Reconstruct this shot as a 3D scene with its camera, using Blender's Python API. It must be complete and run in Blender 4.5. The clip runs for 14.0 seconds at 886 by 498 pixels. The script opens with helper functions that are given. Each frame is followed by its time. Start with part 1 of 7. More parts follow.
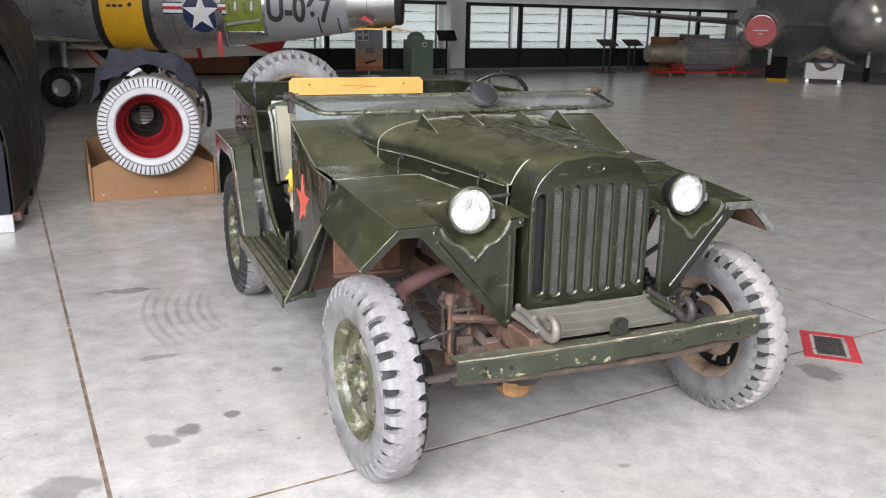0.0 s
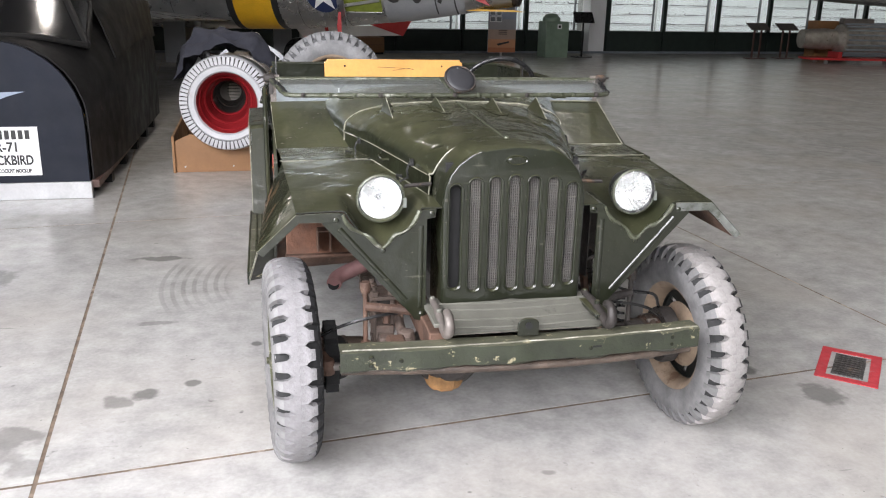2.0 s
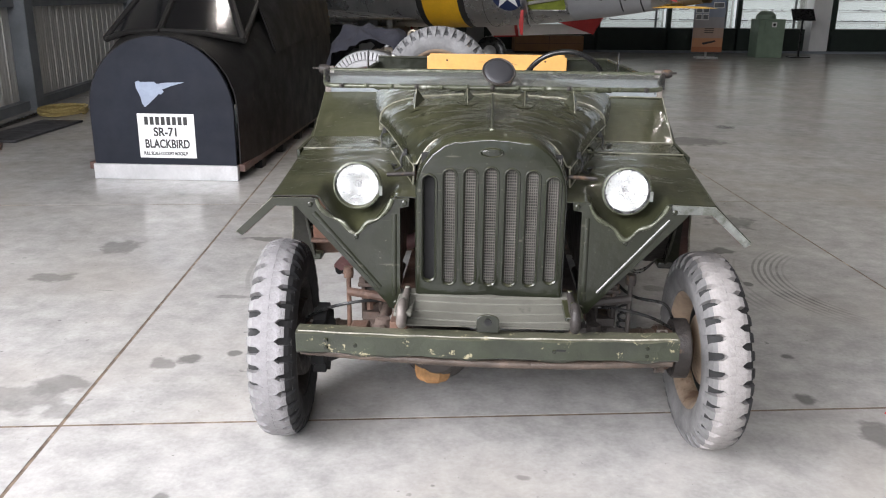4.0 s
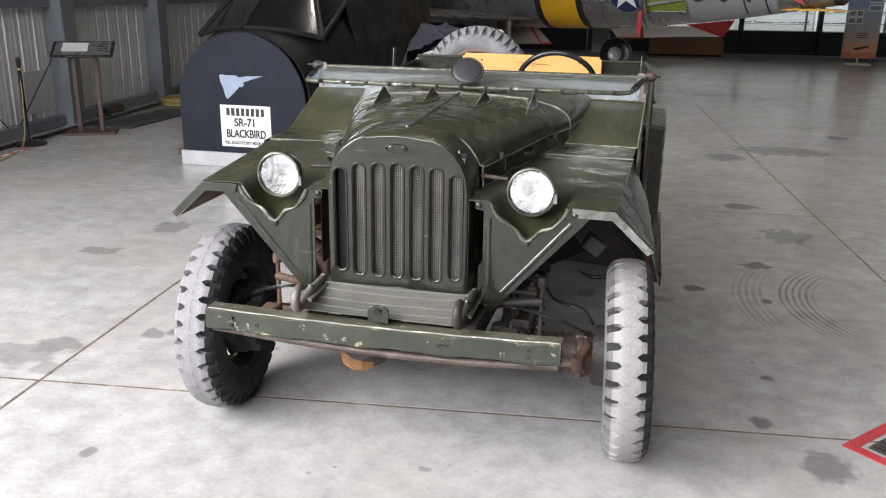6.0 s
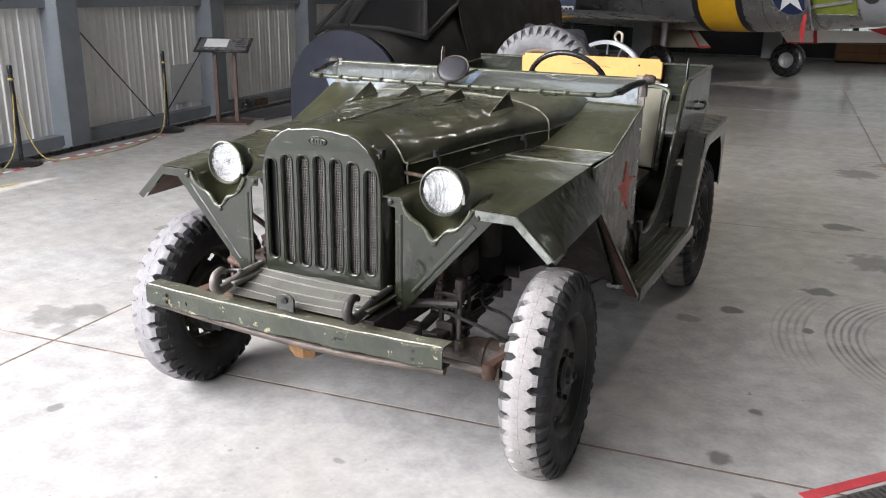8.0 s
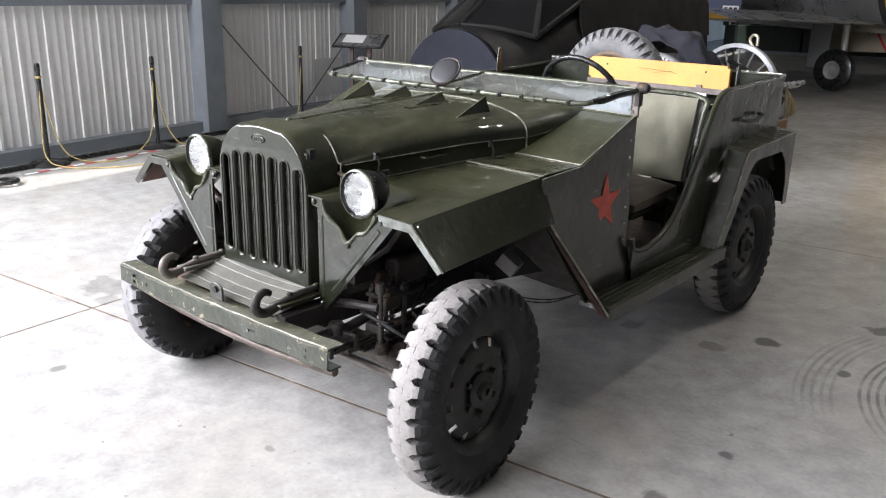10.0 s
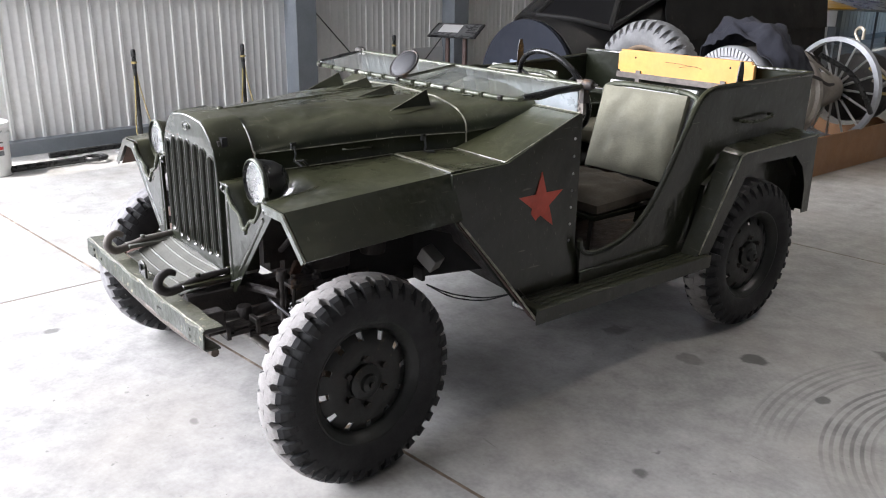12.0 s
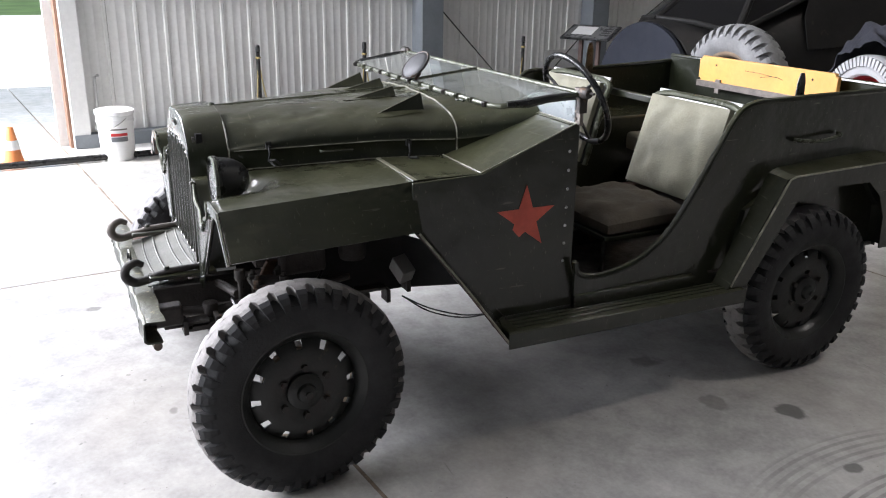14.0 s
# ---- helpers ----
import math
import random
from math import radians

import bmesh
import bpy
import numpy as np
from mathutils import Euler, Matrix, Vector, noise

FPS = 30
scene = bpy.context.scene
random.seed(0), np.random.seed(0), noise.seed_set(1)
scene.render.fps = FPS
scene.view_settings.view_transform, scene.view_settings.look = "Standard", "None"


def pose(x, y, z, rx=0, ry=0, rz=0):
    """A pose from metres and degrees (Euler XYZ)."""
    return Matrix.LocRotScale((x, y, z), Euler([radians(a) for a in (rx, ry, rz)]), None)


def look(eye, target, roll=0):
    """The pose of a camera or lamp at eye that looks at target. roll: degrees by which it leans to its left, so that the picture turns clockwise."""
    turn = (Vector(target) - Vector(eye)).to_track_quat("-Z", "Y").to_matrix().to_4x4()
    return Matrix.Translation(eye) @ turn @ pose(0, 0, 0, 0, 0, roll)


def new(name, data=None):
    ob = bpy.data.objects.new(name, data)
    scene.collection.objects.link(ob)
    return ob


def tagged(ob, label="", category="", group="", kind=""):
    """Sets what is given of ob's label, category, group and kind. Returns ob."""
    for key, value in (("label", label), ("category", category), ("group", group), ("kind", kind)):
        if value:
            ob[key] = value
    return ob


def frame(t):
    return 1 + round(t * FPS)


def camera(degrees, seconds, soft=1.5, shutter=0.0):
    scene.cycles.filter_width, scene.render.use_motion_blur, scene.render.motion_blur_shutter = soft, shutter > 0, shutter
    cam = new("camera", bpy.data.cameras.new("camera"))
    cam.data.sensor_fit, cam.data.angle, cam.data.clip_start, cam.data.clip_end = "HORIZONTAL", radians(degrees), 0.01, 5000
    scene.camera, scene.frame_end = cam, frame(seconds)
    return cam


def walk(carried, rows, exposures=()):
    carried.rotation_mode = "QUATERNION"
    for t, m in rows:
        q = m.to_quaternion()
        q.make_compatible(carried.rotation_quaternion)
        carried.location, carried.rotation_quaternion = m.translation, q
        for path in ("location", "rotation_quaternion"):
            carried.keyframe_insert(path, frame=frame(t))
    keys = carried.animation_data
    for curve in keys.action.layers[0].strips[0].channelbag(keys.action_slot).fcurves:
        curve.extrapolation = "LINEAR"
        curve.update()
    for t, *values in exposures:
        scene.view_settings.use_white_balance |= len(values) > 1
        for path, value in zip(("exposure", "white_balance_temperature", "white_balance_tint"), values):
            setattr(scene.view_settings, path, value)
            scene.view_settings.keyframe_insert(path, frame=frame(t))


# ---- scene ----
cam = camera(56.4, 14.0, soft=1.1)
PATH = [
    (0, (-1.519, -2.408, 1.52), (-0.767, -0.632, 0.989), 1.0),
    (0.5, (-1.358, -2.455, 1.522), (-0.674, -0.66, 0.967), 1.0),
    (1, (-1.165, -2.486, 1.541), (-0.555, -0.668, 0.973), 1.0),
    (1.5, (-0.987, -2.516, 1.543), (-0.465, -0.674, 0.966), 1.1),
    (2, (-0.776, -2.579, 1.542), (-0.369, -0.708, 0.963), 1.3),
    (2.5, (-0.59, -2.61, 1.539), (-0.327, -0.715, 0.955), 1.1),
    (2.7, (-0.515, -2.609, 1.544), (-0.301, -0.709, 0.956), 1.0),
    (4.8, (0.272, -2.64, 1.511), (0.011, -0.746, 0.925), 0.8),
    (5, (0.346, -2.63, 1.514), (0.053, -0.741, 0.925), 0.9),
    (5.5, (0.551, -2.599, 1.533), (0.183, -0.725, 0.942), 0.9),
    (6, (0.747, -2.586, 1.53), (0.296, -0.729, 0.939), 0.9),
    (6.5, (0.98, -2.582, 1.535), (0.412, -0.757, 0.944), 1.0),
    (7, (1.169, -2.518, 1.523), (0.482, -0.736, 0.931), 0.9),
    (7.5, (1.361, -2.39, 1.527), (0.593, -0.641, 0.935), 0.9),
    (8, (1.535, -2.274, 1.523), (0.675, -0.569, 0.93), 1.0),
    (8.2, (1.626, -2.222, 1.519), (0.719, -0.541, 0.927), 1.0),
    (10.3, (2.288, -1.705, 1.56), (1.009, -0.294, 0.949), 1.1),
    (10.5, (2.338, -1.653, 1.556), (1.029, -0.271, 0.944), 1.0),
    (11, (2.514, -1.534, 1.56), (1.136, -0.224, 0.94), 0.9),
    (11.5, (2.672, -1.378, 1.57), (1.235, -0.141, 0.935), 0.8),
    (12, (2.778, -1.191, 1.586), (1.297, -0.008, 0.947), 0.9),
    (12.5, (2.854, -1.025, 1.581), (1.317, 0.085, 0.942), 1.0),
    (13, (2.948, -0.844, 1.594), (1.343, 0.162, 0.954), 1.1),
    (13.5, (3.009, -0.688, 1.591), (1.337, 0.202, 0.948), 1.0),
    (14, (3.016, -0.526, 1.587), (1.313, 0.302, 0.943), 1.0),
]
walk(cam, [(t, look(eye, target, roll)) for t, eye, target, roll in PATH],
     exposures=((0, -0.05, 6500, 10), (5, -0.15, 6500, 10), (8, 0.15, 6450, 10), (11, 0.25, 6300, 10), (14, 0.2, 6250, 10)))

# ---------------------------------------------------------------- light
world = bpy.data.worlds.new("world")
scene.world = world
world.use_nodes = True
wn = world.node_tree.nodes
sky = wn.new("ShaderNodeTexSky")
sky.sky_type, sky.sun_disc = "NISHITA", False
sky.sun_elevation, sky.sun_rotation = radians(60), radians(192)
wn["Background"].inputs[1].default_value = 0.12
world.node_tree.links.new(sky.outputs[0], wn["Background"].inputs[0])

sun = new("sun", bpy.data.lights.new("sun", "SUN"))
sun.data.energy, sun.data.angle, sun.data.color = 5.0, radians(0.5), (1.0, 0.95, 0.88)
sun.matrix_world = look((-4, -18, 32), (0, 0, 0))


def area_lamp(name, m, w, h, watts, color=(1, 1, 1)):
    lamp = new(name, bpy.data.lights.new(name, "AREA"))
    lamp.data.shape, lamp.data.size, lamp.data.size_y, lamp.data.energy, lamp.data.color = "RECTANGLE", w, h, watts, color
    lamp.matrix_world = m
    return lamp


# daylight in the two wide hangar doors beside and behind the walk
area_lamp("daylight_front_door", look((-1.25, -8.85, 4.7), (-0.9, 0, 0.7)), 4.8, 2.2, 960, (0.965, 0.95, 1.0))
area_lamp("daylight_side_door", look((-4.55, -4.3, 3.9), (0, -3.0, 1.6)), 5.6, 3.8, 1620, (0.965, 0.95, 1.0))

LAMP = 215.0  # glow of the added high-bay lamps

# ---------------------------------------------------------------- materials
MATS = {}


def mat(name, color, rough=0.5, metal=0.0, vary=0.25, scale=6.0, fine=60.0, bump=0.15, coat=0.0, wear=None, wear_amount=0.0,
        wear_scale=9.0, wear_soft=0.10, rough_vary=0.15, top_tint=None, top_tint_amount=0.0, per_object=0.0,
        dent=0.0, coat_rough=0.12):
    """A surface with broad and fine variation, optional chips of another colour and a dusty tint on upward faces."""
    m = bpy.data.materials.new(name)
    m.use_nodes = True
    nt = m.node_tree
    n, ln = nt.nodes, nt.links.new
    b = n["Principled BSDF"]
    tc = n.new("ShaderNodeTexCoord")

    def tex(s, detail=4.0, rough_=0.6):
        t = n.new("ShaderNodeTexNoise")
        t.inputs["Scale"].default_value, t.inputs["Detail"].default_value, t.inputs["Roughness"].default_value = s, detail, rough_
        ln(tc.outputs["Object"], t.inputs["Vector"])
        return t.outputs["Fac"]

    def mapped(v, lo, hi, a, c):
        r = n.new("ShaderNodeMapRange")
        r.inputs["From Min"].default_value, r.inputs["From Max"].default_value = lo, hi
        r.inputs["To Min"].default_value, r.inputs["To Max"].default_value = a, c
        ln(v, r.inputs["Value"])
        return r.outputs["Result"]

    def mix(f, a, c):
        x = n.new("ShaderNodeMix")
        x.data_type = "RGBA"
        for src, sock in ((f, x.inputs["Factor"]), (a, x.inputs["A"]), (c, x.inputs["B"])):
            if isinstance(src, (int, float)):
                sock.default_value = src
            elif isinstance(src, tuple):
                sock.default_value = (*src, 1)
            else:
                ln(src, sock)
        return x.outputs["Result"]

    dark = tuple(c * (1 - vary) for c in color)
    light = tuple(min(1, c * (1 + vary)) for c in color)
    broad, grain = tex(scale), tex(fine, 3.0)
    col = mix(mapped(broad, 0.3, 0.7, 0, 1), dark, light)
    col = mix(mapped(grain, 0.35, 0.75, 0, 0.35), col, tuple(c * 0.75 for c in color))
    if per_object:
        info = n.new("ShaderNodeObjectInfo")
        col = mix(mapped(info.outputs["Random"], 0, 1, 0, per_object), col, tuple(c * 0.7 for c in color))
    if wear:
        w1 = tex(wear_scale, 8.0, 0.72)
        col = mix(mapped(w1, 0.64 - 0.2 * wear_amount, 0.64 - 0.2 * wear_amount + wear_soft, 0, 1), col, wear)
    if top_tint:
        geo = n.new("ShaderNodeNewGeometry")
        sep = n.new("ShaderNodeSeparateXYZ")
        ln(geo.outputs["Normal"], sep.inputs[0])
        up = mapped(sep.outputs["Z"], 0.3, 1.0, 0, top_tint_amount)
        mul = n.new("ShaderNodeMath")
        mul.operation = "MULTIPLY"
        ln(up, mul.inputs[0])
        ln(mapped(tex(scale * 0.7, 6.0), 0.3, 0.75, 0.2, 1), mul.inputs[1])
        col = mix(mul.outputs[0], col, top_tint)
    ln(col, b.inputs["Base Color"])
    ln(mapped(tex(scale * 2.3, 5.0), 0.25, 0.75, max(0.02, rough - rough_vary), min(1, rough + rough_vary)), b.inputs["Roughness"])
    b.inputs["Metallic"].default_value = metal
    b.inputs["Coat Weight"].default_value = coat
    b.inputs["Coat Roughness"].default_value = coat_rough
    if bump:
        bp = n.new("ShaderNodeBump")
        bp.inputs["Strength"].default_value, bp.inputs["Distance"].default_value = bump, 0.01
        ln(grain, bp.inputs["Height"])
        bp2 = n.new("ShaderNodeBump")
        bp2.inputs["Strength"].default_value, bp2.inputs["Distance"].default_value = bump * 0.8, 0.03
        ln(broad, bp2.inputs["Height"])
        ln(bp.outputs[0], bp2.inputs["Normal"])
        last = bp2
        if dent:
            last = n.new("ShaderNodeBump")
            last.inputs["Strength"].default_value, last.inputs["Distance"].default_value = dent, 0.02
            ln(tex(8.5, 2.0, 0.5), last.inputs["Height"])
            ln(bp2.outputs[0], last.inputs["Normal"])
            ln(last.outputs[0], b.inputs["Coat Normal"])
        ln(last.outputs[0], b.inputs["Normal"])
    MATS[name] = m
    return m


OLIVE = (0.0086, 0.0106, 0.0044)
# the pale tint on tops is part dusty film, part painted top light
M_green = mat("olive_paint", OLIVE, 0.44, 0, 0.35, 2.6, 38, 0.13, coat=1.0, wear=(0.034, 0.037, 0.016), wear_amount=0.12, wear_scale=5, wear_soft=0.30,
              rough_vary=0.10, top_tint=(0.112, 0.112, 0.058), top_tint_amount=0.62, dent=0.34, coat_rough=0.05)
M_green.node_tree.nodes["Principled BSDF"].inputs["Specular IOR Level"].default_value = 0.20


def scratched(m, color, turns, amount, soft=0.06, upward=False):
    """Lays thin scratches in a few directions and small chips over a paint; upward: on the faces that look up alone."""
    nt = m.node_tree
    n, ln = nt.nodes, nt.links.new
    b = n["Principled BSDF"]
    tc = n.new("ShaderNodeTexCoord")
    total = None
    for k, (turn, stretch, lo) in enumerate(turns):
        mp = n.new("ShaderNodeMapping")
        mp.inputs["Location"].default_value, mp.inputs["Rotation"].default_value, mp.inputs["Scale"].default_value = (k * 3.1, k, 0), turn, stretch
        ln(tc.outputs["Object"], mp.inputs["Vector"])
        t = n.new("ShaderNodeTexNoise")
        t.inputs["Scale"].default_value, t.inputs["Detail"].default_value = 1.0, 2.0
        ln(mp.outputs[0], t.inputs["Vector"])
        r = n.new("ShaderNodeMapRange")
        r.inputs["From Min"].default_value, r.inputs["From Max"].default_value, r.inputs["To Max"].default_value = lo, lo + soft, amount
        ln(t.outputs["Fac"], r.inputs["Value"])
        if total is None:
            total = r.outputs[0]
        else:
            mx = n.new("ShaderNodeMath")
            mx.operation = "MAXIMUM"
            ln(total, mx.inputs[0])
            ln(r.outputs[0], mx.inputs[1])
            total = mx.outputs[0]
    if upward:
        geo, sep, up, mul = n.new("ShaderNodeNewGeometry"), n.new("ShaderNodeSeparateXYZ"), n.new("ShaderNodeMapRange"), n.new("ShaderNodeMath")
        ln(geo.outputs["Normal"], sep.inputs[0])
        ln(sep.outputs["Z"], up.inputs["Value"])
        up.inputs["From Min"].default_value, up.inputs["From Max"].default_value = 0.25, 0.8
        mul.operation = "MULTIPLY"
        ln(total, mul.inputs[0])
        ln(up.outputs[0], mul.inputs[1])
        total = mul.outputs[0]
    x = n.new("ShaderNodeMix")
    x.data_type = "RGBA"
    ln(total, x.inputs["Factor"])
    ln(b.inputs["Base Color"].links[0].from_socket, x.inputs["A"])
    x.inputs["B"].default_value = (*color, 1)
    ln(x.outputs["Result"], b.inputs["Base Color"])


scratched(M_green, (0.15, 0.145, 0.11), (((0, 0, 0.5), (5, 120, 40), 0.69), ((0.4, 0, -0.9), (7, 150, 60), 0.70), ((0, 0.7, 0.2), (90, 9, 90), 0.71), ((0, 0, 0), (75, 75, 75), 0.745)), 0.30)
# broad dusty rub smears, most along the car; tops only, so sides paint as shaded
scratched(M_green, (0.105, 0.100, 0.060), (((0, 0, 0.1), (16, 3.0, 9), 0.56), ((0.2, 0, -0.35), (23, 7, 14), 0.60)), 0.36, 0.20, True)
M_scuffed = mat("scuffed_olive_metal", (0.07, 0.075, 0.05), 0.32, 0.3, 0.3, 14, 70, 0.1, wear=(0.30, 0.30, 0.26), wear_amount=0.30, wear_scale=22)
M_green_worn = mat("worn_olive_paint", (0.021, 0.025, 0.014), 0.48, 0, 0.5, 7, 60, 0.25, coat=0.12, wear=(0.25, 0.225, 0.14), wear_amount=0.28, wear_scale=20, wear_soft=0.03,
                   top_tint=(0.3, 0.28, 0.2), top_tint_amount=0.35)
M_green_edge = mat("bare_edge", (0.20, 0.21, 0.195), 0.36, 0.5, 0.35, 20, 90, 0.15, wear=(0.06, 0.065, 0.045), wear_amount=0.75, wear_scale=13, wear_soft=0.15)
M_dusty = mat("dusty_apron", (0.115, 0.113, 0.094), 0.55, 0, 0.25, 5, 50, 0.12, wear=OLIVE, wear_amount=0.3, wear_scale=8)
M_tread = mat("dusty_tread_rubber", (0.205, 0.198, 0.200), 0.85, 0, 0.30, 16, 120, 0.3, wear=(0.10, 0.10, 0.10), wear_amount=0.35, wear_scale=11, wear_soft=0.3)
M_tread_dark = mat("worn_tread_rubber", (0.25, 0.235, 0.225), 0.8, 0, 0.30, 16, 120, 0.3, wear=(0.07, 0.07, 0.07), wear_amount=0.36, wear_scale=9, wear_soft=0.3)
M_rubber = mat("sidewall_rubber", (0.015, 0.015, 0.016), 0.75, 0, 0.3, 7, 90, 0.15, top_tint=(0.2, 0.2, 0.2), top_tint_amount=0.15)
# rubber darkened to paint the shade in the deep tread pockets
M_groove_shade = mat("shaded_groove_rubber", (0.018, 0.018, 0.018), 0.85, 0, 0.3, 9, 90, 0.15)
# pale copy of the sidewall rubber: dust plus painted daylight
M_rubber_dusty_lit = mat("dusty_lit_sidewall_rubber", (0.150, 0.147, 0.145), 0.75, 0, 0.4, 9, 90, 0.2, wear=(0.22, 0.22, 0.21), wear_amount=0.4, wear_scale=6, wear_soft=0.3)
# the spare's rubber, darkened for the shade between its bars
M_spare_bed_shade = mat("shaded_spare_groove", (0.085, 0.085, 0.087), 0.85, 0, 0.3, 9, 90, 0.25)
M_spare = mat("grey_spare_rubber", (0.19, 0.19, 0.19), 0.8, 0, 0.3, 9, 90, 0.25)
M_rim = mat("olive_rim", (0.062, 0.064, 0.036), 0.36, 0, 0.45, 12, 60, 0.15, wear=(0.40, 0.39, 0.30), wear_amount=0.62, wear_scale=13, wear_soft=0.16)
# near-black copy of the olive rim, painting shade on the +x wheels
M_rim_shaded = mat("shaded_rim_paint", (0.010, 0.011, 0.0095), 0.42, 0, 0.35, 9, 60, 0.12, wear=(0.07, 0.055, 0.035), wear_amount=0.1, wear_scale=11)
M_rim_in = mat("dusty_rust_rim", (0.27, 0.20, 0.14), 0.7, 0, 0.35, 8, 60, 0.2, wear=(0.12, 0.07, 0.04), wear_amount=0.5, wear_scale=7)
M_rust = mat("red_brown_rust", (0.080, 0.043, 0.028), 0.75, 0, 0.5, 9, 60, 0.35, wear=(0.19, 0.135, 0.10), wear_amount=0.30, wear_scale=14, wear_soft=0.2)
M_clay = mat("clay_dusted_iron", (0.080, 0.058, 0.046), 0.8, 0, 0.4, 14, 70, 0.35, wear=(0.09, 0.055, 0.04), wear_amount=0.55, wear_scale=16, wear_soft=0.2)
M_housing = mat("greasy_brown_iron", (0.070, 0.052, 0.040), 0.5, 0.2, 0.4, 14, 70, 0.3, wear=(0.16, 0.12, 0.09), wear_amount=0.3, wear_scale=14, wear_soft=0.2)
# grime, kept extra dark to paint the shade under the car's +x side too
M_grime = mat("grimy_iron", (0.034, 0.029, 0.026), 0.6, 0.2, 0.4, 12, 70, 0.3, wear=(0.16, 0.10, 0.06), wear_amount=0.3)
M_steel = mat("dull_steel", (0.45, 0.45, 0.43), 0.35, 0.9, 0.2, 12, 80, 0.08)
M_hook = mat("worn_iron_hook", (0.16, 0.14, 0.125), 0.5, 0.4, 0.3, 18, 80, 0.15)
M_core = mat("radiator_core", (0.150, 0.142, 0.128), 0.5, 0.4, 0.35, 10, 120, 0.3)
# near-black that mostly paints in the shade of holes, slots and hollows
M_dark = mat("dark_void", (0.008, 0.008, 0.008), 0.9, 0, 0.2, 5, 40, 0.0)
M_canvas = mat("khaki_canvas", (0.205, 0.197, 0.145), 0.8, 0, 0.28, 5, 140, 0.25, wear=(0.11, 0.10, 0.075), wear_amount=0.3, wear_scale=5, wear_soft=0.3)
M_canvas_dark = mat("brown_canvas", (0.075, 0.062, 0.045), 0.75, 0, 0.3, 5, 140, 0.25, wear=(0.13, 0.11, 0.08), wear_amount=0.4, wear_scale=6, wear_soft=0.3)
M_yellow_wood = mat("yellow_varnished_pine", (0.68, 0.36, 0.10), 0.4, 0, 0.12, 3, 50, 0.06, coat=0.2)
M_black = mat("black_enamel", (0.016, 0.016, 0.016), 0.3, 0, 0.2, 8, 60, 0.05)
M_red_star = mat("faded_red_paint", (0.50, 0.085, 0.055), 0.5, 0, 0.2, 14, 70, 0.1)
M_mirror_back = mat("mirror_back_paint", (0.024, 0.024, 0.027), 0.55, 0, 0.15, 8, 60, 0.04)
M_ochre = mat("ochre_cast_iron", (0.24, 0.125, 0.045), 0.65, 0, 0.45, 20, 70, 0.3, wear=(0.14, 0.08, 0.04), wear_amount=0.5, wear_scale=14, wear_soft=0.1)


def glass(name, color=(1, 1, 1), rough=0.0, ior=1.45):
    m = bpy.data.materials.new(name)
    m.use_nodes = True
    b = m.node_tree.nodes["Principled BSDF"]
    b.inputs["Base Color"].default_value = (*color, 1)
    b.inputs["Roughness"].default_value, b.inputs["IOR"].default_value, b.inputs["Transmission Weight"].default_value = rough, ior, 1.0
    return m


M_glass = glass("dusty_clear_glass", (0.80, 0.82, 0.79))
M_glass.node_tree.nodes["Principled BSDF"].inputs["Transmission Weight"].default_value = 0.94
M_lens = glass("fluted_lens_glass", (0.96, 0.965, 0.965), 0.16)
nt = M_lens.node_tree
wv, bmp, tco = nt.nodes.new("ShaderNodeTexWave"), nt.nodes.new("ShaderNodeBump"), nt.nodes.new("ShaderNodeTexCoord")
wv.inputs["Scale"].default_value, wv.inputs["Distortion"].default_value = 70.0, 1.5
bmp.inputs["Strength"].default_value, bmp.inputs["Distance"].default_value = 0.35, 0.003
nt.links.new(tco.outputs["Object"], wv.inputs["Vector"])
nt.links.new(wv.outputs["Fac"], bmp.inputs["Height"])
nt.links.new(bmp.outputs[0], nt.nodes["Principled BSDF"].inputs["Normal"])
M_reflector = mat("silvered_reflector", (0.66, 0.67, 0.66), 0.29, 0.88, 0.16, 20, 60, 0.03, rough_vary=0.08)

# ---------------------------------------------------------------- mesh tools


def thicken(bm, thick):
    """Gives an open sheet a second side, along its normals, and a rim."""
    bm.normal_update()
    faces, rim = bm.faces[:], [e for e in bm.edges if e.is_boundary]
    twin = {v: bm.verts.new(v.co + v.normal * thick) for v in bm.verts[:]}
    for f in faces:
        bm.faces.new([twin[v] for v in reversed(f.verts)])
    for e in rim:
        a, c = e.verts
        bm.faces.new((a, c, twin[c], twin[a]))
    bmesh.ops.recalc_face_normals(bm, faces=bm.faces)


def part(name, bm, material, parent=None, label="", thick=0.0, bevel=0.0, sharp=38, m=None):
    """Links a bmesh as one mesh object, under a thing or a part if one is given."""
    me = bpy.data.meshes.new(name)
    bmesh.ops.recalc_face_normals(bm, faces=bm.faces)
    if thick:
        thicken(bm, thick)
    bm.to_mesh(me)
    bm.free()
    me.shade_smooth()
    me.set_sharp_from_angle(angle=radians(sharp))
    me.materials.append(material)
    ob = new(name, me)
    if parent:
        ob.parent = parent
    if m is not None:
        ob.matrix_basis = m
    if label:
        ob["label"] = label
    if bevel:
        v = ob.modifiers.new("edge", "BEVEL")
        v.width, v.segments, v.limit_method, v.angle_limit = bevel, 2, "ANGLE", radians(40)
    return ob


def thing(name, label, category, m=None, group="", kind=""):
    ob = new(name)
    ob.empty_display_size = 0.1
    if m is not None:
        ob.matrix_basis = m
    return tagged(ob, label, category, group, kind)


def box(c, s, bm=None, m=None):
    bm = bm or bmesh.new()
    t = Matrix.Translation(c) @ Matrix.Diagonal((*s, 1))
    bmesh.ops.create_cube(bm, size=1, matrix=(m @ t) if m is not None else t)
    return bm


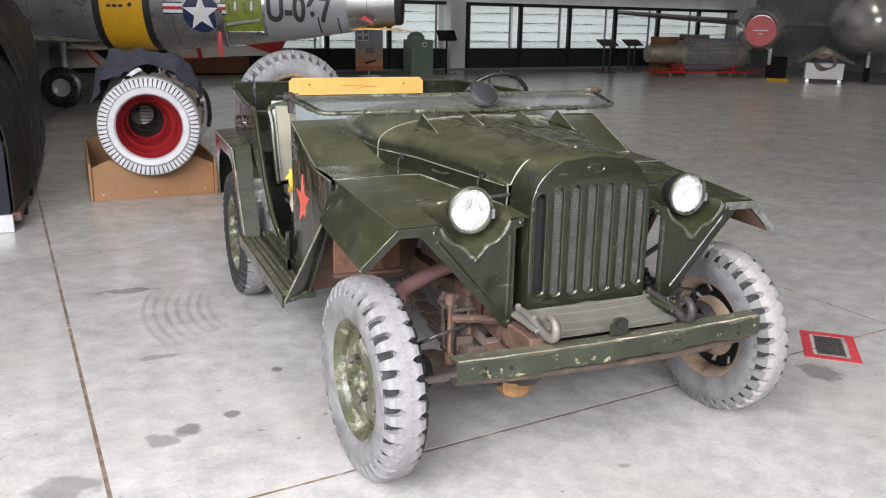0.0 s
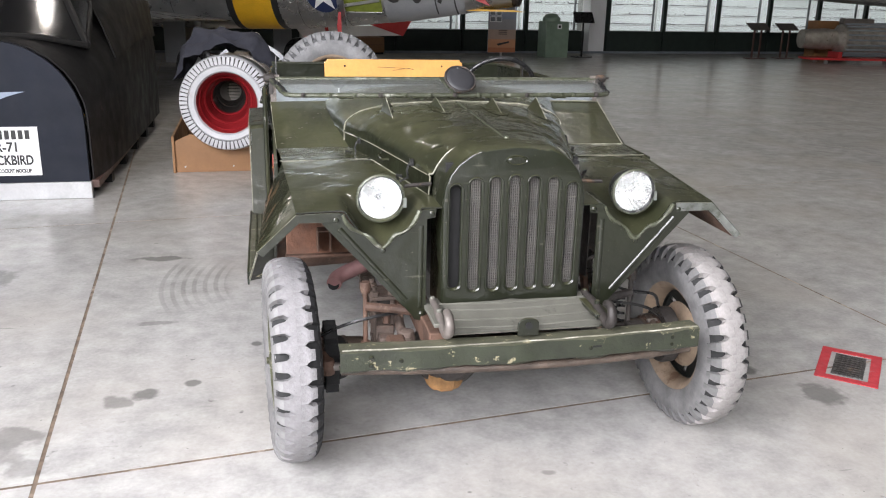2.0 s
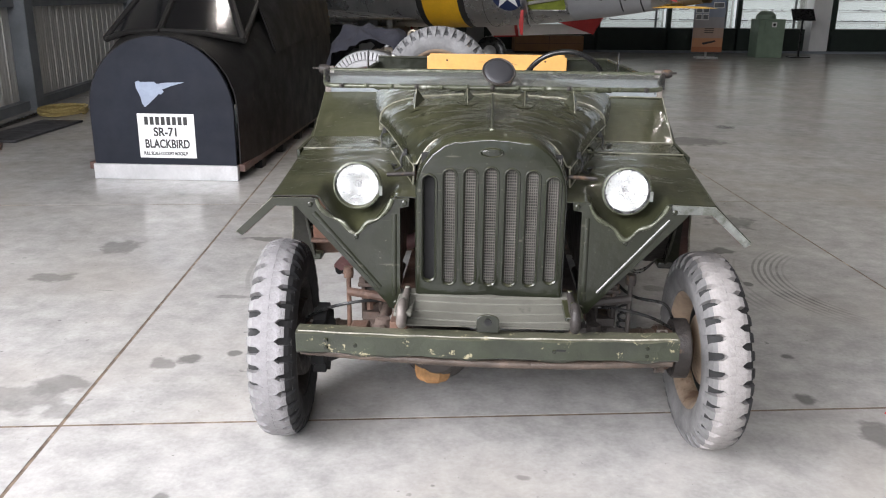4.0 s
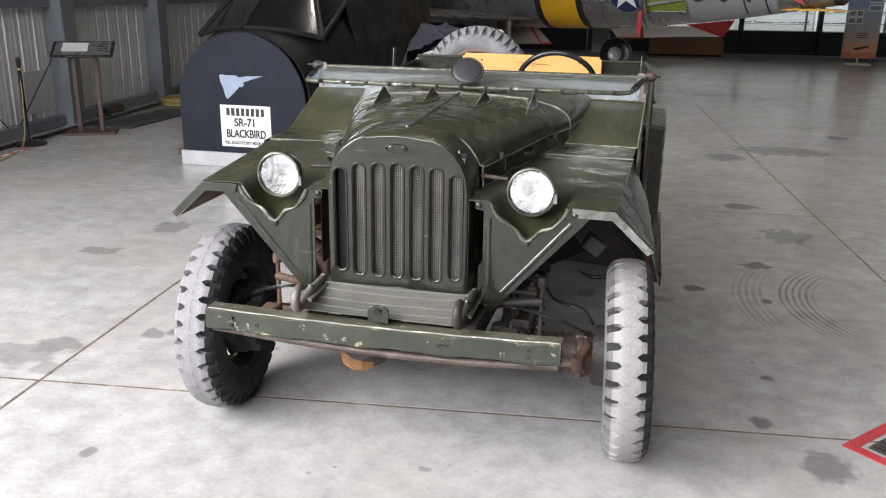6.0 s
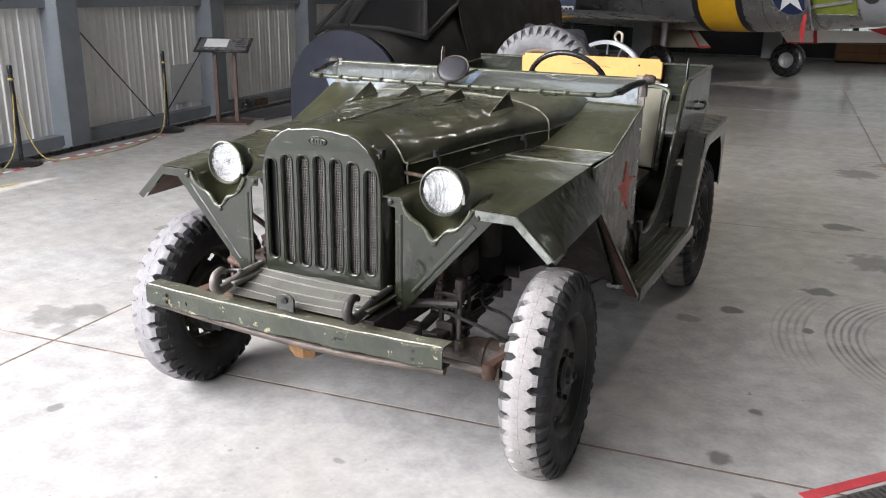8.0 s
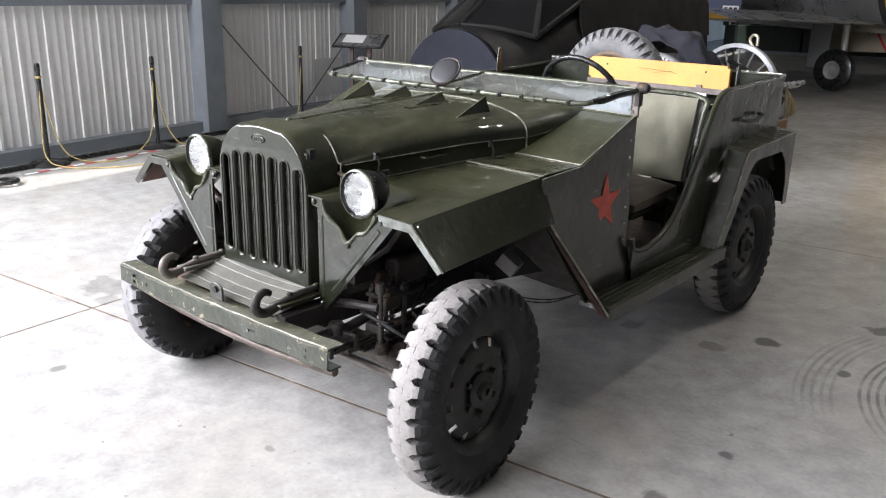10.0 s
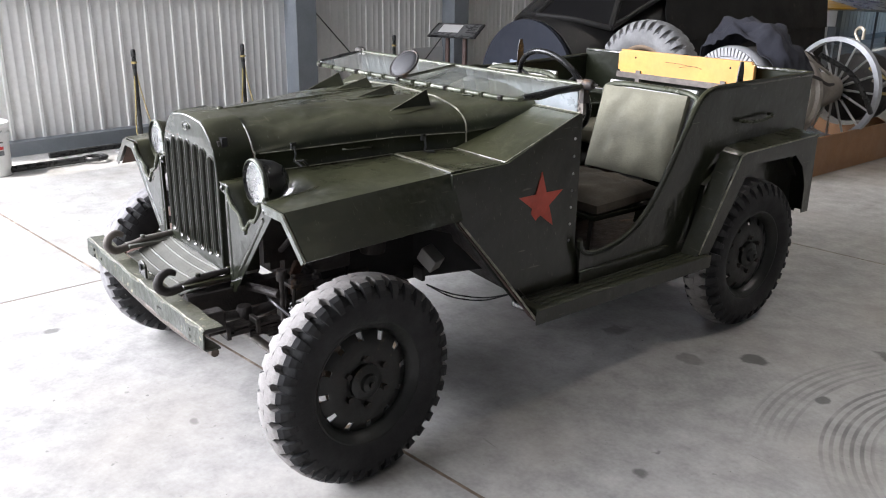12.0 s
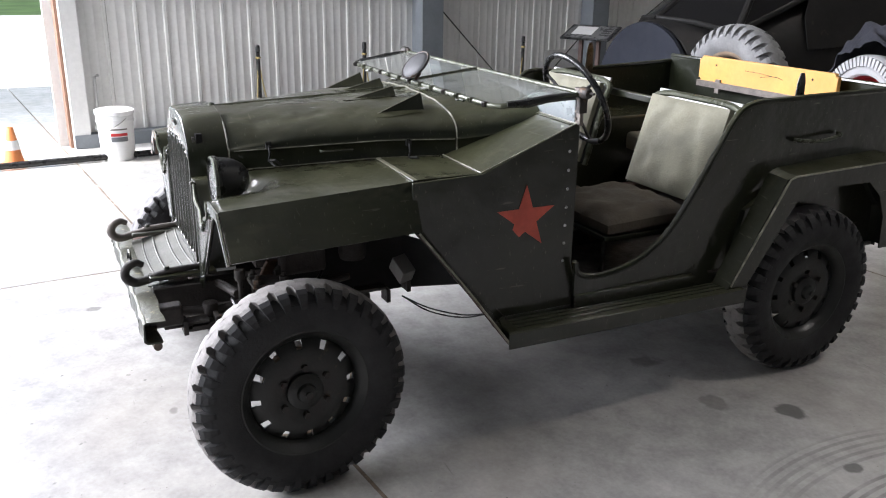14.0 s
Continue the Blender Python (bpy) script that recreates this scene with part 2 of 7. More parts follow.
def prism(pts, to3, a, b, bm=None):
    """A flat outline pts drawn out from depth a to depth b; to3(u, v, depth) gives the place."""
    bm = bm or bmesh.new()
    lo = [bm.verts.new(to3(u, v, a)) for u, v in pts]
    hi = [bm.verts.new(to3(u, v, b)) for u, v in pts]
    bm.faces.new(lo)
    bm.faces.new(list(reversed(hi)))
    k = len(pts)
    for i in range(k):
        bm.faces.new((lo[i], hi[i], hi[(i + 1) % k], lo[(i + 1) % k]))
    return bm


def xz(u, v, d):
    return (u, d, v)


def yz(u, v, d):
    return (d, u, v)


def xy(u, v, d):
    return (u, v, d)


def sheet(rows, bm=None):
    """A grid of places joined into a surface."""
    bm = bm or bmesh.new()
    vs = [[bm.verts.new(p) for p in r] for r in rows]
    for i in range(len(vs) - 1):
        for j in range(len(vs[i]) - 1):
            bm.faces.new((vs[i][j], vs[i][j + 1], vs[i + 1][j + 1], vs[i + 1][j]))
    return bm


def lathe(profile, m=None, seg=40, bm=None, closed=False, arc=360.0):
    """Turns a profile of (radius, height) round the z axis of m."""
    bm = bm or bmesh.new()
    m = m if m is not None else Matrix.Identity(4)
    full = arc >= 359.9
    count = seg if full else seg + 1
    rings = []
    for r, h in profile:
        if r < 1e-6:
            v = bm.verts.new(m @ Vector((0, 0, h)))
            rings.append([v] * count)
        else:
            rings.append([bm.verts.new(m @ Vector((r * math.cos(radians(arc) * i / seg), r * math.sin(radians(arc) * i / seg), h))) for i in range(count)])
    pairs = list(zip(rings, rings[1:])) + ([(rings[-1], rings[0])] if closed else [])
    for a, b in pairs:
        for i in range(seg):
            j = (i + 1) % count
            f = [a[i], a[j], b[j], b[i]]
            f = [v for k, v in enumerate(f) if v not in f[:k]]
            if len(f) > 2:
                bm.faces.new(f)
    return bm


def tube(points, r, seg=8, bm=None, closed=False):
    """A round bar along a line of places; r may be one radius or one per place."""
    bm = bm or bmesh.new()
    pts = [Vector(p) for p in points]
    k = len(pts)
    rings, side = [], None
    for i, p in enumerate(pts):
        a = pts[(i - 1) % k] if (closed or i) else p
        b = pts[(i + 1) % k] if (closed or i < k - 1) else p
        d = (b - a).normalized()
        if side is None:
            side = d.orthogonal().normalized()
        side = (side - d * side.dot(d)).normalized()
        up = d.cross(side)
        q = r[i] if isinstance(r, (list, tuple)) else r
        rings.append([bm.verts.new(p + (side * math.cos(2 * math.pi * j / seg) + up * math.sin(2 * math.pi * j / seg)) * q) for j in range(seg)])
    for i in range(k if closed else k - 1):
        a, b = rings[i], rings[(i + 1) % k]
        for j in range(seg):
            bm.faces.new((a[j], a[(j + 1) % seg], b[(j + 1) % seg], b[j]))
    if not closed:
        bm.faces.new(rings[0])
        bm.faces.new(list(reversed(rings[-1])))
    return bm


def arc_pts(cx, cy, r, a0, a1, n):
    return [(cx + r * math.cos(radians(a0 + (a1 - a0) * i / n)), cy + r * math.sin(radians(a0 + (a1 - a0) * i / n))) for i in range(n + 1)]


def smooth_line(pts, n=6):
    """A rounded line through places (Catmull-Rom)."""
    p = [Vector(q) for q in pts]
    p = [2 * p[0] - p[1]] + p + [2 * p[-1] - p[-2]]
    out = []
    for i in range(1, len(p) - 2):
        for j in range(n):
            t = j / n
            out.append(0.5 * (2 * p[i] + (p[i + 1] - p[i - 1]) * t + (2 * p[i - 1] - 5 * p[i] + 4 * p[i + 1] - p[i + 2]) * t * t
                              + (3 * p[i] - p[i - 1] - 3 * p[i + 1] + p[i + 2]) * t ** 3))
    return out + [p[-2]]


def text(name, body, size, material, m, parent, depth=0.0015, stretch=1.0):
    cu = bpy.data.curves.new(name, "FONT")
    cu.body, cu.size, cu.extrude, cu.offset, cu.align_x, cu.align_y = body, size, depth, 0.028 * size, "CENTER", "CENTER"
    cu.materials.append(material)
    tmp = bpy.data.objects.new(name, cu)
    me = bpy.data.meshes.new_from_object(tmp)
    bpy.data.objects.remove(tmp)
    me.transform(Matrix.Diagonal((stretch, 1, 1, 1)))
    ob = new(name, me)
    ob.parent, ob.matrix_basis = parent, m
    return ob


def cyl(a, b, r, seg=16, bm=None):
    return tube([a, b], r, seg, bm)

# ---------------------------------------------------------------- structure
def concrete():
    """Sealed floor concrete: clouding, scuffs, oil spots at their places and the arcs of turning tyres."""
    m = mat("sealed_concrete", (0.43, 0.42, 0.40), 0.22, 0, 0.0, 0.8, 90, 0.0, rough_vary=0.0, per_object=0.05)
    nt = m.node_tree
    n, ln = nt.nodes, nt.links.new
    b = n["Principled BSDF"]
    geo = n.new("ShaderNodeNewGeometry")

    def math_(op, x, y=None):
        k = n.new("ShaderNodeMath")
        k.operation = op
        for src, sock in ((x, k.inputs[0]), (y, k.inputs[1])):
            if src is None:
                continue
            if isinstance(src, (int, float)):
                sock.default_value = src
            else:
                ln(src, sock)
        return k.outputs[0]

    def ramp(v, lo, hi, a, c):
        r = n.new("ShaderNodeMapRange")
        r.interpolation_type = "SMOOTHSTEP"
        for key, val in (("From Min", lo), ("From Max", hi), ("To Min", a), ("To Max", c)):
            r.inputs[key].default_value = val
        ln(v, r.inputs["Value"])
        return r.outputs[0]

    def noise_(scale, detail=5.0):
        t = n.new("ShaderNodeTexNoise")
        t.inputs["Scale"].default_value, t.inputs["Detail"].default_value = scale, detail
        ln(geo.outputs["Position"], t.inputs["Vector"])
        return t.outputs["Fac"]

    edge = math_("MULTIPLY", math_("SUBTRACT", noise_(11.0), 0.5), 2.2)
    total = None
    for x, y, rx, ry, dark in STAINS:
        v = n.new("ShaderNodeVectorMath")
        v.operation = "SUBTRACT"
        ln(geo.outputs["Position"], v.inputs[0])
        v.inputs[1].default_value = (x, y, 0)
        w = n.new("ShaderNodeVectorMath")
        w.operation = "DIVIDE"
        ln(v.outputs[0], w.inputs[0])
        w.inputs[1].default_value = (rx, ry, 1)
        q = n.new("ShaderNodeVectorMath")
        q.operation = "LENGTH"
        ln(w.outputs[0], q.inputs[0])
        f = ramp(math_("ADD", q.outputs["Value"], edge), 0.75, 1.25, dark, 0.0)
        total = f if total is None else math_("MAXIMUM", total, f)
    # small random drips all over
    drip = math_("MULTIPLY", ramp(noise_(19.0, 2.0), 0.68, 0.76, 0, 0.5), ramp(noise_(0.8, 2.0), 0.50, 0.62, 0, 1))
    total = math_("MAXIMUM", total, drip)
    sep = n.new("ShaderNodeSeparateXYZ")
    ln(geo.outputs["Position"], sep.inputs[0])
    for cx, cy, r0, r1, ang, half, dark, lines in ARCS:
        dx, dy = math_("SUBTRACT", sep.outputs["X"], cx), math_("SUBTRACT", sep.outputs["Y"], cy)
        rad = math_("SQRT", math_("ADD", math_("MULTIPLY", dx, dx), math_("MULTIPLY", dy, dy)))
        th = math_("ABSOLUTE", math_("SUBTRACT", math_("ARCTAN2", math_("MULTIPLY", dy, -1 if ang else 1), math_("MULTIPLY", dx, -1 if ang else 1)), 0.0))
        wave = ramp(math_("SINE", math_("MULTIPLY", rad, 6.283 * lines / (r1 - r0))), -0.2, 0.7, 0, dark)
        band = math_("MULTIPLY", ramp(rad, r0 - 0.01, r0 + 0.03, 0, 1), ramp(rad, r1 - 0.03, r1 + 0.01, 1, 0))
        f = math_("MULTIPLY", math_("MULTIPLY", wave, band), math_("MULTIPLY", ramp(th, half * 0.4, half, 1, 0), ramp(noise_(5.0), 0.3, 0.6, 0.35, 1)))
        total = math_("MAXIMUM", total, f)
    # fine dark scuffs: thin stretched flecks
    mp = n.new("ShaderNodeMapping")
    mp.inputs["Rotation"].default_value, mp.inputs["Scale"].default_value = (0, 0, 0.6), (2.0, 26.0, 1.0)
    ln(geo.outputs["Position"], mp.inputs["Vector"])
    fl = n.new("ShaderNodeTexNoise")
    fl.inputs["Scale"].default_value, fl.inputs["Detail"].default_value = 1.6, 2.0
    ln(mp.outputs[0], fl.inputs["Vector"])
    scuff = math_("MULTIPLY", ramp(fl.outputs["Fac"], 0.70, 0.78, 0, 0.40), ramp(noise_(1.3, 2.0), 0.48, 0.60, 0, 1))
    total = math_("MAXIMUM", total, scuff)
    speck = math_("MULTIPLY", ramp(noise_(60.0, 1.0), 0.74, 0.80, 0, 0.5), ramp(noise_(2.2, 2.0), 0.45, 0.60, 0, 1))
    total = math_("MAXIMUM", total, speck)
    # clouding at three sizes, soft trowel sweeps and tan tinges
    cloud = math_("ADD", math_("MULTIPLY", math_("SUBTRACT", noise_(2.3, 6.0), 0.5), 0.60), math_("MULTIPLY", math_("SUBTRACT", noise_(9.0, 6.0), 0.5), 0.70))
    cloud = math_("ADD", cloud, math_("MULTIPLY", math_("SUBTRACT", noise_(46.0, 3.0), 0.5), 0.36))
    tone = math_("ADD", cloud, 1.0)
    sc = n.new("ShaderNodeVectorMath")
    sc.operation = "SCALE"
    ln(b.inputs["Base Color"].links[0].from_socket, sc.inputs[0])
    ln(tone, sc.inputs["Scale"])
    tan = n.new("ShaderNodeMix")
    tan.data_type = "RGBA"
    ln(ramp(noise_(1.1, 5.0), 0.42, 0.75, 0, 0.45), tan.inputs["Factor"])
    ln(sc.outputs[0], tan.inputs["A"])
    tan.inputs["B"].default_value = (0.36, 0.325, 0.28, 1)
    ln(tan.outputs["Result"], b.inputs["Base Color"])
    x = n.new("ShaderNodeMix")
    x.data_type = "RGBA"
    ln(total, x.inputs["Factor"])
    ln(b.inputs["Base Color"].links[0].from_socket, x.inputs["A"])
    x.inputs["B"].default_value = (0.055, 0.053, 0.050, 1)
    ln(x.outputs["Result"], b.inputs["Base Color"])
    return m


# x, y, two half-widths, depth of the spot
STAINS = [(-1.292, 0.60, 0.060, 0.050, 0.6), (-1.393, 0.545, 0.050, 0.055, 0.45), (-1.11, 0.67, 0.030, 0.028, 0.6), (-0.857, 1.043, 0.030, 0.03, 0.6),
          (-1.43, 2.44, 0.14, 0.05, 0.55), (-1.33, 1.37, 0.075, 0.03, 0.4), (-2.30, 2.19, 0.13, 0.12, 0.40), (-2.43, 1.59, 0.12, 0.07, 0.40), (-1.73, 0.31, 0.10, 0.09, 0.45),
          (-1.80, 0.20, 0.16, 0.12, 0.35), (-1.62, 0.09, 0.07, 0.06, 0.35), (-1.02, -0.43, 0.025, 0.03, 0.5), (0.12, -0.23, 0.035, 0.018, 0.4), (1.46, 0.14, 0.085, 0.085, 0.55),
          (1.277, 0.41, 0.050, 0.045, 0.62), (1.46, 2.43, 0.075, 0.06, 0.60), (1.72, 3.15, 0.16, 0.17, 0.45), (1.50, 3.95, 0.12, 0.08, 0.60), (1.55, 6.06, 0.18, 0.20, 0.45),
          (2.14, 6.62, 0.42, 0.28, 0.50), (2.89, 7.74, 0.12, 0.14, 0.6), (1.084, 1.915, 0.055, 0.05, 0.65), (0.907, 1.69, 0.05, 0.05, 0.40), (1.45, 1.81, 0.025, 0.035, 0.65),
          (1.33, 0.825, 0.03, 0.03, 0.6), (0.51, 1.675, 0.06, 0.06, 0.40)]
# centre, inner and outer radius, side that the arc faces, half-angle, depth, lines
ARCS = [(2.40, 1.86, 0.70, 0.90, 1, 0.95, 0.50, 6), (2.55, 1.86, 1.10, 1.28, 1, 0.52, 0.28, 5), (-0.10, 1.95, 0.92, 1.32, 1, 0.45, 0.26, 7)]
M_concrete = concrete()
M_joint = mat("joint_filler", (0.15, 0.112, 0.080), 0.9, 0, 0.5, 14, 60, 0.2, wear=(0.33, 0.27, 0.21), wear_amount=0.55, wear_scale=5, wear_soft=0.1)
M_wall = mat("white_ribbed_steel", (0.74, 0.74, 0.72), 0.5, 0, 0.08, 1.2, 25, 0.03, wear=(0.55, 0.54, 0.51), wear_amount=0.15, wear_scale=2.0, wear_soft=0.3)
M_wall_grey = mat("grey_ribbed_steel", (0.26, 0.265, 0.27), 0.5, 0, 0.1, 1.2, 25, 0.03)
M_girt = mat("grey_primer_steel", (0.20, 0.22, 0.24), 0.5, 0, 0.15, 3, 40, 0.06)
M_roof = mat("grey_roof_steel", (0.19, 0.19, 0.188), 0.6, 0, 0.12, 1, 20, 0.03)
M_rubbergrey = mat("dark_sill", (0.05, 0.05, 0.055), 0.6, 0, 0.3, 4, 30, 0.1)

GRID = pose(0, 0, 0, 0, 0, 4.9)
SKEW = 0.033  # the cross joints run a little askew
floor = thing("floor", "grey sealed concrete hangar floor, stained and worn", "floor", GRID, kind="structure")
part("joint_bed", box((10, 7.5, -0.0515), (34, 37, 0.10)), M_joint, floor)
slab_meshes = {}
X0, Y0, DX, DY, GAP = -1.555, 0.127, 3.89, 3.36, 0.015
for i in range(-2, 7):
    for j in range(-3, 7):
        if not slab_meshes:
            b = box((DX / 2, DY / 2, -0.02), (DX - GAP, DY - GAP, 0.04))
            for v in b.verts:
                v.co.y += SKEW * v.co.x
            first = part("slab", b, M_concrete, floor)
            slab_meshes["a"] = first.data
            ob = first
        else:
            ob = new("slab", slab_meshes["a"])
            ob.parent = floor
        ob.location = (X0 + i * DX, Y0 + j * DY + SKEW * i * DX, 0)

# ground outside the doors: apron and grass to the horizon
M_apron = mat("sunlit_apron_concrete", (0.66, 0.65, 0.63), 0.8, 0, 0.1, 0.5, 8, 0.05)
M_grass = mat("mown_grass", (0.07, 0.13, 0.03), 0.9, 0, 0.35, 0.6, 12, 0.2)
tagged(part("ground", box((0, 0, -0.2), (1600, 1600, 0.1)), M_grass), "green mown grass field outside the hangar", "grass", kind="structure")
tagged(part("pavement", box((6, -12, -0.115), (68, 90, 0.05)), M_apron), "pale sunlit concrete apron outside the door", "pavement", kind="structure")

# side wall: ribbed sheets between columns, in its own frame (y along the wall, x into the hall)
WALL = pose(-4.80, -0.40, 0, 0, 0, 6.5) @ pose(-0.25, 0, 0, 0, 0, 1.5)


def ribbed(length, height, pitch=0.268, bm=None, y0=0.0, z0=0.0):
    """Steel sheet with trapezoid ribs, in the plane x = 0."""
    bm = bm or bmesh.new()
    prof, y = [], y0
    while y < y0 + length - 1e-6:
        for dy, dx in ((0.0, 0.0), (0.078, 0.0), (0.084, 0.0022), (0.092, 0.0022), (0.098, 0.0), (0.168, 0.0), (0.174, 0.0022), (0.182, 0.0022), (0.188, 0.0), (0.258, 0.0), (0.267, 0.013), (0.294, 0.013), (0.303, 0.0)):
            yy = y + dy * pitch / 0.305
            if yy <= y0 + length + 1e-6 and not (prof and dy == 0.0):
                prof.append((dx, yy))
        y += pitch
    sheet([[(x, yy, z0) for x, yy in prof], [(x, yy, z0 + height) for x, yy in prof]], bm)
    return bm


HALL_H = 6.4
wall_w = thing("wall_west", "white ribbed steel sheet hangar wall", "wall", WALL, kind="structure")
part("outer_sheet", box((-0.10, 13.2, HALL_H / 2), (0.04, 26.4, HALL_H)), M_wall, wall_w)
for k, (ya, yb) in enumerate(((0.24, 3.815), (3.815, 6.29), (6.29, 8.77), (8.77, 14), (14, 20), (20, 26))):
    part("ribbed_sheet", ribbed(yb - ya, HALL_H - 0.06, y0=ya, z0=0.10), M_wall, wall_w, thick=0.002)
for zz in (1.40, 3.2, 5.0):
    part("girt", box((0.045, 13.1, zz), (0.09, 26.0, 0.16)), M_girt, wall_w, "grey steel girt")
part("base_angle", box((0.055, 13.1, 0.06), (0.15, 26.0, 0.12)), M_girt, wall_w, "grey steel base channel")


def column(y, name="column"):
    b = box((0.11, y - 0.125, HALL_H / 2), (0.22, 0.014, HALL_H))
    box((0.11, y + 0.125, HALL_H / 2), (0.22, 0.014, HALL_H), b)
    box((0.11, y, HALL_H / 2), (0.012, 0.24, HALL_H), b)
    box((0.215, y, HALL_H / 2), (0.014, 0.264, HALL_H), b)
    box((0.11, y, 0.01), (0.30, 0.32, 0.02), b)
    return part(name, b, M_girt, wall_w, "grey painted steel column")


for yy in (3.815, 6.29, 8.77, 14.0, 20.0):
    column(yy)
part("door_jamb", box((0.02, 0.17, HALL_H / 2), (0.20, 0.14, HALL_H)), M_wall, wall_w, "white steel door jamb")
part("jamb_seal", box((0.0, 0.086, HALL_H / 2), (0.10, 0.024, HALL_H)), mat("brown_seal", (0.22, 0.12, 0.08), 0.7), wall_w, "brown rubber door seal")
part("lintel", box((-0.02, -4.3, 6.08), (0.16, 8.6, 0.64)), M_wall, wall_w)
part("corner_panel", box((-0.02, -8.4, HALL_H / 2), (0.16, 0.5, HALL_H)), M_wall, wall_w)


def plain_wall(name, m, length, label, gap=None, paint=None):
    """A ribbed wall with an optional door gap (from, to, height) along y."""
    w = thing(name, label, "wall", m, kind="structure")
    spans = [(0, length, 0)] if not gap else [(0, gap[0], 0), (gap[1], length, 0), (gap[0], gap[1], gap[2])]
    for a, c, z in spans:
        part("outer_sheet", box((-0.06, (a + c) / 2, (z + HALL_H) / 2), (0.05, c - a, HALL_H - z)), paint or M_wall, w)
        part("ribbed_sheet", ribbed(c - a, HALL_H - z, y0=a, z0=z), paint or M_wall, w, thick=0.002)
    return w


H = pose(-4.80, -0.40, 0, 0, 0, 6.5)
plain_wall("wall_north", H @ pose(0, 22.25, 0, 0, 0, -90), 32, "white ribbed steel far wall above display cases")
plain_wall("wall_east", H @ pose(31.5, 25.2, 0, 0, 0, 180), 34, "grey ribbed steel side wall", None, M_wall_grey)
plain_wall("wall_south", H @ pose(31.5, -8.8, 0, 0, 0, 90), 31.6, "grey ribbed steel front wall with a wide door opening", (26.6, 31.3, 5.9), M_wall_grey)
roof = tagged(part("ceiling", box((15.75, 8.2, HALL_H + 0.06), (32.4, 34.6, 0.10)), M_roof, m=H), "grey steel hangar roof", "ceiling", kind="structure")


# assumed high-bay lamps under the roof, unseen, added as overhead fill light
M_lamp = bpy.data.materials.new("lamp_glow")
M_lamp.use_nodes = True
M_lamp.node_tree.nodes["Principled BSDF"].inputs["Emission Color"].default_value = (1.0, 0.915, 0.84, 1)
M_lamp.node_tree.nodes["Principled BSDF"].inputs["Emission Strength"].default_value = LAMP
for lx, ly in ((0.8, 14.9), (-1.4, 6.6), (8.6, 7.4), (8.6, 14.9), (16.4, 7.4), (16.4, 14.9), (2.4, 4.2), (12.5, 11.1), (19.5, 11.1), (4.6, 10.6)):
    hb = thing("high_bay_lamp", "assumed round grey high-bay lamp, added under the roof as overhead fill", "lamp", pose(lx, ly, 5.75), "high-bay lamps under the roof")
    part("shade", lathe([(0.06, 0.34), (0.10, 0.30), (0.23, 0.12), (0.29, -0.17), (0.275, -0.17), (0.215, 0.12), (0.08, 0.28)], None, 24), M_girt, hb)
    part("diffuser", lathe([(0.20, 0.125), (0.12, 0.115), (0.0, 0.11)], None, 24), M_lamp, hb, "glowing diffuser")
    part("stem", cyl((0, 0, 0.3), (0, 0, 0.68), 0.02, 8), M_girt, hb)

# ---------------------------------------------------------------- the field car
jeep = thing("field_car", "olive green vintage open military field car with worn paint", "car", pose(-0.008, 0, 0))
FY, RY, WR = 0.090, 2.212, 0.366
AX = WR * 0.95 - 0.003  # height of the axles


BAR_MESHES = {}


def bar_mesh(sgn, top_mat, side_mat, step):
    """One tread bar at the x axis: centre pad and shoulder bar on top, rounded shoulder down the sidewall."""
    key = (sgn, top_mat.name, side_mat.name)
    if key in BAR_MESHES:
        return BAR_MESHES[key]
    b = bmesh.new()

    def strip(secs, mi, drop=0.022):
        top = [[b.verts.new((r * math.cos(q), r * math.sin(q), h * sgn)) for q in (-w, w)] for r, h, w in secs]
        low = [[b.verts.new(((r - drop) * math.cos(q), (r - drop) * math.sin(q), h * sgn * (0.93 if h > 0.04 else 1))) for q in (-w, w)] for r, h, w in secs]
        fs = []
        for k in range(len(secs) - 1):
            fs.append(b.faces.new((top[k][0], top[k][1], top[k + 1][1], top[k + 1][0])))
            for e in (0, 1):
                fs.append(b.faces.new((top[k][e], top[k + 1][e], low[k + 1][e], low[k][e])))
        fs.append(b.faces.new((top[0][0], top[0][1], low[0][1], low[0][0])))
        fs.append(b.faces.new((top[-1][0], top[-1][1], low[-1][1], low[-1][0])))
        for f in fs:
            f.material_index = mi
    strip([(WR + 0.0012, 0.0004, step * 0.505), (WR + 0.0004, 0.016, step * 0.50), (WR - 0.0005, 0.026, step * 0.47), (WR - 0.003, 0.040, step * 0.31), (WR - 0.009, 0.058, step * 0.285)], 0, 0.030)
    strip([(WR - 0.009, 0.058, step * 0.285), (0.345, 0.073, step * 0.27), (0.326, 0.0835, step * 0.22), (0.306, 0.0875, step * 0.17)], 1, 0.026)
    bmesh.ops.recalc_face_normals(b, faces=b.faces)
    me = bpy.data.meshes.new("tread_bar")
    b.to_mesh(me)
    b.free()
    me.materials.append(top_mat)
    me.materials.append(side_mat)
    BAR_MESHES[key] = me
    return me


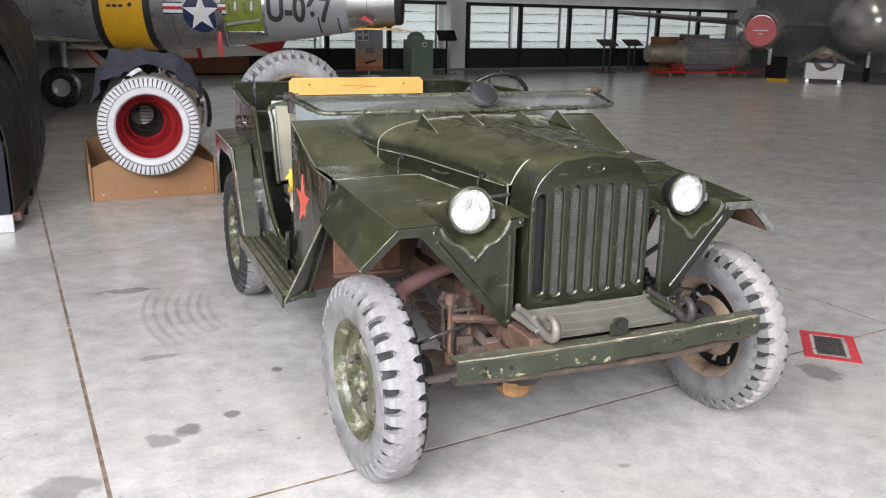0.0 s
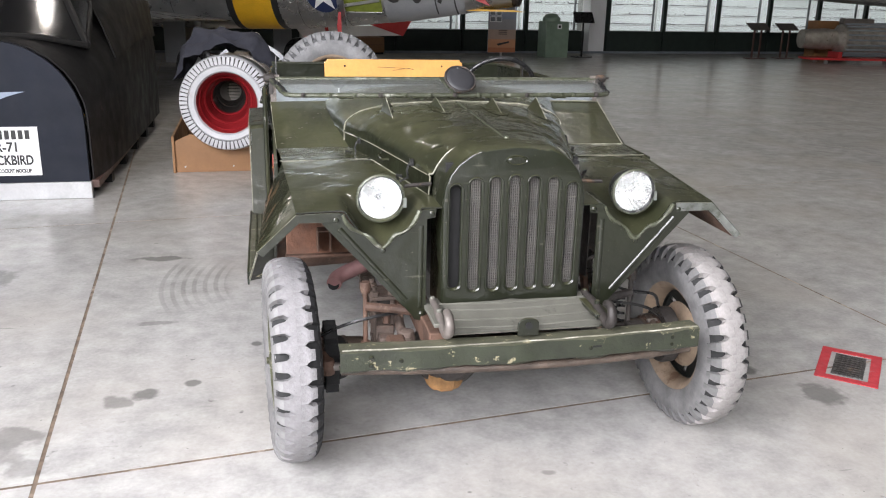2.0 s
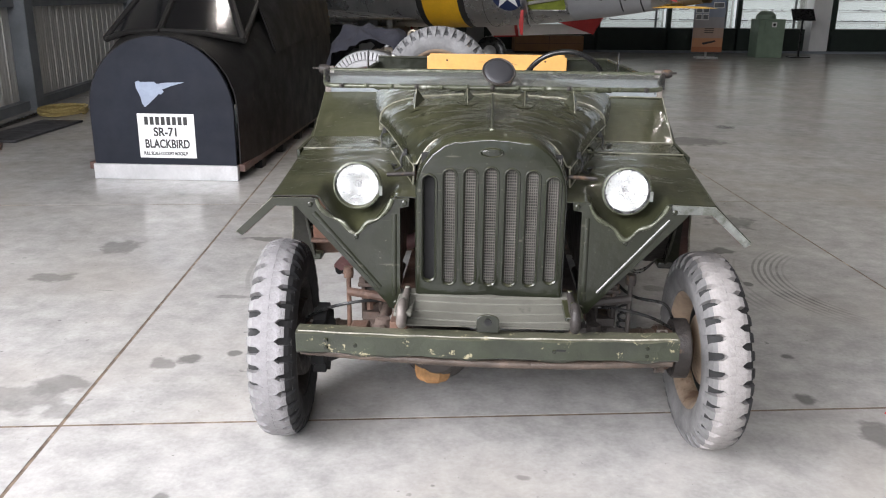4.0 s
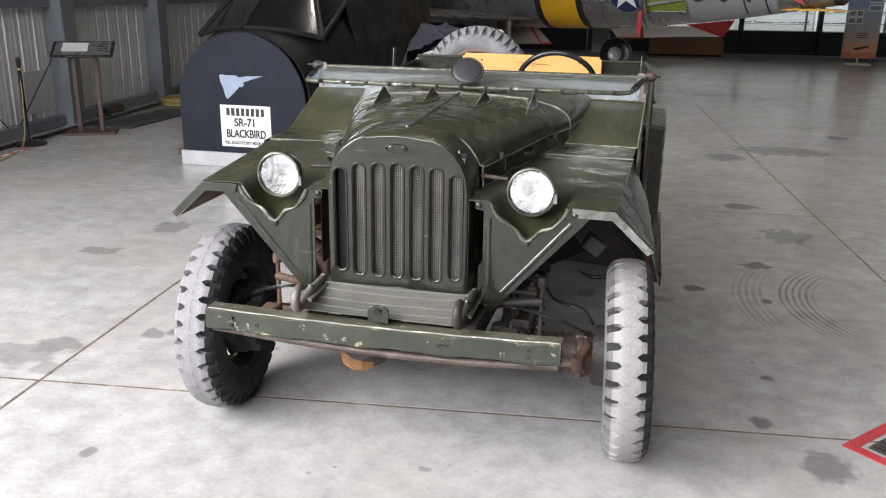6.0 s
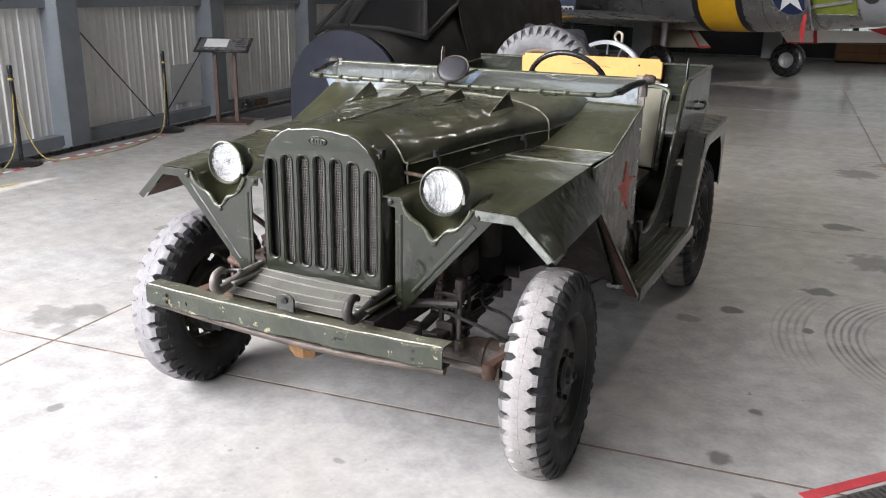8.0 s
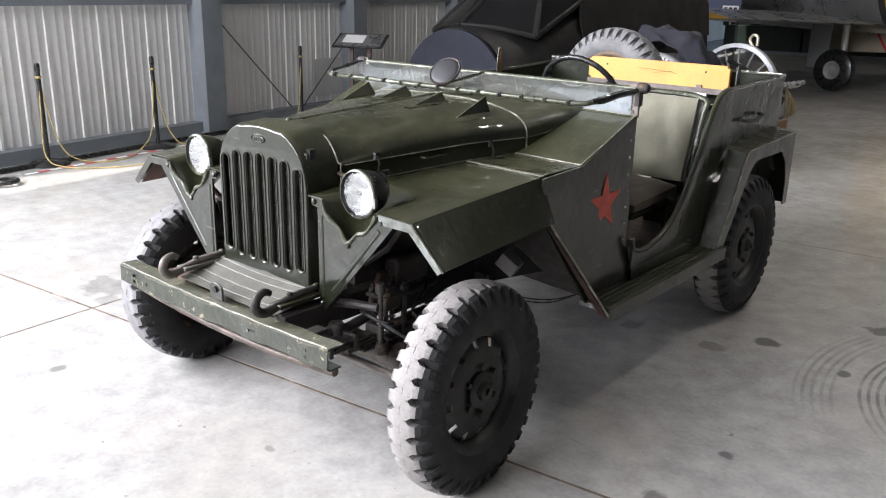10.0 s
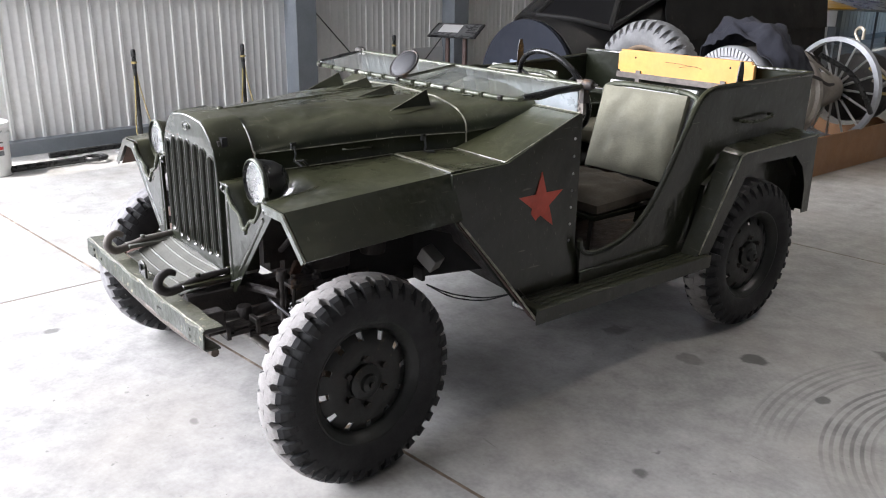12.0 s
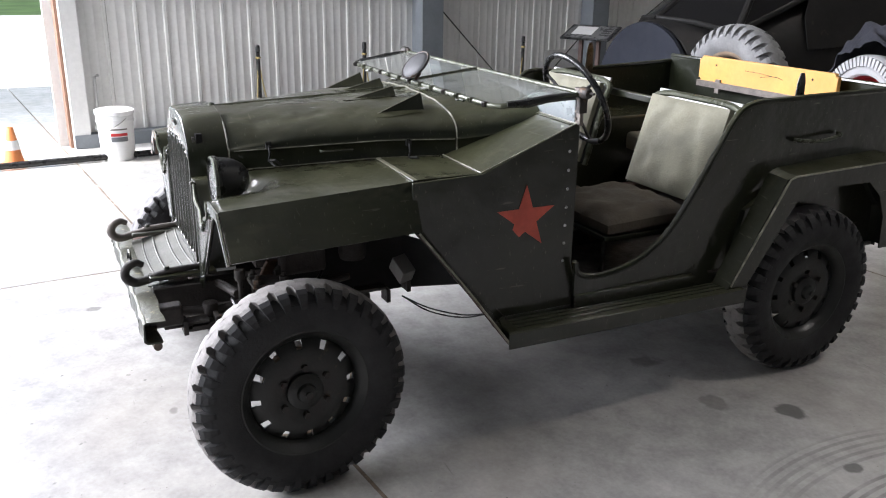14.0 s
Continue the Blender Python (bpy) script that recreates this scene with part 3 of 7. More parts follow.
def lug_tyre(parent, m, material, side, n=36, inner=None, bed=None):
    """Bar-tread tyre round the local z axis: carcass, centre band and alternating shoulder bars."""
    prof = [(0.213, -0.062), (0.222, -0.074), (0.262, -0.086), (0.296, -0.086), (0.316, -0.078), (0.330, -0.060), (0.336, -0.02),
            (0.336, 0.02), (0.330, 0.060), (0.316, 0.078), (0.296, 0.086), (0.262, 0.086), (0.222, 0.074), (0.213, 0.062)]
    part("tyre", lathe(prof, m, 56, closed=True), side, parent, "aged dusty rubber tyre")
    part("groove_bed", lathe([(0.314, -0.080), (0.332, -0.062), (0.339, -0.02), (0.339, 0.02), (0.332, 0.062), (0.314, 0.080)], m, 48), bed or M_groove_shade, parent, "rubber between the bars, darkened as shade")
    part("tread_band", lathe([(0.338, -0.030), (WR - 0.003, -0.026), (WR - 0.0012, 0.0), (WR - 0.003, 0.026), (0.338, 0.030)], m, 60), material, parent, "worn centre band")
    step = 2 * math.pi / n
    for s in (1, -1):
        me = bar_mesh(s, material, side if s > 0 else (inner or side), step)
        for i in range(n):
            ob = new("tread_bar", me)
            ob.parent = parent
            ob.matrix_basis = m @ Matrix.Rotation(i * step + (step / 2 if s < 0 else 0), 4, "Z")


def rim(parent, m, out_mat, in_mat, hub=True):
    """Disc wheel; local +z is the outer side."""
    part("rim", lathe([(0.190, 0.0), (0.190, 0.03), (0.205, 0.052), (0.226, 0.064), (0.226, 0.070), (0.214, 0.070), (0.198, 0.055), (0.182, 0.032), (0.182, 0.0)], m, 48, closed=True), out_mat, parent)
    part("rim_inner_half", lathe([(0.190, -0.001), (0.190, -0.02), (0.205, -0.055), (0.226, -0.064), (0.226, -0.072), (0.214, -0.070), (0.198, -0.058), (0.182, -0.02), (0.182, -0.001)], m, 48, closed=True), in_mat, parent)
    part("drum_back", lathe([(0.132, -0.014), (0.12, -0.016), (0.05, -0.03), (0.0, -0.03)], m, 36), in_mat, parent)
    b = bmesh.new()
    n = 12
    # disc with a ring of vent holes
    def ring(rad, h, cnt):
        return [b.verts.new(m @ Vector((rad * math.cos(2 * math.pi * i / cnt), rad * math.sin(2 * math.pi * i / cnt), h))) for i in range(cnt)]
    c = n * 4
    r0, r1, r2, r3, r4 = ring(0.184, 0.012, c), ring(0.176, 0.024, c), ring(0.147, 0.036, c), ring(0.105, 0.046, c), ring(0.060, 0.030, c)
    for lo, hi, gap in ((r0, r1, False), (r1, r2, True), (r2, r3, False), (r3, r4, False)):
        for i in range(c):
            if gap and i % 4 == 0:
                continue
            j = (i + 1) % c
            b.faces.new((lo[i], lo[j], hi[j], hi[i]))
    b.faces.new(r4)
    part("wheel_disc", b, out_mat, parent, thick=0.005)
    h = bmesh.new()
    lathe([(0.062, 0.028), (0.062, 0.052), (0.050, 0.060), (0.034, 0.062), (0.030, 0.076), (0.020, 0.082), (0.012, 0.083), (0.012, 0.092), (0.0, 0.092)], m, 20, h)
    part("hub", h, M_rust if out_mat is M_rim_in else out_mat, parent, "grimy wheel hub")
    for i in range(6):
        a = 2 * math.pi * i / 6
        p = m @ Vector((0.085 * math.cos(a), 0.085 * math.sin(a), 0.036))
        q = m @ Vector((0.085 * math.cos(a), 0.085 * math.sin(a), 0.062))
        part("wheel_nut", cyl(p, q, 0.011, 6), M_hook if i % 2 and out_mat is M_rim else M_grime, parent)


def road_wheel(x, y, steer, label, out_mat, in_mat, size=0.95, lean=0.0):
    w = thing("wheel", label, "")
    w.parent = jeep
    s = 1 if x > 0 else -1
    m = pose(x, y, WR * size - 0.003, 0, lean, steer) @ pose(0, 0, 0, 0, 90 * s, 0) @ Matrix.Diagonal((size, size, size * (0.93 if y < 1 else 1.0), 1))
    front = y < 1
    # front sidewalls that face -x get the lit copy, those facing +x the black
    inner = (M_rubber if s < 0 else M_rubber_dusty_lit) if front else None
    lug_tyre(w, m, M_tread if s < 0 else M_tread_dark, M_rubber_dusty_lit if s < 0 and front else M_rubber, inner=inner)
    if front:
        part("inner_sidewall", lathe([(0.214, -0.0640), (0.222, -0.0760), (0.262, -0.0880), (0.296, -0.0880), (0.317, -0.0800)], m, 48), inner, w,
             "inner sidewall in a black shaded tone" if s < 0 else "dusty inner sidewall in a pale lit tone")
    rim(w, m, out_mat, in_mat)
    return w


road_wheel(0.758, 0.090, 3.0, "front wheel with dusty bar tread tyre and dark disc", M_rim_shaded, M_rim_in, 0.942, -2.2)
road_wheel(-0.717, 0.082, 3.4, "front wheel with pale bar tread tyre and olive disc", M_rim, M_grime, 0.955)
road_wheel(0.768, RY, 0, "rear wheel with dark tyre and disc", M_rim_shaded, M_grime, 0.962)
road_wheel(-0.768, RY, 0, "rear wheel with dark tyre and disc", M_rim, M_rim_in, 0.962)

M_worn_seam = mat("worn_seam_paint", (0.16, 0.155, 0.115), 0.4, 0, 0.4, 25, 80, 0.1, wear=(0.46, 0.44, 0.37), wear_amount=0.6, wear_scale=16, wear_soft=0.15)

# --- radiator shell: arched front with seven rounded slots
GW, GZ0, GZ1, GR = 0.236, 0.564, 1.104, 0.17


def arch(w, z0, z1, r, n=8):
    """Outline of the shell front, from the lower right up and over, with a raised middle in the lower edge."""
    pts = [(w - 0.012, z0)] + [(w, z0 + 0.015), (w, z1 - r)]
    pts += [(w - r + r * math.cos(radians(a)) , z1 - r + r * math.sin(radians(a))) for a in (15, 30, 45, 60, 72)]
    top = [(x, z1 - 0.016 * (x / (w * 0.55)) ** 2) for x in (0.10, 0.05, 0.0, -0.05, -0.10)]
    right = pts
    left = [(-x, z) for x, z in reversed(right)]
    low = [(-0.13, z0), (-0.10, z0 + 0.004), (-0.05, z0 + 0.028), (0.0, z0 + 0.034), (0.05, z0 + 0.028), (0.10, z0 + 0.004), (0.13, z0)]
    return right + top + left + low


SLOTS = [(-0.1935 + 0.0645 * i, 0.627 if 0 < i < 6 else 0.637, 1.016 - 0.004 * abs(i - 3) if 0 < i < 6 else 0.990) for i in range(7)]


def curve_face(name, outline2, holes, depth, bevel):
    """A plate with holes, by a filled 2D curve."""
    cu = bpy.data.curves.new(name, "CURVE")
    cu.dimensions, cu.fill_mode, cu.extrude, cu.bevel_depth, cu.bevel_resolution = "2D", "BOTH", depth, bevel, 2
    for loop in [outline2] + holes:
        sp = cu.splines.new("POLY")
        sp.points.add(len(loop) - 1)
        for p, (u, v) in zip(sp.points, loop):
            p.co = (u, v, 0, 1)
        sp.use_cyclic_u = True
    tmp = bpy.data.objects.new(name, cu)
    me = bpy.data.meshes.new_from_object(tmp)
    bpy.data.objects.remove(tmp)
    bm = bmesh.new()
    bm.from_mesh(me)
    bpy.data.meshes.remove(me)
    bmesh.ops.remove_doubles(bm, verts=bm.verts, dist=0.0002)
    return bm


def slot(x, za, zb, w):
    return arc_pts(x, zb - w, w, 0, 180, 8) + arc_pts(x, za + w, w, 180, 360, 8)


radiator = part("radiator_shell", curve_face("shell", arch(GW - 0.008, GZ0 + 0.006, GZ1 - 0.006, GR - 0.004), [slot(x, a, c, 0.0230) for x, a, c in SLOTS], 0.002, 0.006),
                M_green, jeep, "arched olive radiator grille with seven slots")
radiator.data.transform(pose(0, -0.108, 0, 90, 0, 0))
# raised lips round the slots
for x, a, c in SLOTS:
    lip = [(u, -0.1165, v) for u, v in slot(x, a, c, 0.0238)]
    part("slot_lip", tube(lip, 0.0030, 6, closed=True), M_green, radiator)
# shell sides running back to the bonnet seam
band = []
for y, g in ((-0.110, 0.0), (-0.09, 0.004), (-0.05, 0.006), (0.014, 0.010)):
    o = [(u, v) for u, v in arch(GW + g, GZ0, GZ1 + g, GR)][:21]
    band.append([(u, y, v) for u, v in o])
part("shell_side", sheet(band), M_green, radiator, thick=-0.004)
# core behind the slots: fine upright fins before a black block painting their shade
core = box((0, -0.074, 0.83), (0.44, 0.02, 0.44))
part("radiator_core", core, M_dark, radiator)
cb = bmesh.new()
for i in range(8, 64):
    box((-0.215 + 0.43 * i / 63, -0.092, 0.83), (0.0024, 0.008, 0.42), cb)
for i in range(46):
    box((0.025, -0.0925, 0.625 + 0.41 * i / 45), (0.38, 0.006, 0.0022), cb)
tagged(part("radiator_mesh", cb, M_core, radiator, "dull metal radiator fins"), kind="stuff")
# oval badge
bd = lathe([(0.0, 0.004), (0.026, 0.004), (0.030, 0.002), (0.034, 0.005), (0.037, 0.0)], pose(0, -0.116, 1.062, 90, 0, 0), 28)
for v in bd.verts:
    v.co.z = 1.062 + (v.co.z - 1.062) * 0.42
part("badge", bd, M_green, radiator, "embossed oval maker's badge")
for i in range(4):
    part("badge_bar", box((-0.0165 + 0.011 * i, -0.1215, 1.062), (0.007, 0.003, 0.012)), M_green, radiator)

# --- bonnet: ridge line, crown and flaring sides
def hood_w(y):
    t = max(0.0, min(1.0, (y + 0.0) / 0.78))
    return 0.246 + 0.215 * t


def hood_top(y):
    return 1.104 + 0.034 * (y / 0.78)


def hood_row(y, n=30):
    """Half-section from the lower edge up over the crown to the ridge."""
    w, zt, zb = hood_w(y), hood_top(y), min(0.950 + 0.016 * y, 0.916 + 0.042 * (y + 0.112) / 0.602)
    t = max(0.0, min(1.0, y / 0.78))
    zc = 0.992 + 0.030 * min(1.0, t * 1.5)
    pts = [(w + 0.004, zb), (w + 0.002, zb + 0.02), (w, zc - 0.008), (w + 0.004, zc - 0.002), (w, zc + 0.004)]
    ex, ez = 0.98 - 0.28 * min(1.0, t * 1.3), 0.98 - 0.16 * min(1.0, t * 1.3)
    near = max(0.0, 1 - t / 0.35) ** 1.5
    for k in range(1, n + 1):
        a = radians(90 * k / n)
        x = w * (max(0.0, math.cos(a)) ** ex)
        z = zc + 0.004 + (zt - zc - 0.004) * (math.sin(a) ** ez)
        # close to the seam the crown follows the radiator shell
        c0 = w - GR
        za = zt - GR + math.sqrt(max(0.0, GR * GR - max(0.0, x - c0) ** 2))
        za = max(zc + 0.004 * k / n, min(za, zt - 0.016 * (x / 0.13) ** 2))
        z = z + (za - z) * near
        dent = 0.0045 * noise.noise(Vector((x * 9, y * 8, 1.3))) * min(1.0, 8 * t) + 0.0022 * noise.noise(Vector((x * 24, y * 20, 4.0)))
        edge = math.exp(-((x / w - 0.74) / 0.13) ** 2) * min(1.0, 8 * t)
        dent += edge * (0.0034 * noise.noise(Vector((x * 14, y * 19, 7.7))) + 0.0014 * noise.noise(Vector((x * 30, y * 42, 2.2))))
        pts.append((x, z + dent * (1 if k < n else 0) + 0.004 * max(0.0, 1 - x / 0.06)))
    return pts


rows = []
for i in range(65):
    y = 0.018 + (0.765 - 0.018) * i / 64
    r = hood_row(y)
    rows.append([(x, y, z) for x, z in r] + [(-x, y, z) for x, z in reversed(r[:-1])])
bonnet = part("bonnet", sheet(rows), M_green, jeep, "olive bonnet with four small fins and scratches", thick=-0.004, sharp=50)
part("ridge_hinge", tube([(0, 0.02 + 0.745 * i / 12, hood_top(0.02 + 0.745 * i / 12) + 0.002) for i in range(13)], 0.005, 8), M_scuffed, bonnet)
part("ridge_tip", lathe([(0.0, 0.016), (0.010, 0.013), (0.013, 0.0)], pose(0, 0.014, 1.104), 12), M_scuffed, bonnet)
# seam beads at front and rear of the bonnet
for y in (0.016, 0.768):
    r = hood_row(min(y, 0.78))
    line = [(x + 0.002, y, z + 0.002) for x, z in r] + [(-x - 0.002, y, z + 0.002) for x, z in reversed(r[:-1])]
    part("seam_bead", tube(line, 0.0028, 6), M_worn_seam, bonnet)

for s in (-1, 1):
    for k, dz in ((0, 0.001), (3, 0.0)):
        part("worn_seam", tube([((hood_row(y)[k][0] + 0.0015) * s, y, hood_row(y)[k][1] + dz) for y in [0.03 + 0.73 * i / 14 for i in range(15)]], 0.0018, 5), M_worn_seam, bonnet, "paint worn off along the fold")


def bonnet_z(x, y):
    """Height of the bonnet at a place."""
    r = sorted((p for p in hood_row(y) if p[1] > 0.97), key=lambda p: p[0])
    for (xa, za), (xb, zb) in zip(r, r[1:]):
        if xa <= abs(x) <= xb:
            return za + (zb - za) * (abs(x) - xa) / max(1e-6, xb - xa)
    return r[-1][1]


def fin(x, y, tip):
    """Folded sheet fin with its low point to the front, on a thin base plate that follows the bonnet."""
    b = bmesh.new()
    out = 0.006 if x > 0 else -0.006
    zb, zf = bonnet_z(x, y), bonnet_z(x, y - 0.175)
    a1 = b.verts.new((x - 0.030, y + 0.004, bonnet_z(x - 0.030, y) - 0.003))
    a2 = b.verts.new((x + 0.030, y + 0.004, bonnet_z(x + 0.030, y) - 0.003))
    a3 = b.verts.new((x + out, y, tip))
    a4 = b.verts.new((x, y - 0.175, zf - 0.002))
    for f in ((a1, a2, a3), (a1, a3, a4), (a2, a4, a3), (a1, a4, a2)):
        b.faces.new(f)
    sheet([[(x + dx * (0.4 if k < 1 else 1), y - 0.19 + 0.0667 * k, bonnet_z(x + dx * (0.4 if k < 1 else 1), y - 0.19 + 0.0667 * k) + 0.0025) for dx in (-0.042, 0, 0.042)] for k in range(4)], b)
    part("bonnet_fin", b, M_green, bonnet, "pointed sheet metal fin", sharp=20)
    part("fin_edge", tube([(x, y - 0.170, zf), (x + out, y, tip + 0.0005), (x + out * 0.6, y + 0.003, (tip + zb) / 2)], 0.0016, 5), M_worn_seam, bonnet, "paint worn off the fin's edge")


for x, y in ((-0.296, 0.690), (-0.094, 0.700), (0.121, 0.660), (0.312, 0.690)):
    fin(x, y, 1.166)
for s in (-1, 1):
    for y in (0.14, 0.60):
        w = hood_w(y) * s
        b = box((w + 0.008 * s, y, 1.012), (0.012, 0.018, 0.022))
        tube([(w + 0.014 * s, y, 1.01), (w + 0.024 * s, y, 0.985), (w + 0.02 * s, y - 0.004, 0.962), (w + 0.045 * s, y + 0.012, 0.945)], 0.0042, 6, b)
        tube([(w + 0.05 * s, y + 0.03, 0.948), (w + 0.055 * s, y + 0.01, 0.968), (w + 0.04 * s, y - 0.006, 0.965)], 0.005, 6, b)
        part("bonnet_latch", b, M_black, bonnet, "small hooked catch")
    y = 0.36
    w = hood_w(y) * s
    part("side_handle", tube(smooth_line([(w, y - 0.055, 0.99), (w + 0.02 * s, y - 0.045, 0.99), (w + 0.022 * s, y + 0.045, 0.99), (w, y + 0.055, 0.99)], 4), 0.0055, 6), M_green, bonnet)

M_oxide = mat("dull_red_oxide", (0.042, 0.018, 0.014), 0.7, 0, 0.4, 9, 60, 0.2)
# --- cowl behind the bonnet and its sloping side wings
rows = []
for i in range(9):
    t = i / 8
    y = 0.772 + 0.30 * t
    r = hood_row(0.78)
    g = 1 + 0.16 * t
    rr = [(x * g, z + 0.035 * t * (1 if k > 4 else 0.9)) for k, (x, z) in enumerate(r)]
    rows.append([(x, y, z) for x, z in rr] + [(-x, y, z) for x, z in reversed(rr[:-1])])
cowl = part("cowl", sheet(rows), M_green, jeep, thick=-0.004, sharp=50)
for s in (-1, 1):
    wing = [[(0.370 * s, 0.488, 0.960), (0.60 * s, 0.488, 0.958), (0.716 * s, 0.49, 0.955)],
            [(0.436 * s, 0.72, 0.964), (0.60 * s, 0.72, 0.962), (0.730 * s, 0.722, 0.960)],
            [(0.480 * s, 0.90, 1.036), (0.62 * s, 0.90, 1.034), (0.738 * s, 0.90, 1.032)],
            [(0.515 * s, 1.068, 1.104), (0.64 * s, 1.068, 1.103), (0.745 * s, 1.068, 1.101)]]
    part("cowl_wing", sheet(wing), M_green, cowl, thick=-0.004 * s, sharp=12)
    for run in ([wing[1][0], wing[1][1], wing[1][2]], [wing[3][0], wing[3][1], wing[3][2]], [wing[1][0], wing[2][0], wing[3][0]], [wing[1][2], wing[2][2], wing[3][2]]):
        part("worn_seam", tube([(x, y, z + 0.002) for x, y, z in run], 0.0022, 5), M_worn_seam, cowl, "paint worn off along the seam")
    for k in range(12 if s < 0 else 0):
        rx, ry = 0.50 + 0.22 * ((k * 0.618) % 1), 0.75 + 0.29 * ((k * 0.377) % 1)
        part("paint_chip", lathe([(0.0035 + 0.002 * (k % 3), 0.0), (0.0, 0.0008)], pose(rx * s, ry, 0.9785 + 0.4118 * (ry - 0.755)), 6), M_hook, cowl)
    side = [(0.475, 0.800), (0.475, 0.952), (0.722, 0.960), (1.068, 1.101), (1.085, 1.098), (1.088, 0.60), (1.10, 0.50), (1.10, 0.455), (0.80, 0.455), (0.775, 0.43)]
    part("cowl_side", prism(side, lambda u, v, d: (d * s + (0.02 * s if v < 0.6 else 0), u, v), 0.732, 0.744), M_green, jeep, bevel=0.002)
    # folded flange down to the running board
    part("toe_flange", sheet([[(0.742 * s, 0.50, 0.80), (0.770 * s, 0.488, 0.795)], [(0.748 * s, 0.66, 0.60), (0.812 * s, 0.645, 0.593)], [(0.752 * s, 0.83, 0.40), (0.862 * s, 0.785, 0.395)]]),
         M_green, cowl, thick=0.004)
    if s > 0:
        part("toe_lining", sheet([[(0.750, 0.489, 0.788), (0.764, 0.484, 0.788)], [(0.780, 0.644, 0.588), (0.806, 0.638, 0.588)], [(0.812, 0.790, 0.394), (0.855, 0.778, 0.394)]]),
             M_oxide, cowl, "red-brown back of the flange", thick=0.003)
    part("toe_edge", tube([(0.770 * s, 0.488, 0.795), (0.812 * s, 0.645, 0.593), (0.862 * s, 0.785, 0.395)], 0.004, 6), M_worn_seam, cowl)
    part("inner_toe_board", sheet([[(0.30 * s, 0.62, 0.92), (0.735 * s, 0.55, 0.92)], [(0.30 * s, 0.72, 0.62), (0.735 * s, 0.68, 0.60)], [(0.30 * s, 0.86, 0.44), (0.78 * s, 0.84, 0.42)]]), M_rust if s < 0 else M_grime, cowl, "grimy inner panel", thick=0.004)
    for k in range(7):
        part("rivet", lathe([(0.006, 0), (0.004, 0.003), (0, 0.004)], pose(0.745 * s, 1.05, 0.62 + 0.065 * k, 0, 90 * s, 0), 8), M_steel if s > 0 else M_green, cowl)
    # star
    st = []
    for k in range(10):
        rr = 0.117 if k % 2 == 0 else 0.045
        a = radians(90 + 36 * k)
        st.append((0.888 + rr * math.cos(a), 0.792 + rr * math.sin(a)))
    part("star", prism(st, yz, 0.7445 * s, 0.7475 * s), M_red_star, cowl, "faded red five-pointed star")

# pale grey paints the bright door's reflection on the scuttle
M_scuttle_sheen = mat("scuttle_painted_sheen", (0.19, 0.21, 0.22), 0.35, 0.35, 0.25, 7, 60, 0.08, wear=(0.10, 0.11, 0.08), wear_amount=0.2, wear_scale=9, wear_soft=0.15)
part("firewall", box((0, 1.06, 0.80), (1.46, 0.012, 0.60)), M_green, cowl)
part("scuttle", box((0, 1.083, 1.145), (1.44, 0.012, 0.100)), M_scuttle_sheen, cowl, "scuttle panel in the pale grey of reflected daylight", bevel=0.002)
for s in (-1, 1):
    b = box((0.725 * s, 1.088, 1.155), (0.040, 0.014, 0.125))
    for z in (1.115, 1.14, 1.185):
        lathe([(0.006, 0), (0.005, 0.004), (0, 0.005)], pose(0.725 * s, 1.08, z, 90, 0, 0), 8, b)
    part("windscreen_post", b, M_hook, cowl, "bare metal hinge post")

# --- folded windscreen lying forward over the bonnet
ws = part("windscreen_frame", tube([Vector((x, y, z)) for x, y, z in
          [(-0.742, 1.085, 1.215), (-0.700, 0.86, 1.186), (-0.688, 0.815, 1.180), (-0.655, 0.796, 1.178), (-0.30, 0.792, 1.178), (0.30, 0.792, 1.178), (0.640, 0.796, 1.178), (0.680, 0.815, 1.180), (0.695, 0.86, 1.186), (0.742, 1.085, 1.215)]], 0.0095, 10),
          M_scuffed, jeep, "scuffed folded windscreen frame")
part("rear_rail", tube([(-0.755, 1.088, 1.216), (0.755, 1.088, 1.216)], 0.010, 10), M_scuffed, ws)
part("rail_channel", box((0, 1.075, 1.205), (1.44, 0.020, 0.024)), M_green, ws, bevel=0.003)
part("divider", tube([(0.0, 0.795, 1.182), (0.0, 1.085, 1.218)], 0.008, 8), M_scuffed, ws)
for s in (-1, 1):
    g = part("pane", sheet([[(0.008 * s, 0.80, 1.181), (0.676 * s, 0.80, 1.181)], [(0.008 * s, 1.08, 1.214), (0.725 * s, 1.08, 1.214)]]), M_glass, ws, "clear windscreen glass", thick=0.004)
    g.visible_shadow = False
    k = lathe([(0.0, 0.03), (0.014, 0.028), (0.020, 0.015), (0.020, -0.012), (0.012, -0.02), (0, -0.02)], pose(0.752 * s, 1.088, 1.22, 0, 90, 0), 14)
    tube([(0.745 * s, 1.088, 1.222), (0.80 * s, 1.092, 1.222)], 0.005, 6, k)
    box((0.742 * s, 1.088, 1.19), (0.018, 0.030, 0.075), k)
    part("hinge_knob", k, M_grime, ws, "dark hinge clamp")
    part("side_strap", tube([(0.690 * s, 0.83, 1.186), (0.700 * s, 0.90, 1.188), (0.716 * s, 0.97, 1.202), (0.735 * s, 1.06, 1.210)], [0.010, 0.015, 0.013, 0.012], 6), M_black, ws, "black rubber strip")
for i in range(13):
    x = -0.62 + 1.24 * i / 12
    b = box((x, 0.788, 1.180), (0.018, 0.018, 0.018))
    cyl((x, 0.782, 1.172), (x, 0.776, 1.186), 0.006, 6, b)
    part("frame_clip", b, M_scuffed if i % 3 else M_grime, ws, bevel=0.002)
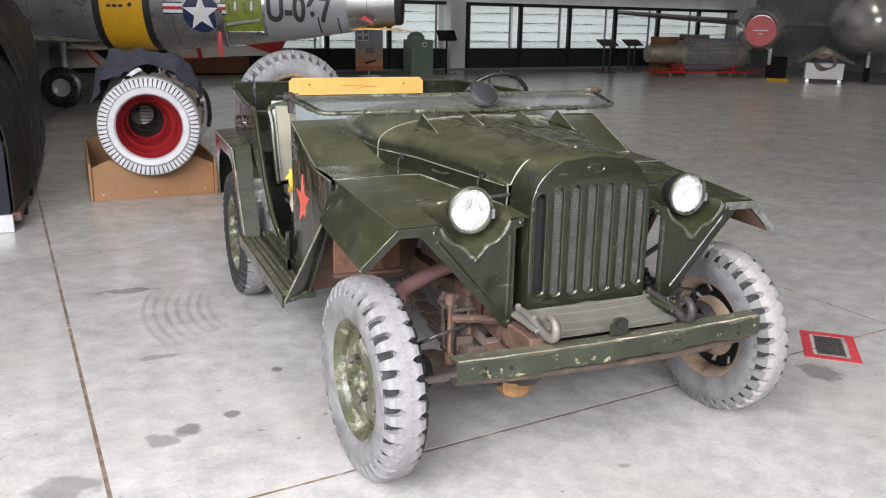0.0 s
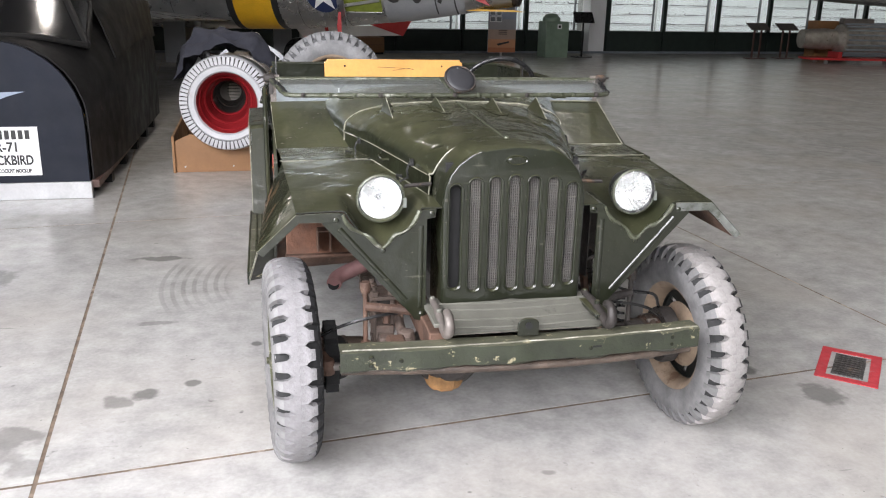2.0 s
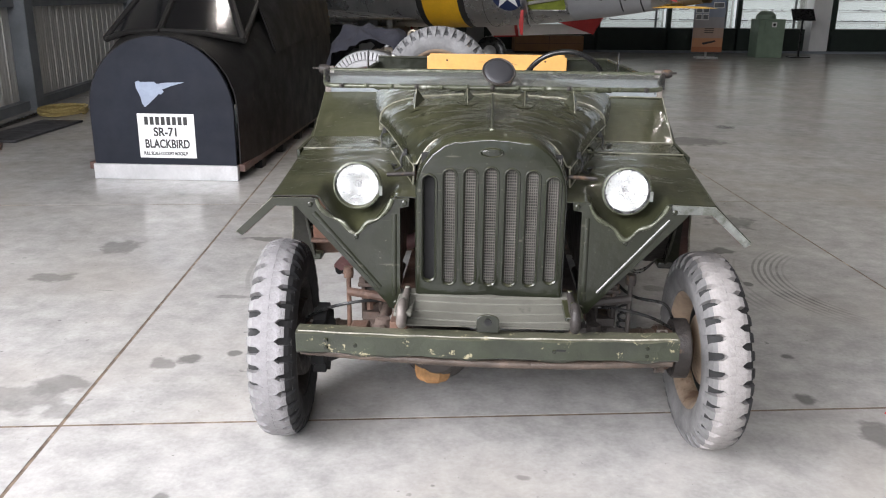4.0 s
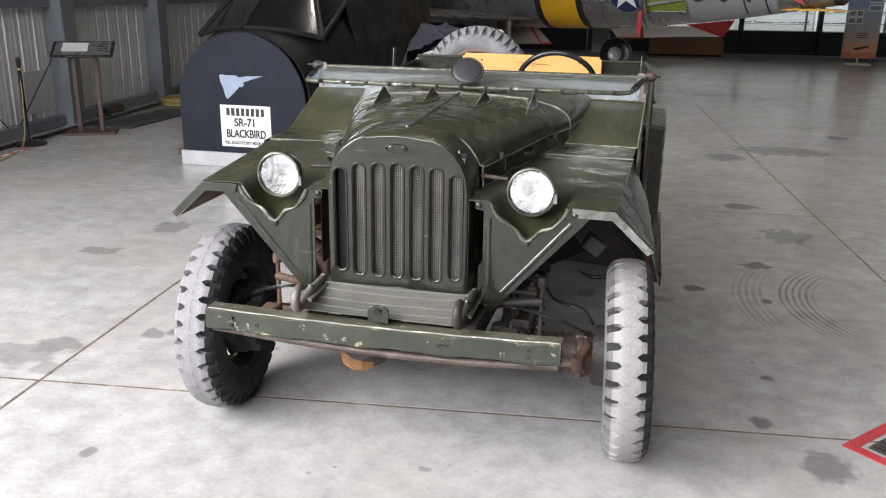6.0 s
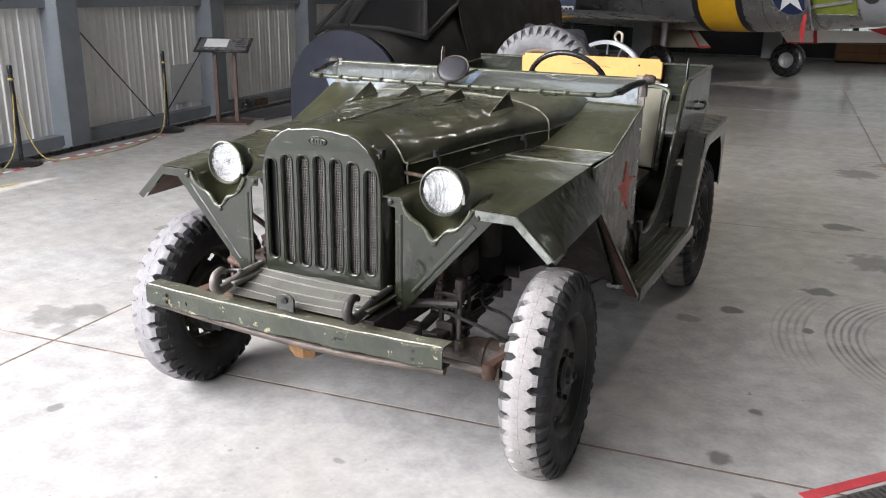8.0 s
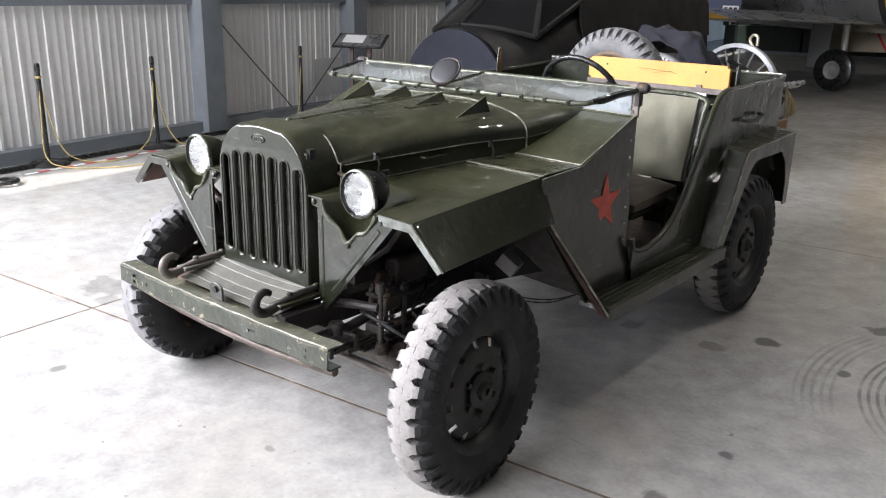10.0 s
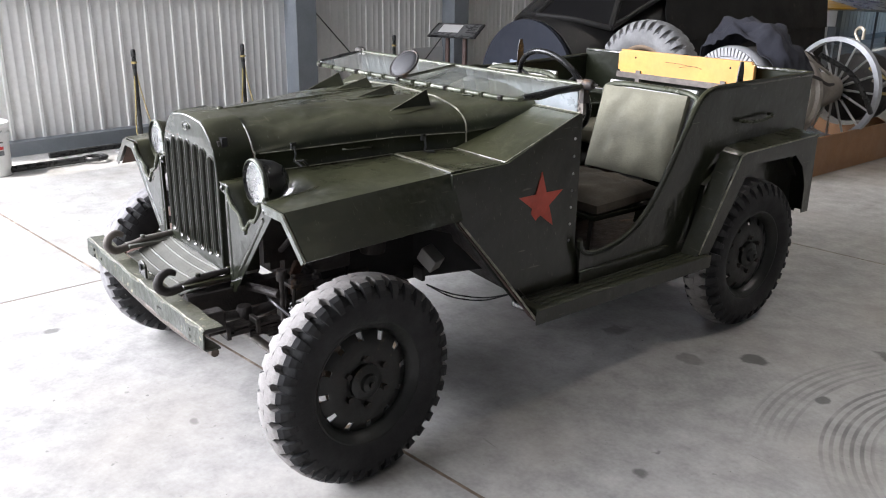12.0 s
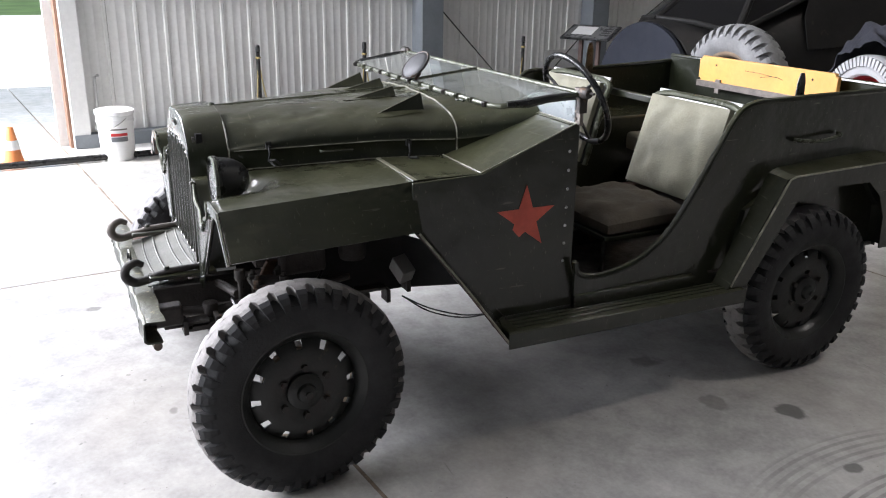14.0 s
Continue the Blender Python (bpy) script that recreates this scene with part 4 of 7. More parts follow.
for i in range(4):
    x = -0.45 + 0.3 * i
    part("canvas_tie", tube(smooth_line([(x - 0.04, 0.789, 1.176), (x - 0.02, 0.778, 1.168), (x, 0.786, 1.17), (x + 0.03, 0.779, 1.170)], 3), 0.004, 6), M_green, ws)

# --- round mirror on the windscreen
mir = part("mirror", lathe([(0.0, 0.010), (0.045, 0.009), (0.060, 0.004), (0.064, -0.002), (0.060, -0.006), (0.0, -0.006)], pose(0.024, 0.800, 1.243, 47, 0, 8), 32), M_mirror_back, jeep, "round mirror turned face down to the bonnet")
part("mirror_rim", lathe([(0.066, -0.004), (0.069, 0.0), (0.066, 0.006), (0.061, 0.004), (0.061, -0.004)], pose(0.024, 0.800, 1.243, 47, 0, 8), 32, closed=True), M_grime, mir)
part("mirror_arm", tube([(0.024, 0.81, 1.245), (0.03, 0.815, 1.21), (0.02, 0.80, 1.185)], 0.007, 8), M_rust, mir)
for ob in [ws] + list(ws.children) + [mir] + list(mir.children):
    ob.data.transform(Matrix.Translation((0, 0, -0.016)))

# --- front fenders
def crease(y, q):
    """Small dents along the upper and lower fold of a fender skirt, most of them at its rear."""
    along = min(1.0, max(0.0, (y - 0.06) / 0.25))
    up = math.exp(-((q - 0.14) / 0.12) ** 2) * along
    low = math.exp(-((q - 0.88) / 0.10) ** 2) * min(1.0, max(0.0, (y - 0.22) / 0.1))
    return (up + 0.8 * low) * (0.0042 * noise.noise(Vector((y * 27, q * 9, 1.0))) + 0.0030 * noise.noise(Vector((y * 62, q * 16, 5.0))))


for s in (-1, 1):
    rows = []
    for i in range(25):
        t = i / 24
        y = -0.112 + 0.602 * t
        xi, xo = hood_w(y) - 0.010, 0.690 + 0.028 * t
        r = []
        for j in range(29):
            q = j / 28
            x = xi + (xo - xi) * q
            z = 0.912 + 0.042 * t + 0.004 * math.sin(math.pi * q) - 0.004 * q
            u = (x - 0.425) / 0.122
            if abs(u) < 1 and y < 0.10:
                fall = min(1.0, max(0.0, (0.10 - y) / 0.17))
                z -= 0.126 * (1 - abs(u) ** 1.6) * fall ** 0.8
            z += 0.004 * noise.noise(Vector((x * 8 * s, y * 8, 2.1))) * min(1, 6 * t) * math.sin(math.pi * q)
            r.append((x * s, y, z))
        rows.append(r)
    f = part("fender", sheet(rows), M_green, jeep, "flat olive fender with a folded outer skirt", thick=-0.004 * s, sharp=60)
    skirt = []
    for i in range(81):
        t = i / 80
        y = -0.112 + 0.60 * t
        zt, zb = 0.908 + 0.044 * t, 0.790 + 0.014 * t
        xt, xb = 0.690 + 0.028 * t, 0.812 - 0.030 * t
        skirt.append([((xt + (xb - xt) * q + 0.0028 * noise.noise(Vector((y * 7, q * 2.5, s * 3))) * math.sin(math.pi * q) + crease(y, q)) * s, y + 0.002, zt + (zb - zt) * q) for q in [k / 18 for k in range(19)]])
    part("fender_skirt", sheet(skirt), M_green, f, thick=0.004 * s)
    # bright worn front edge
    part("fender_edge", tube([(0.562 * s, -0.116, 0.906), (0.690 * s, -0.116, 0.903), (0.812 * s, -0.116, 0.788)], 0.0035, 8), M_worn_seam, f, "bare worn metal edge")
    part("edge_flange", sheet([[(0.56 * s, -0.118, 0.909), (0.69 * s, -0.118, 0.906), (0.812 * s, -0.118, 0.792)],
                               [(0.563 * s, -0.116, 0.880), (0.682 * s, -0.116, 0.880), (0.794 * s, -0.116, 0.778)]]), M_green_edge if s > 0 else M_green, f, "bare metal front flange" if s > 0 else "", thick=0.003)
    part("rear_flange", sheet([[(0.40 * s, 0.486, 0.962), (0.722 * s, 0.486, 0.958)], [(0.40 * s, 0.50, 0.962), (0.724 * s, 0.50, 0.958)]]), M_worn_seam, f, thick=0.003)
    part("underside", sheet([[(0.36 * s, 0.13, 0.915), (0.69 * s, 0.13, 0.908)], [(0.42 * s, 0.48, 0.940), (0.70 * s, 0.48, 0.935)]]), M_rust, f, "rusty fender underside", thick=0.002)
    part("skirt_lining", sheet([[(0.57 * s, -0.106, 0.894), (0.670 * s, -0.106, 0.888), (0.786 * s, -0.106, 0.782)], [(0.60 * s, 0.47, 0.925), (0.696 * s, 0.47, 0.922), (0.757 * s, 0.47, 0.806)]]), M_rust, f, "rusty fender lining", thick=0.002)
    # three-cornered lamp panel under the fender edge, cut out round the lamp
    cut = [(0.425 + p.x, p.y) for p in smooth_line([(0.124, 0.906, 0), (0.114, 0.884, 0), (0.094, 0.862, 0), (0.070, 0.843, 0), (0.040, 0.829, 0), (0.016, 0.806, 0), (0.0, 0.798, 0), (-0.016, 0.806, 0), (-0.036, 0.830, 0), (-0.066, 0.846, 0), (-0.092, 0.868, 0), (-0.108, 0.890, 0), (-0.116, 0.909, 0)], 3)]
    pan = [(0.612, 0.874), (0.616, 0.906)] + cut + [(0.256, 0.912), (0.258, 0.885), (0.285, 0.880), (0.286, 0.560), (0.300, 0.538), (0.322, 0.545), (0.330, 0.560)]
    p = part("lamp_panel", prism([(x * s, z) for x, z in pan], xz, -0.110, -0.115), M_green, f, "triangular olive panel with pressed ribs")
    part("panel_rib", tube([(0.303 * s, -0.108, 0.860), (0.305 * s, -0.108, 0.585)], 0.011, 12), M_green, p)
    part("panel_rib", tube([(0.560 * s, -0.108, 0.858), (0.350 * s, -0.108, 0.612)], 0.011, 12), M_green, p)
    part("cut_lip", tube([(x * s, -0.1165 - 0.002 * math.sin(61 * x), z - 0.003 + 0.003 * math.sin(70 * x + s)) for x, z in cut], [0.0065 + 0.002 * math.sin(90 * x + 2 * s) for x, z in cut], 8), M_scuffed, p, "scuffed lip round the lamp")
    for x, z in ((0.270, 0.897), (0.425, 0.784), (0.570, 0.886), (0.30, 0.562)):
        part("panel_bolt", lathe([(0.009, 0), (0.009, 0.005), (0.005, 0.008), (0, 0.008)], pose(x * s, -0.115, z, 90, 0, 0), 8), M_green, p)
    # headlamp
    hm = pose(0.426 * s, -0.058, 0.940, 90, 0, 0)
    hl = part("headlamp", lathe([(0.0, -0.098), (0.024, -0.094), (0.048, -0.078), (0.062, -0.054), (0.070, -0.026), (0.073, 0.0), (0.078, 0.004), (0.078, 0.016), (0.072, 0.020), (0.069, 0.012), (0.064, 0.0)], hm, 36),
              M_black if s > 0 else M_green, f, "round headlamp with a bright glass lens")
    part("lamp_rim", lathe([(0.074, 0.006), (0.0785, 0.010), (0.077, 0.019), (0.0725, 0.021), (0.0715, 0.014)], hm, 36, closed=True), M_scuffed, hl)
    part("reflector", lathe([(0.0, -0.055), (0.020, -0.050), (0.045, -0.028), (0.066, 0.008)], hm, 32), M_reflector, hl)
    part("bulb", lathe([(0.0, 0.0), (0.010, -0.006), (0.013, -0.018), (0.008, -0.036), (0.008, -0.052)], hm, 14), M_lens, hl)
    lens = part("lens", lathe([(0.0, 0.024), (0.03, 0.022), (0.055, 0.017), (0.070, 0.010), (0.070, 0.006), (0.055, 0.012), (0.03, 0.017), (0.0, 0.019)], hm, 36), M_lens, hl, "clear fluted glass lens")
    lens.visible_shadow = False
    part("rim_screw", box((0.502 * s if s > 0 else -0.350, -0.074, 0.925), (0.010, 0.012, 0.030)), M_green_edge, hl)
    part("lamp_stay", tube([(0.34 * s, 0.0, 0.962), (0.25 * s, 0.01, 0.965)], 0.007, 8), M_grime, f)

# --- bumper, apron, tow hooks
BZ = lambda x: 0.513 + 0.004 * (x / 0.58) - 0.010 * (1 - (x / 0.58) ** 2)
rows = [[], [], [], [], [], []]
for i in range(25):
    x = -0.582 + 1.152 * i / 24
    z, wob = BZ(x), 0.003 * math.sin(x * 23) + 0.002 * math.sin(x * 51)
    sec = [(-0.272, 0.034), (-0.328, 0.036 + wob), (-0.338, 0.030 + wob * 0.6), (-0.340, -0.028), (-0.330, -0.037 + wob), (-0.285, -0.038)]
    for k, (yy, dz) in enumerate(sec):
        rows[k].append((x, yy + wob, z + dz))
bumper = part("bumper", sheet(rows), M_green_worn, jeep, "channel-section bumper bar with chipped green paint", thick=-0.005)
for x in (-0.49, 0.475, 0.20, -0.40):
    for dz in ((0.012, -0.012) if abs(x) > 0.45 else (0.0,)):
        part("bumper_bolt", lathe([(0.008, 0), (0.006, 0.005), (0, 0.006)], pose(x, -0.3395, BZ(x) + dz, 90, 0, 0), 8), M_green, bumper)
part("worn_edge", tube([(-0.575 + 1.14 * k / 24, -0.331 + 0.002 * math.sin(k * 1.7), BZ(-0.575 + 1.14 * k / 24) + 0.0355) for k in range(25)], 0.0028, 5), M_worn_seam, bumper, "paint worn off the upper edge")
part("bumper_slot", box((0.22, -0.3405, BZ(0.22) + 0.004), (0.030, 0.004, 0.006)), M_dark, bumper)
part("lower_rod", tube(smooth_line([(-0.575, -0.300, 0.466), (-0.3, -0.312, 0.455), (0.0, -0.316, 0.448), (0.3, -0.314, 0.452), (0.56, -0.300, 0.464)], 5), 0.0135, 10), M_housing, bumper, "bent tie bar under the bumper")
loop = [(-0.034, 0.550), (-0.034, 0.585)] + [(0.034 * math.cos(radians(a)), 0.588 + 0.020 * math.sin(radians(a))) for a in range(170, 9, -20)] + [(0.034, 0.585), (0.034, 0.550)]
part("crank_guide", prism(loop, xz, -0.318, -0.310), M_green, bumper, bevel=0.002)
part("guide_hole", lathe([(0.011, 0.0), (0.011, 0.012), (0, 0.012)], pose(0, -0.312, 0.585, 90, 0, 0), 12), M_dark, bumper)
rows = []
for i in range(13):
    x = -0.265 + 0.53 * i / 12
    rows.append([(x, -0.285, 0.556), (x, -0.24, 0.562), (x, -0.17, 0.582), (x, -0.085, 0.602)])
apron = part("apron", sheet(rows), M_dusty, jeep, "dusty ribbed metal apron before the grille", thick=-0.004)
for y, z in ((-0.245, 0.5625), (-0.205, 0.5735), (-0.155, 0.5865), (-0.12, 0.5945)):
    part("apron_rib", tube([(-0.255 + 0.085 * k, y - 0.012 * math.sin(math.pi * k / 6), z - 0.003 * math.sin(math.pi * k / 6)) for k in range(7)], 0.0035, 6), M_dusty, apron)
for s in (-1, 1):
    hk = smooth_line([(0.262 * s, -0.10, 0.606), (0.262 * s, -0.20, 0.600), (0.262 * s, -0.275, 0.582), (0.260 * s, -0.325, 0.575), (0.258 * s, -0.352, 0.597), (0.258 * s, -0.345, 0.628), (0.258 * s, -0.318, 0.642), (0.258 * s, -0.294, 0.632)], 5)
    part("tow_hook", tube(hk, [0.010 + 0.006 * math.sin(math.pi * i / (len(hk) - 1)) for i in range(len(hk))], 10), M_hook if s < 0 else M_grime, jeep, "curved iron tow hook")
    b = box((0.262 * s, -0.17, 0.585), (0.056, 0.22, 0.014))
    for y in (-0.11, -0.22):
        cyl((0.262 * s, y, 0.59), (0.262 * s, y, 0.618), 0.010, 6, b)
    part("hook_plate", b, M_green if s > 0 else M_dusty, jeep, bevel=0.003)

M_bare_box = mat("grey_primer_box", (0.13, 0.125, 0.115), 0.5, 0.2, 0.2, 9, 60, 0.1)
# --- chassis: rails, axles, springs, pipes; near-black on +x paints arch shade
for s in (-1, 1):
    part("frame_rail", box((0.275 * s, 1.15, 0.515), (0.055, 2.85, 0.085)), M_rust if s < 0 else M_grime, jeep, "chassis rail", bevel=0.004)
    for y in (FY, RY):
        b = bmesh.new()
        for k in range(5):
            L = 0.42 - 0.07 * k
            pts = [(0.40 * s, y - L + 2 * L * q / 8, 0.445 - 0.011 * k + 0.05 * ((2 * q / 8 - 1) * L / 0.42) ** 2) for q in range(9)]
            for q in range(8):
                a, c = Vector(pts[q]), Vector(pts[q + 1])
                box((a + c) / 2, (0.048, (c - a).length + 0.002, 0.009), b)
        part("leaf_spring", b, M_clay if s < 0 else M_grime, jeep, "rusty leaf spring pack")
        u = box((0.40 * s, y, 0.395), (0.07, 0.11, 0.014))
        for dy in (-0.04, 0.04):
            tube([(0.372 * s, y + dy, 0.36), (0.372 * s, y + dy, 0.50), (0.428 * s, y + dy, 0.50), (0.428 * s, y + dy, 0.36)], 0.007, 6, u)
        part("spring_clamp", u, M_clay if s < 0 else M_grime, jeep)
    kn = lathe([(0.0, -0.05), (0.05, -0.045), (0.078, -0.01), (0.078, 0.03), (0.06, 0.06), (0.0, 0.06)], pose(0.60 * s, FY, AX, 0, 90 * s, 0), 18)
    part("steering_knuckle", kn, M_grime if s < 0 else M_rust, jeep)
    dr = 0.140 if s < 0 else 0.105
    part("brake_drum", lathe([(0.06, 0.0), (dr - 0.005, 0.0), (dr, 0.01), (dr, 0.05), (dr - 0.02, 0.06), (0, 0.06)], pose(0.645 * s, FY, AX, 0, 90 * s, 0), 28), M_grime, jeep)
    part("brake_drum", lathe([(0.06, 0.0), (0.135, 0.0), (0.140, 0.01), (0.140, 0.05), (0.12, 0.06), (0, 0.06)], pose(0.655 * s, RY, AX, 0, 90 * s, 0), 28), M_grime, jeep)
    part("brake_hose", tube(smooth_line([(0.30 * s, 0.02, 0.52), (0.42 * s, -0.04, 0.535), (0.54 * s, -0.02, 0.50), (0.63 * s, 0.03, 0.44)], 5), 0.006, 6), M_black, jeep)
    b = cyl((0.47 * s, -0.02, 0.63), (0.47 * s, -0.02, 0.42), 0.008)
    lathe([(0, -0.02), (0.016, -0.018), (0.018, 0.0), (0.016, 0.018), (0, 0.02)], pose(0.47 * s, -0.02, 0.63), 10, b)
    lathe([(0, -0.02), (0.016, -0.018), (0.018, 0.0), (0.016, 0.018), (0, 0.02)], pose(0.47 * s, -0.02, 0.42), 10, b)
    tube([(0.29 * s, -0.06, 0.545), (0.38 * s, -0.05, 0.56), (0.47 * s, -0.03, 0.565)], 0.015, 8, b)
    part("shock_link", b, M_grime if s > 0 else M_rust, jeep, "lever shock absorber link")
    part("spring_hanger", box((0.40 * s, -0.25, 0.50), (0.06, 0.10, 0.07)), M_rust if s < 0 else M_grime, jeep, bevel=0.01)
ax = cyl((-0.60, FY, AX), (0.60, FY, AX), 0.042, 14)
part("front_axle", ax, M_housing, jeep, "rusty front axle tube")
part("rear_axle", cyl((-0.66, RY, AX), (0.66, RY, AX), 0.042, 14), M_grime, jeep)
part("differential", lathe([(0.0, -0.13), (0.06, -0.12), (0.115, -0.06), (0.125, 0.0), (0.115, 0.06), (0.06, 0.12), (0.0, 0.13)], pose(-0.17, FY, AX - 0.01, 90, 0, 0), 20), M_grime, jeep)
dc = lathe([(0.0, -0.040), (0.050, -0.038), (0.060, -0.026), (0.066, -0.006), (0.068, 0.030), (0.062, 0.060)], pose(-0.185, 0.03, 0.262), 26)
for v in dc.verts:
    q = math.atan2(v.co.y - 0.03, v.co.x + 0.185)
    grow = 1 + 0.06 * math.sin(9 * q) + 0.10 * noise.noise(v.co * 26)
    v.co.x, v.co.y = -0.185 + (v.co.x + 0.185) * grow, 0.03 + (v.co.y - 0.03) * grow * 0.8
part("axle_plug", dc, M_ochre, jeep, "ochre painted ribbed casting under the axle")
for s, iron in ((-1, M_clay), (1, M_grime)):
    for k in range(7):
        part("spring_clip", box((0.40 * s, -0.30 + 0.105 * k if k < 4 else 0.12 + 0.08 * k, 0.452 + (0.030 if k in (0, 6) else 0.0)), (0.060, 0.016, 0.050)), iron, jeep, bevel=0.003)
    for dx, dy in ((-0.03, -0.045), (0.03, -0.045), (-0.03, 0.045), (0.03, 0.045)):
        b = cyl((0.40 * s + dx, FY + dy, 0.44), (0.40 * s + dx, FY + dy, 0.605), 0.008, 8)
        lathe([(0.016, 0.0), (0.016, 0.014), (0.010, 0.018), (0.0, 0.018)], pose(0.40 * s + dx, FY + dy, 0.575), 6, b)
        part("clamp_bolt", b, iron, jeep, "dusty threaded spring bolt")
    part("clamp_plate", box((0.40 * s, FY, 0.567), (0.095, 0.125, 0.014)), iron, jeep, bevel=0.003)
    part("bump_stop", box((0.40 * s, FY, 0.535), (0.055, 0.07, 0.05)), M_grime, jeep, bevel=0.012)
    part("drag_link", tube(smooth_line([(0.335 * s, 0.40, 0.52), (0.345 * s, 0.16, 0.50), (0.35 * s, -0.06, 0.47), (0.33 * s, -0.20, 0.475)], 5), 0.017, 10), iron, jeep, "dusty steering drag link")
    part("link_ball", lathe([(0, -0.035), (0.024, -0.028), (0.030, 0.0), (0.024, 0.028), (0, 0.035)], pose(0.345 * s, -0.10, 0.472), 14), iron, jeep)
    part("pitman_arm", prism([(0.10, 0.62), (0.14, 0.62), (0.06, 0.46), (0.02, 0.46)], yz, 0.352 * s, 0.332 * s), M_rust, jeep, bevel=0.004)
    if s > 0:
        part("coiled_hose", tube([((0.46 + 0.016 * math.cos(k * 0.9)) * s, 0.03 + 0.018 * math.sin(k * 0.9), 0.52 - 0.004 * k) for k in range(22)], 0.0045, 6), M_black, jeep, "coiled black brake hose")
part("fender_stay", tube([(-0.32, 0.06, 0.66), (-0.44, 0.04, 0.74), (-0.54, 0.0, 0.84)], 0.010, 8), M_rust, jeep)
part("fender_stay", tube([(0.32, 0.06, 0.66), (0.44, 0.04, 0.74), (0.54, 0.0, 0.84)], 0.010, 8), M_grime, jeep)
part("brake_pipe", tube(smooth_line([(0.31, 0.30, 0.60), (0.42, 0.26, 0.56), (0.50, 0.10, 0.53), (0.60, 0.06, 0.52), (0.64, 0.08, 0.46)], 5), 0.006, 6), M_black, jeep)
part("filter_can", lathe([(0.0, 0.0), (0.045, 0.004), (0.05, 0.02), (0.05, 0.14), (0.04, 0.16), (0.0, 0.165)], pose(0.38, 0.40, 0.60), 16), M_grime, jeep, "grimy round filter can")
# added black sheet, painting the shade inside the wheel arch
part("splash_panel", sheet([[(0.33, 0.18, 0.66), (0.36, 0.60, 0.66), (0.60, 0.80, 0.62)], [(0.33, 0.18, 0.44), (0.36, 0.60, 0.45), (0.60, 0.82, 0.52)]]), M_dark, jeep, "near-black sheet standing in for wheel-arch shade", thick=0.004)
part("light_box", box((0, 0, 0), (0.075, 0.05, 0.06), m=pose(0.60, 0.50, 0.62, 10, 35, 15)), M_bare_box, jeep, "small grey metal box", bevel=0.003)
part("rod_bracket", box((0.36, 0.22, 0.62), (0.07, 0.16, 0.10)), M_grime, jeep, bevel=0.015)
part("wing_brace", box((-0.325, 0.36, 0.76), (0.02, 0.42, 0.035)), M_rust, jeep, bevel=0.005)
part("wing_seam", box((-0.325, 0.34, 0.70), (0.012, 0.40, 0.012)), M_clay, jeep, bevel=0.003)
M_orange_rust = mat("orange_rust", (0.125, 0.058, 0.034), 0.85, 0, 0.5, 9, 60, 0.4, wear=(0.09, 0.05, 0.035), wear_amount=0.5, wear_scale=12, wear_soft=0.2)
part("inner_patch", box((-0.575, 0.56, 0.655), (0.27, 0.012, 0.165)), M_orange_rust, jeep, "flaking orange rust on the toe board", bevel=0.004)
part("patch_lip", box((-0.575, 0.545, 0.570), (0.28, 0.035, 0.014)), M_rust, jeep, bevel=0.004)
for x in (-0.590, -0.542):
    part("box_flange", box((x, 0.522, 0.640), (0.007, 0.062, 0.082)), M_rust, jeep, bevel=0.002)
part("box_flange", box((-0.566, 0.522, 0.680), (0.052, 0.062, 0.007)), M_rust, jeep, bevel=0.002)
for k in range(3):
    part("spring_eye", lathe([(0.012, -0.03), (0.030, -0.03), (0.030, 0.03), (0.012, 0.03)], pose(-0.40, (-0.285, 0.53, 1.90)[k], 0.505, 0, 90, 0), 14, closed=True), M_clay, jeep)
# toothed black backing plate inside the wheel
gear = []
for k in range(44):
    q, rr = 2 * math.pi * k / 44, (0.122 if k % 4 < 2 else 0.104) + 0.006 * math.sin(k * 2.3)
    gear.append((FY - 0.02 + rr * math.cos(q), AX + 0.005 + rr * math.sin(q)))
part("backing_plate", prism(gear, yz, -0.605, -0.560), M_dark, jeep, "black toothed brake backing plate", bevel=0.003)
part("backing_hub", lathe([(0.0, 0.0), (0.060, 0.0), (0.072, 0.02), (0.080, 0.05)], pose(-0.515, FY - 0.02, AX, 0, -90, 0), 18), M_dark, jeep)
for s in (-1, 1):
    ah = lathe([(0.045, -0.10), (0.056, -0.095), (0.066, -0.07), (0.068, -0.02), (0.073, -0.016), (0.073, -0.006), (0.068, -0.002), (0.070, 0.045), (0.084, 0.050), (0.086, 0.066), (0.060, 0.072)], pose(0.545 * s, FY - 0.01, AX, 0, 90 * s, 0), 26)
    housing = part("axle_housing", ah, M_housing, jeep, "dusty brown ball housing at the axle's end")
    for k in range(8):
        q = radians(45 * k + 20)
        part("housing_bolt", cyl((0.585 * s, FY - 0.01 + 0.078 * math.cos(q), AX + 0.078 * math.sin(q)), (0.622 * s, FY - 0.01 + 0.078 * math.cos(q), AX + 0.078 * math.sin(q)), 0.008, 6), M_hook, housing)
part("tie_rod", tube([(-0.60, -0.07, 0.375), (0.60, -0.07, 0.375)], 0.014, 10), M_hook, jeep, "steering tie rod")
for s in (-1, 1):
    part("rod_end", lathe([(0, -0.03), (0.022, -0.025), (0.026, 0.0), (0.02, 0.025), (0, 0.03)], pose(0.60 * s, -0.065, 0.375), 12), M_rust, jeep)
    part("steering_arm", tube([(0.60 * s, -0.06, 0.385), (0.625 * s, 0.0, 0.40), (0.62 * s, FY, 0.40)], 0.018, 8), M_rust, jeep)
en = box((0, 0.42, 0.66), (0.34, 0.62, 0.36))
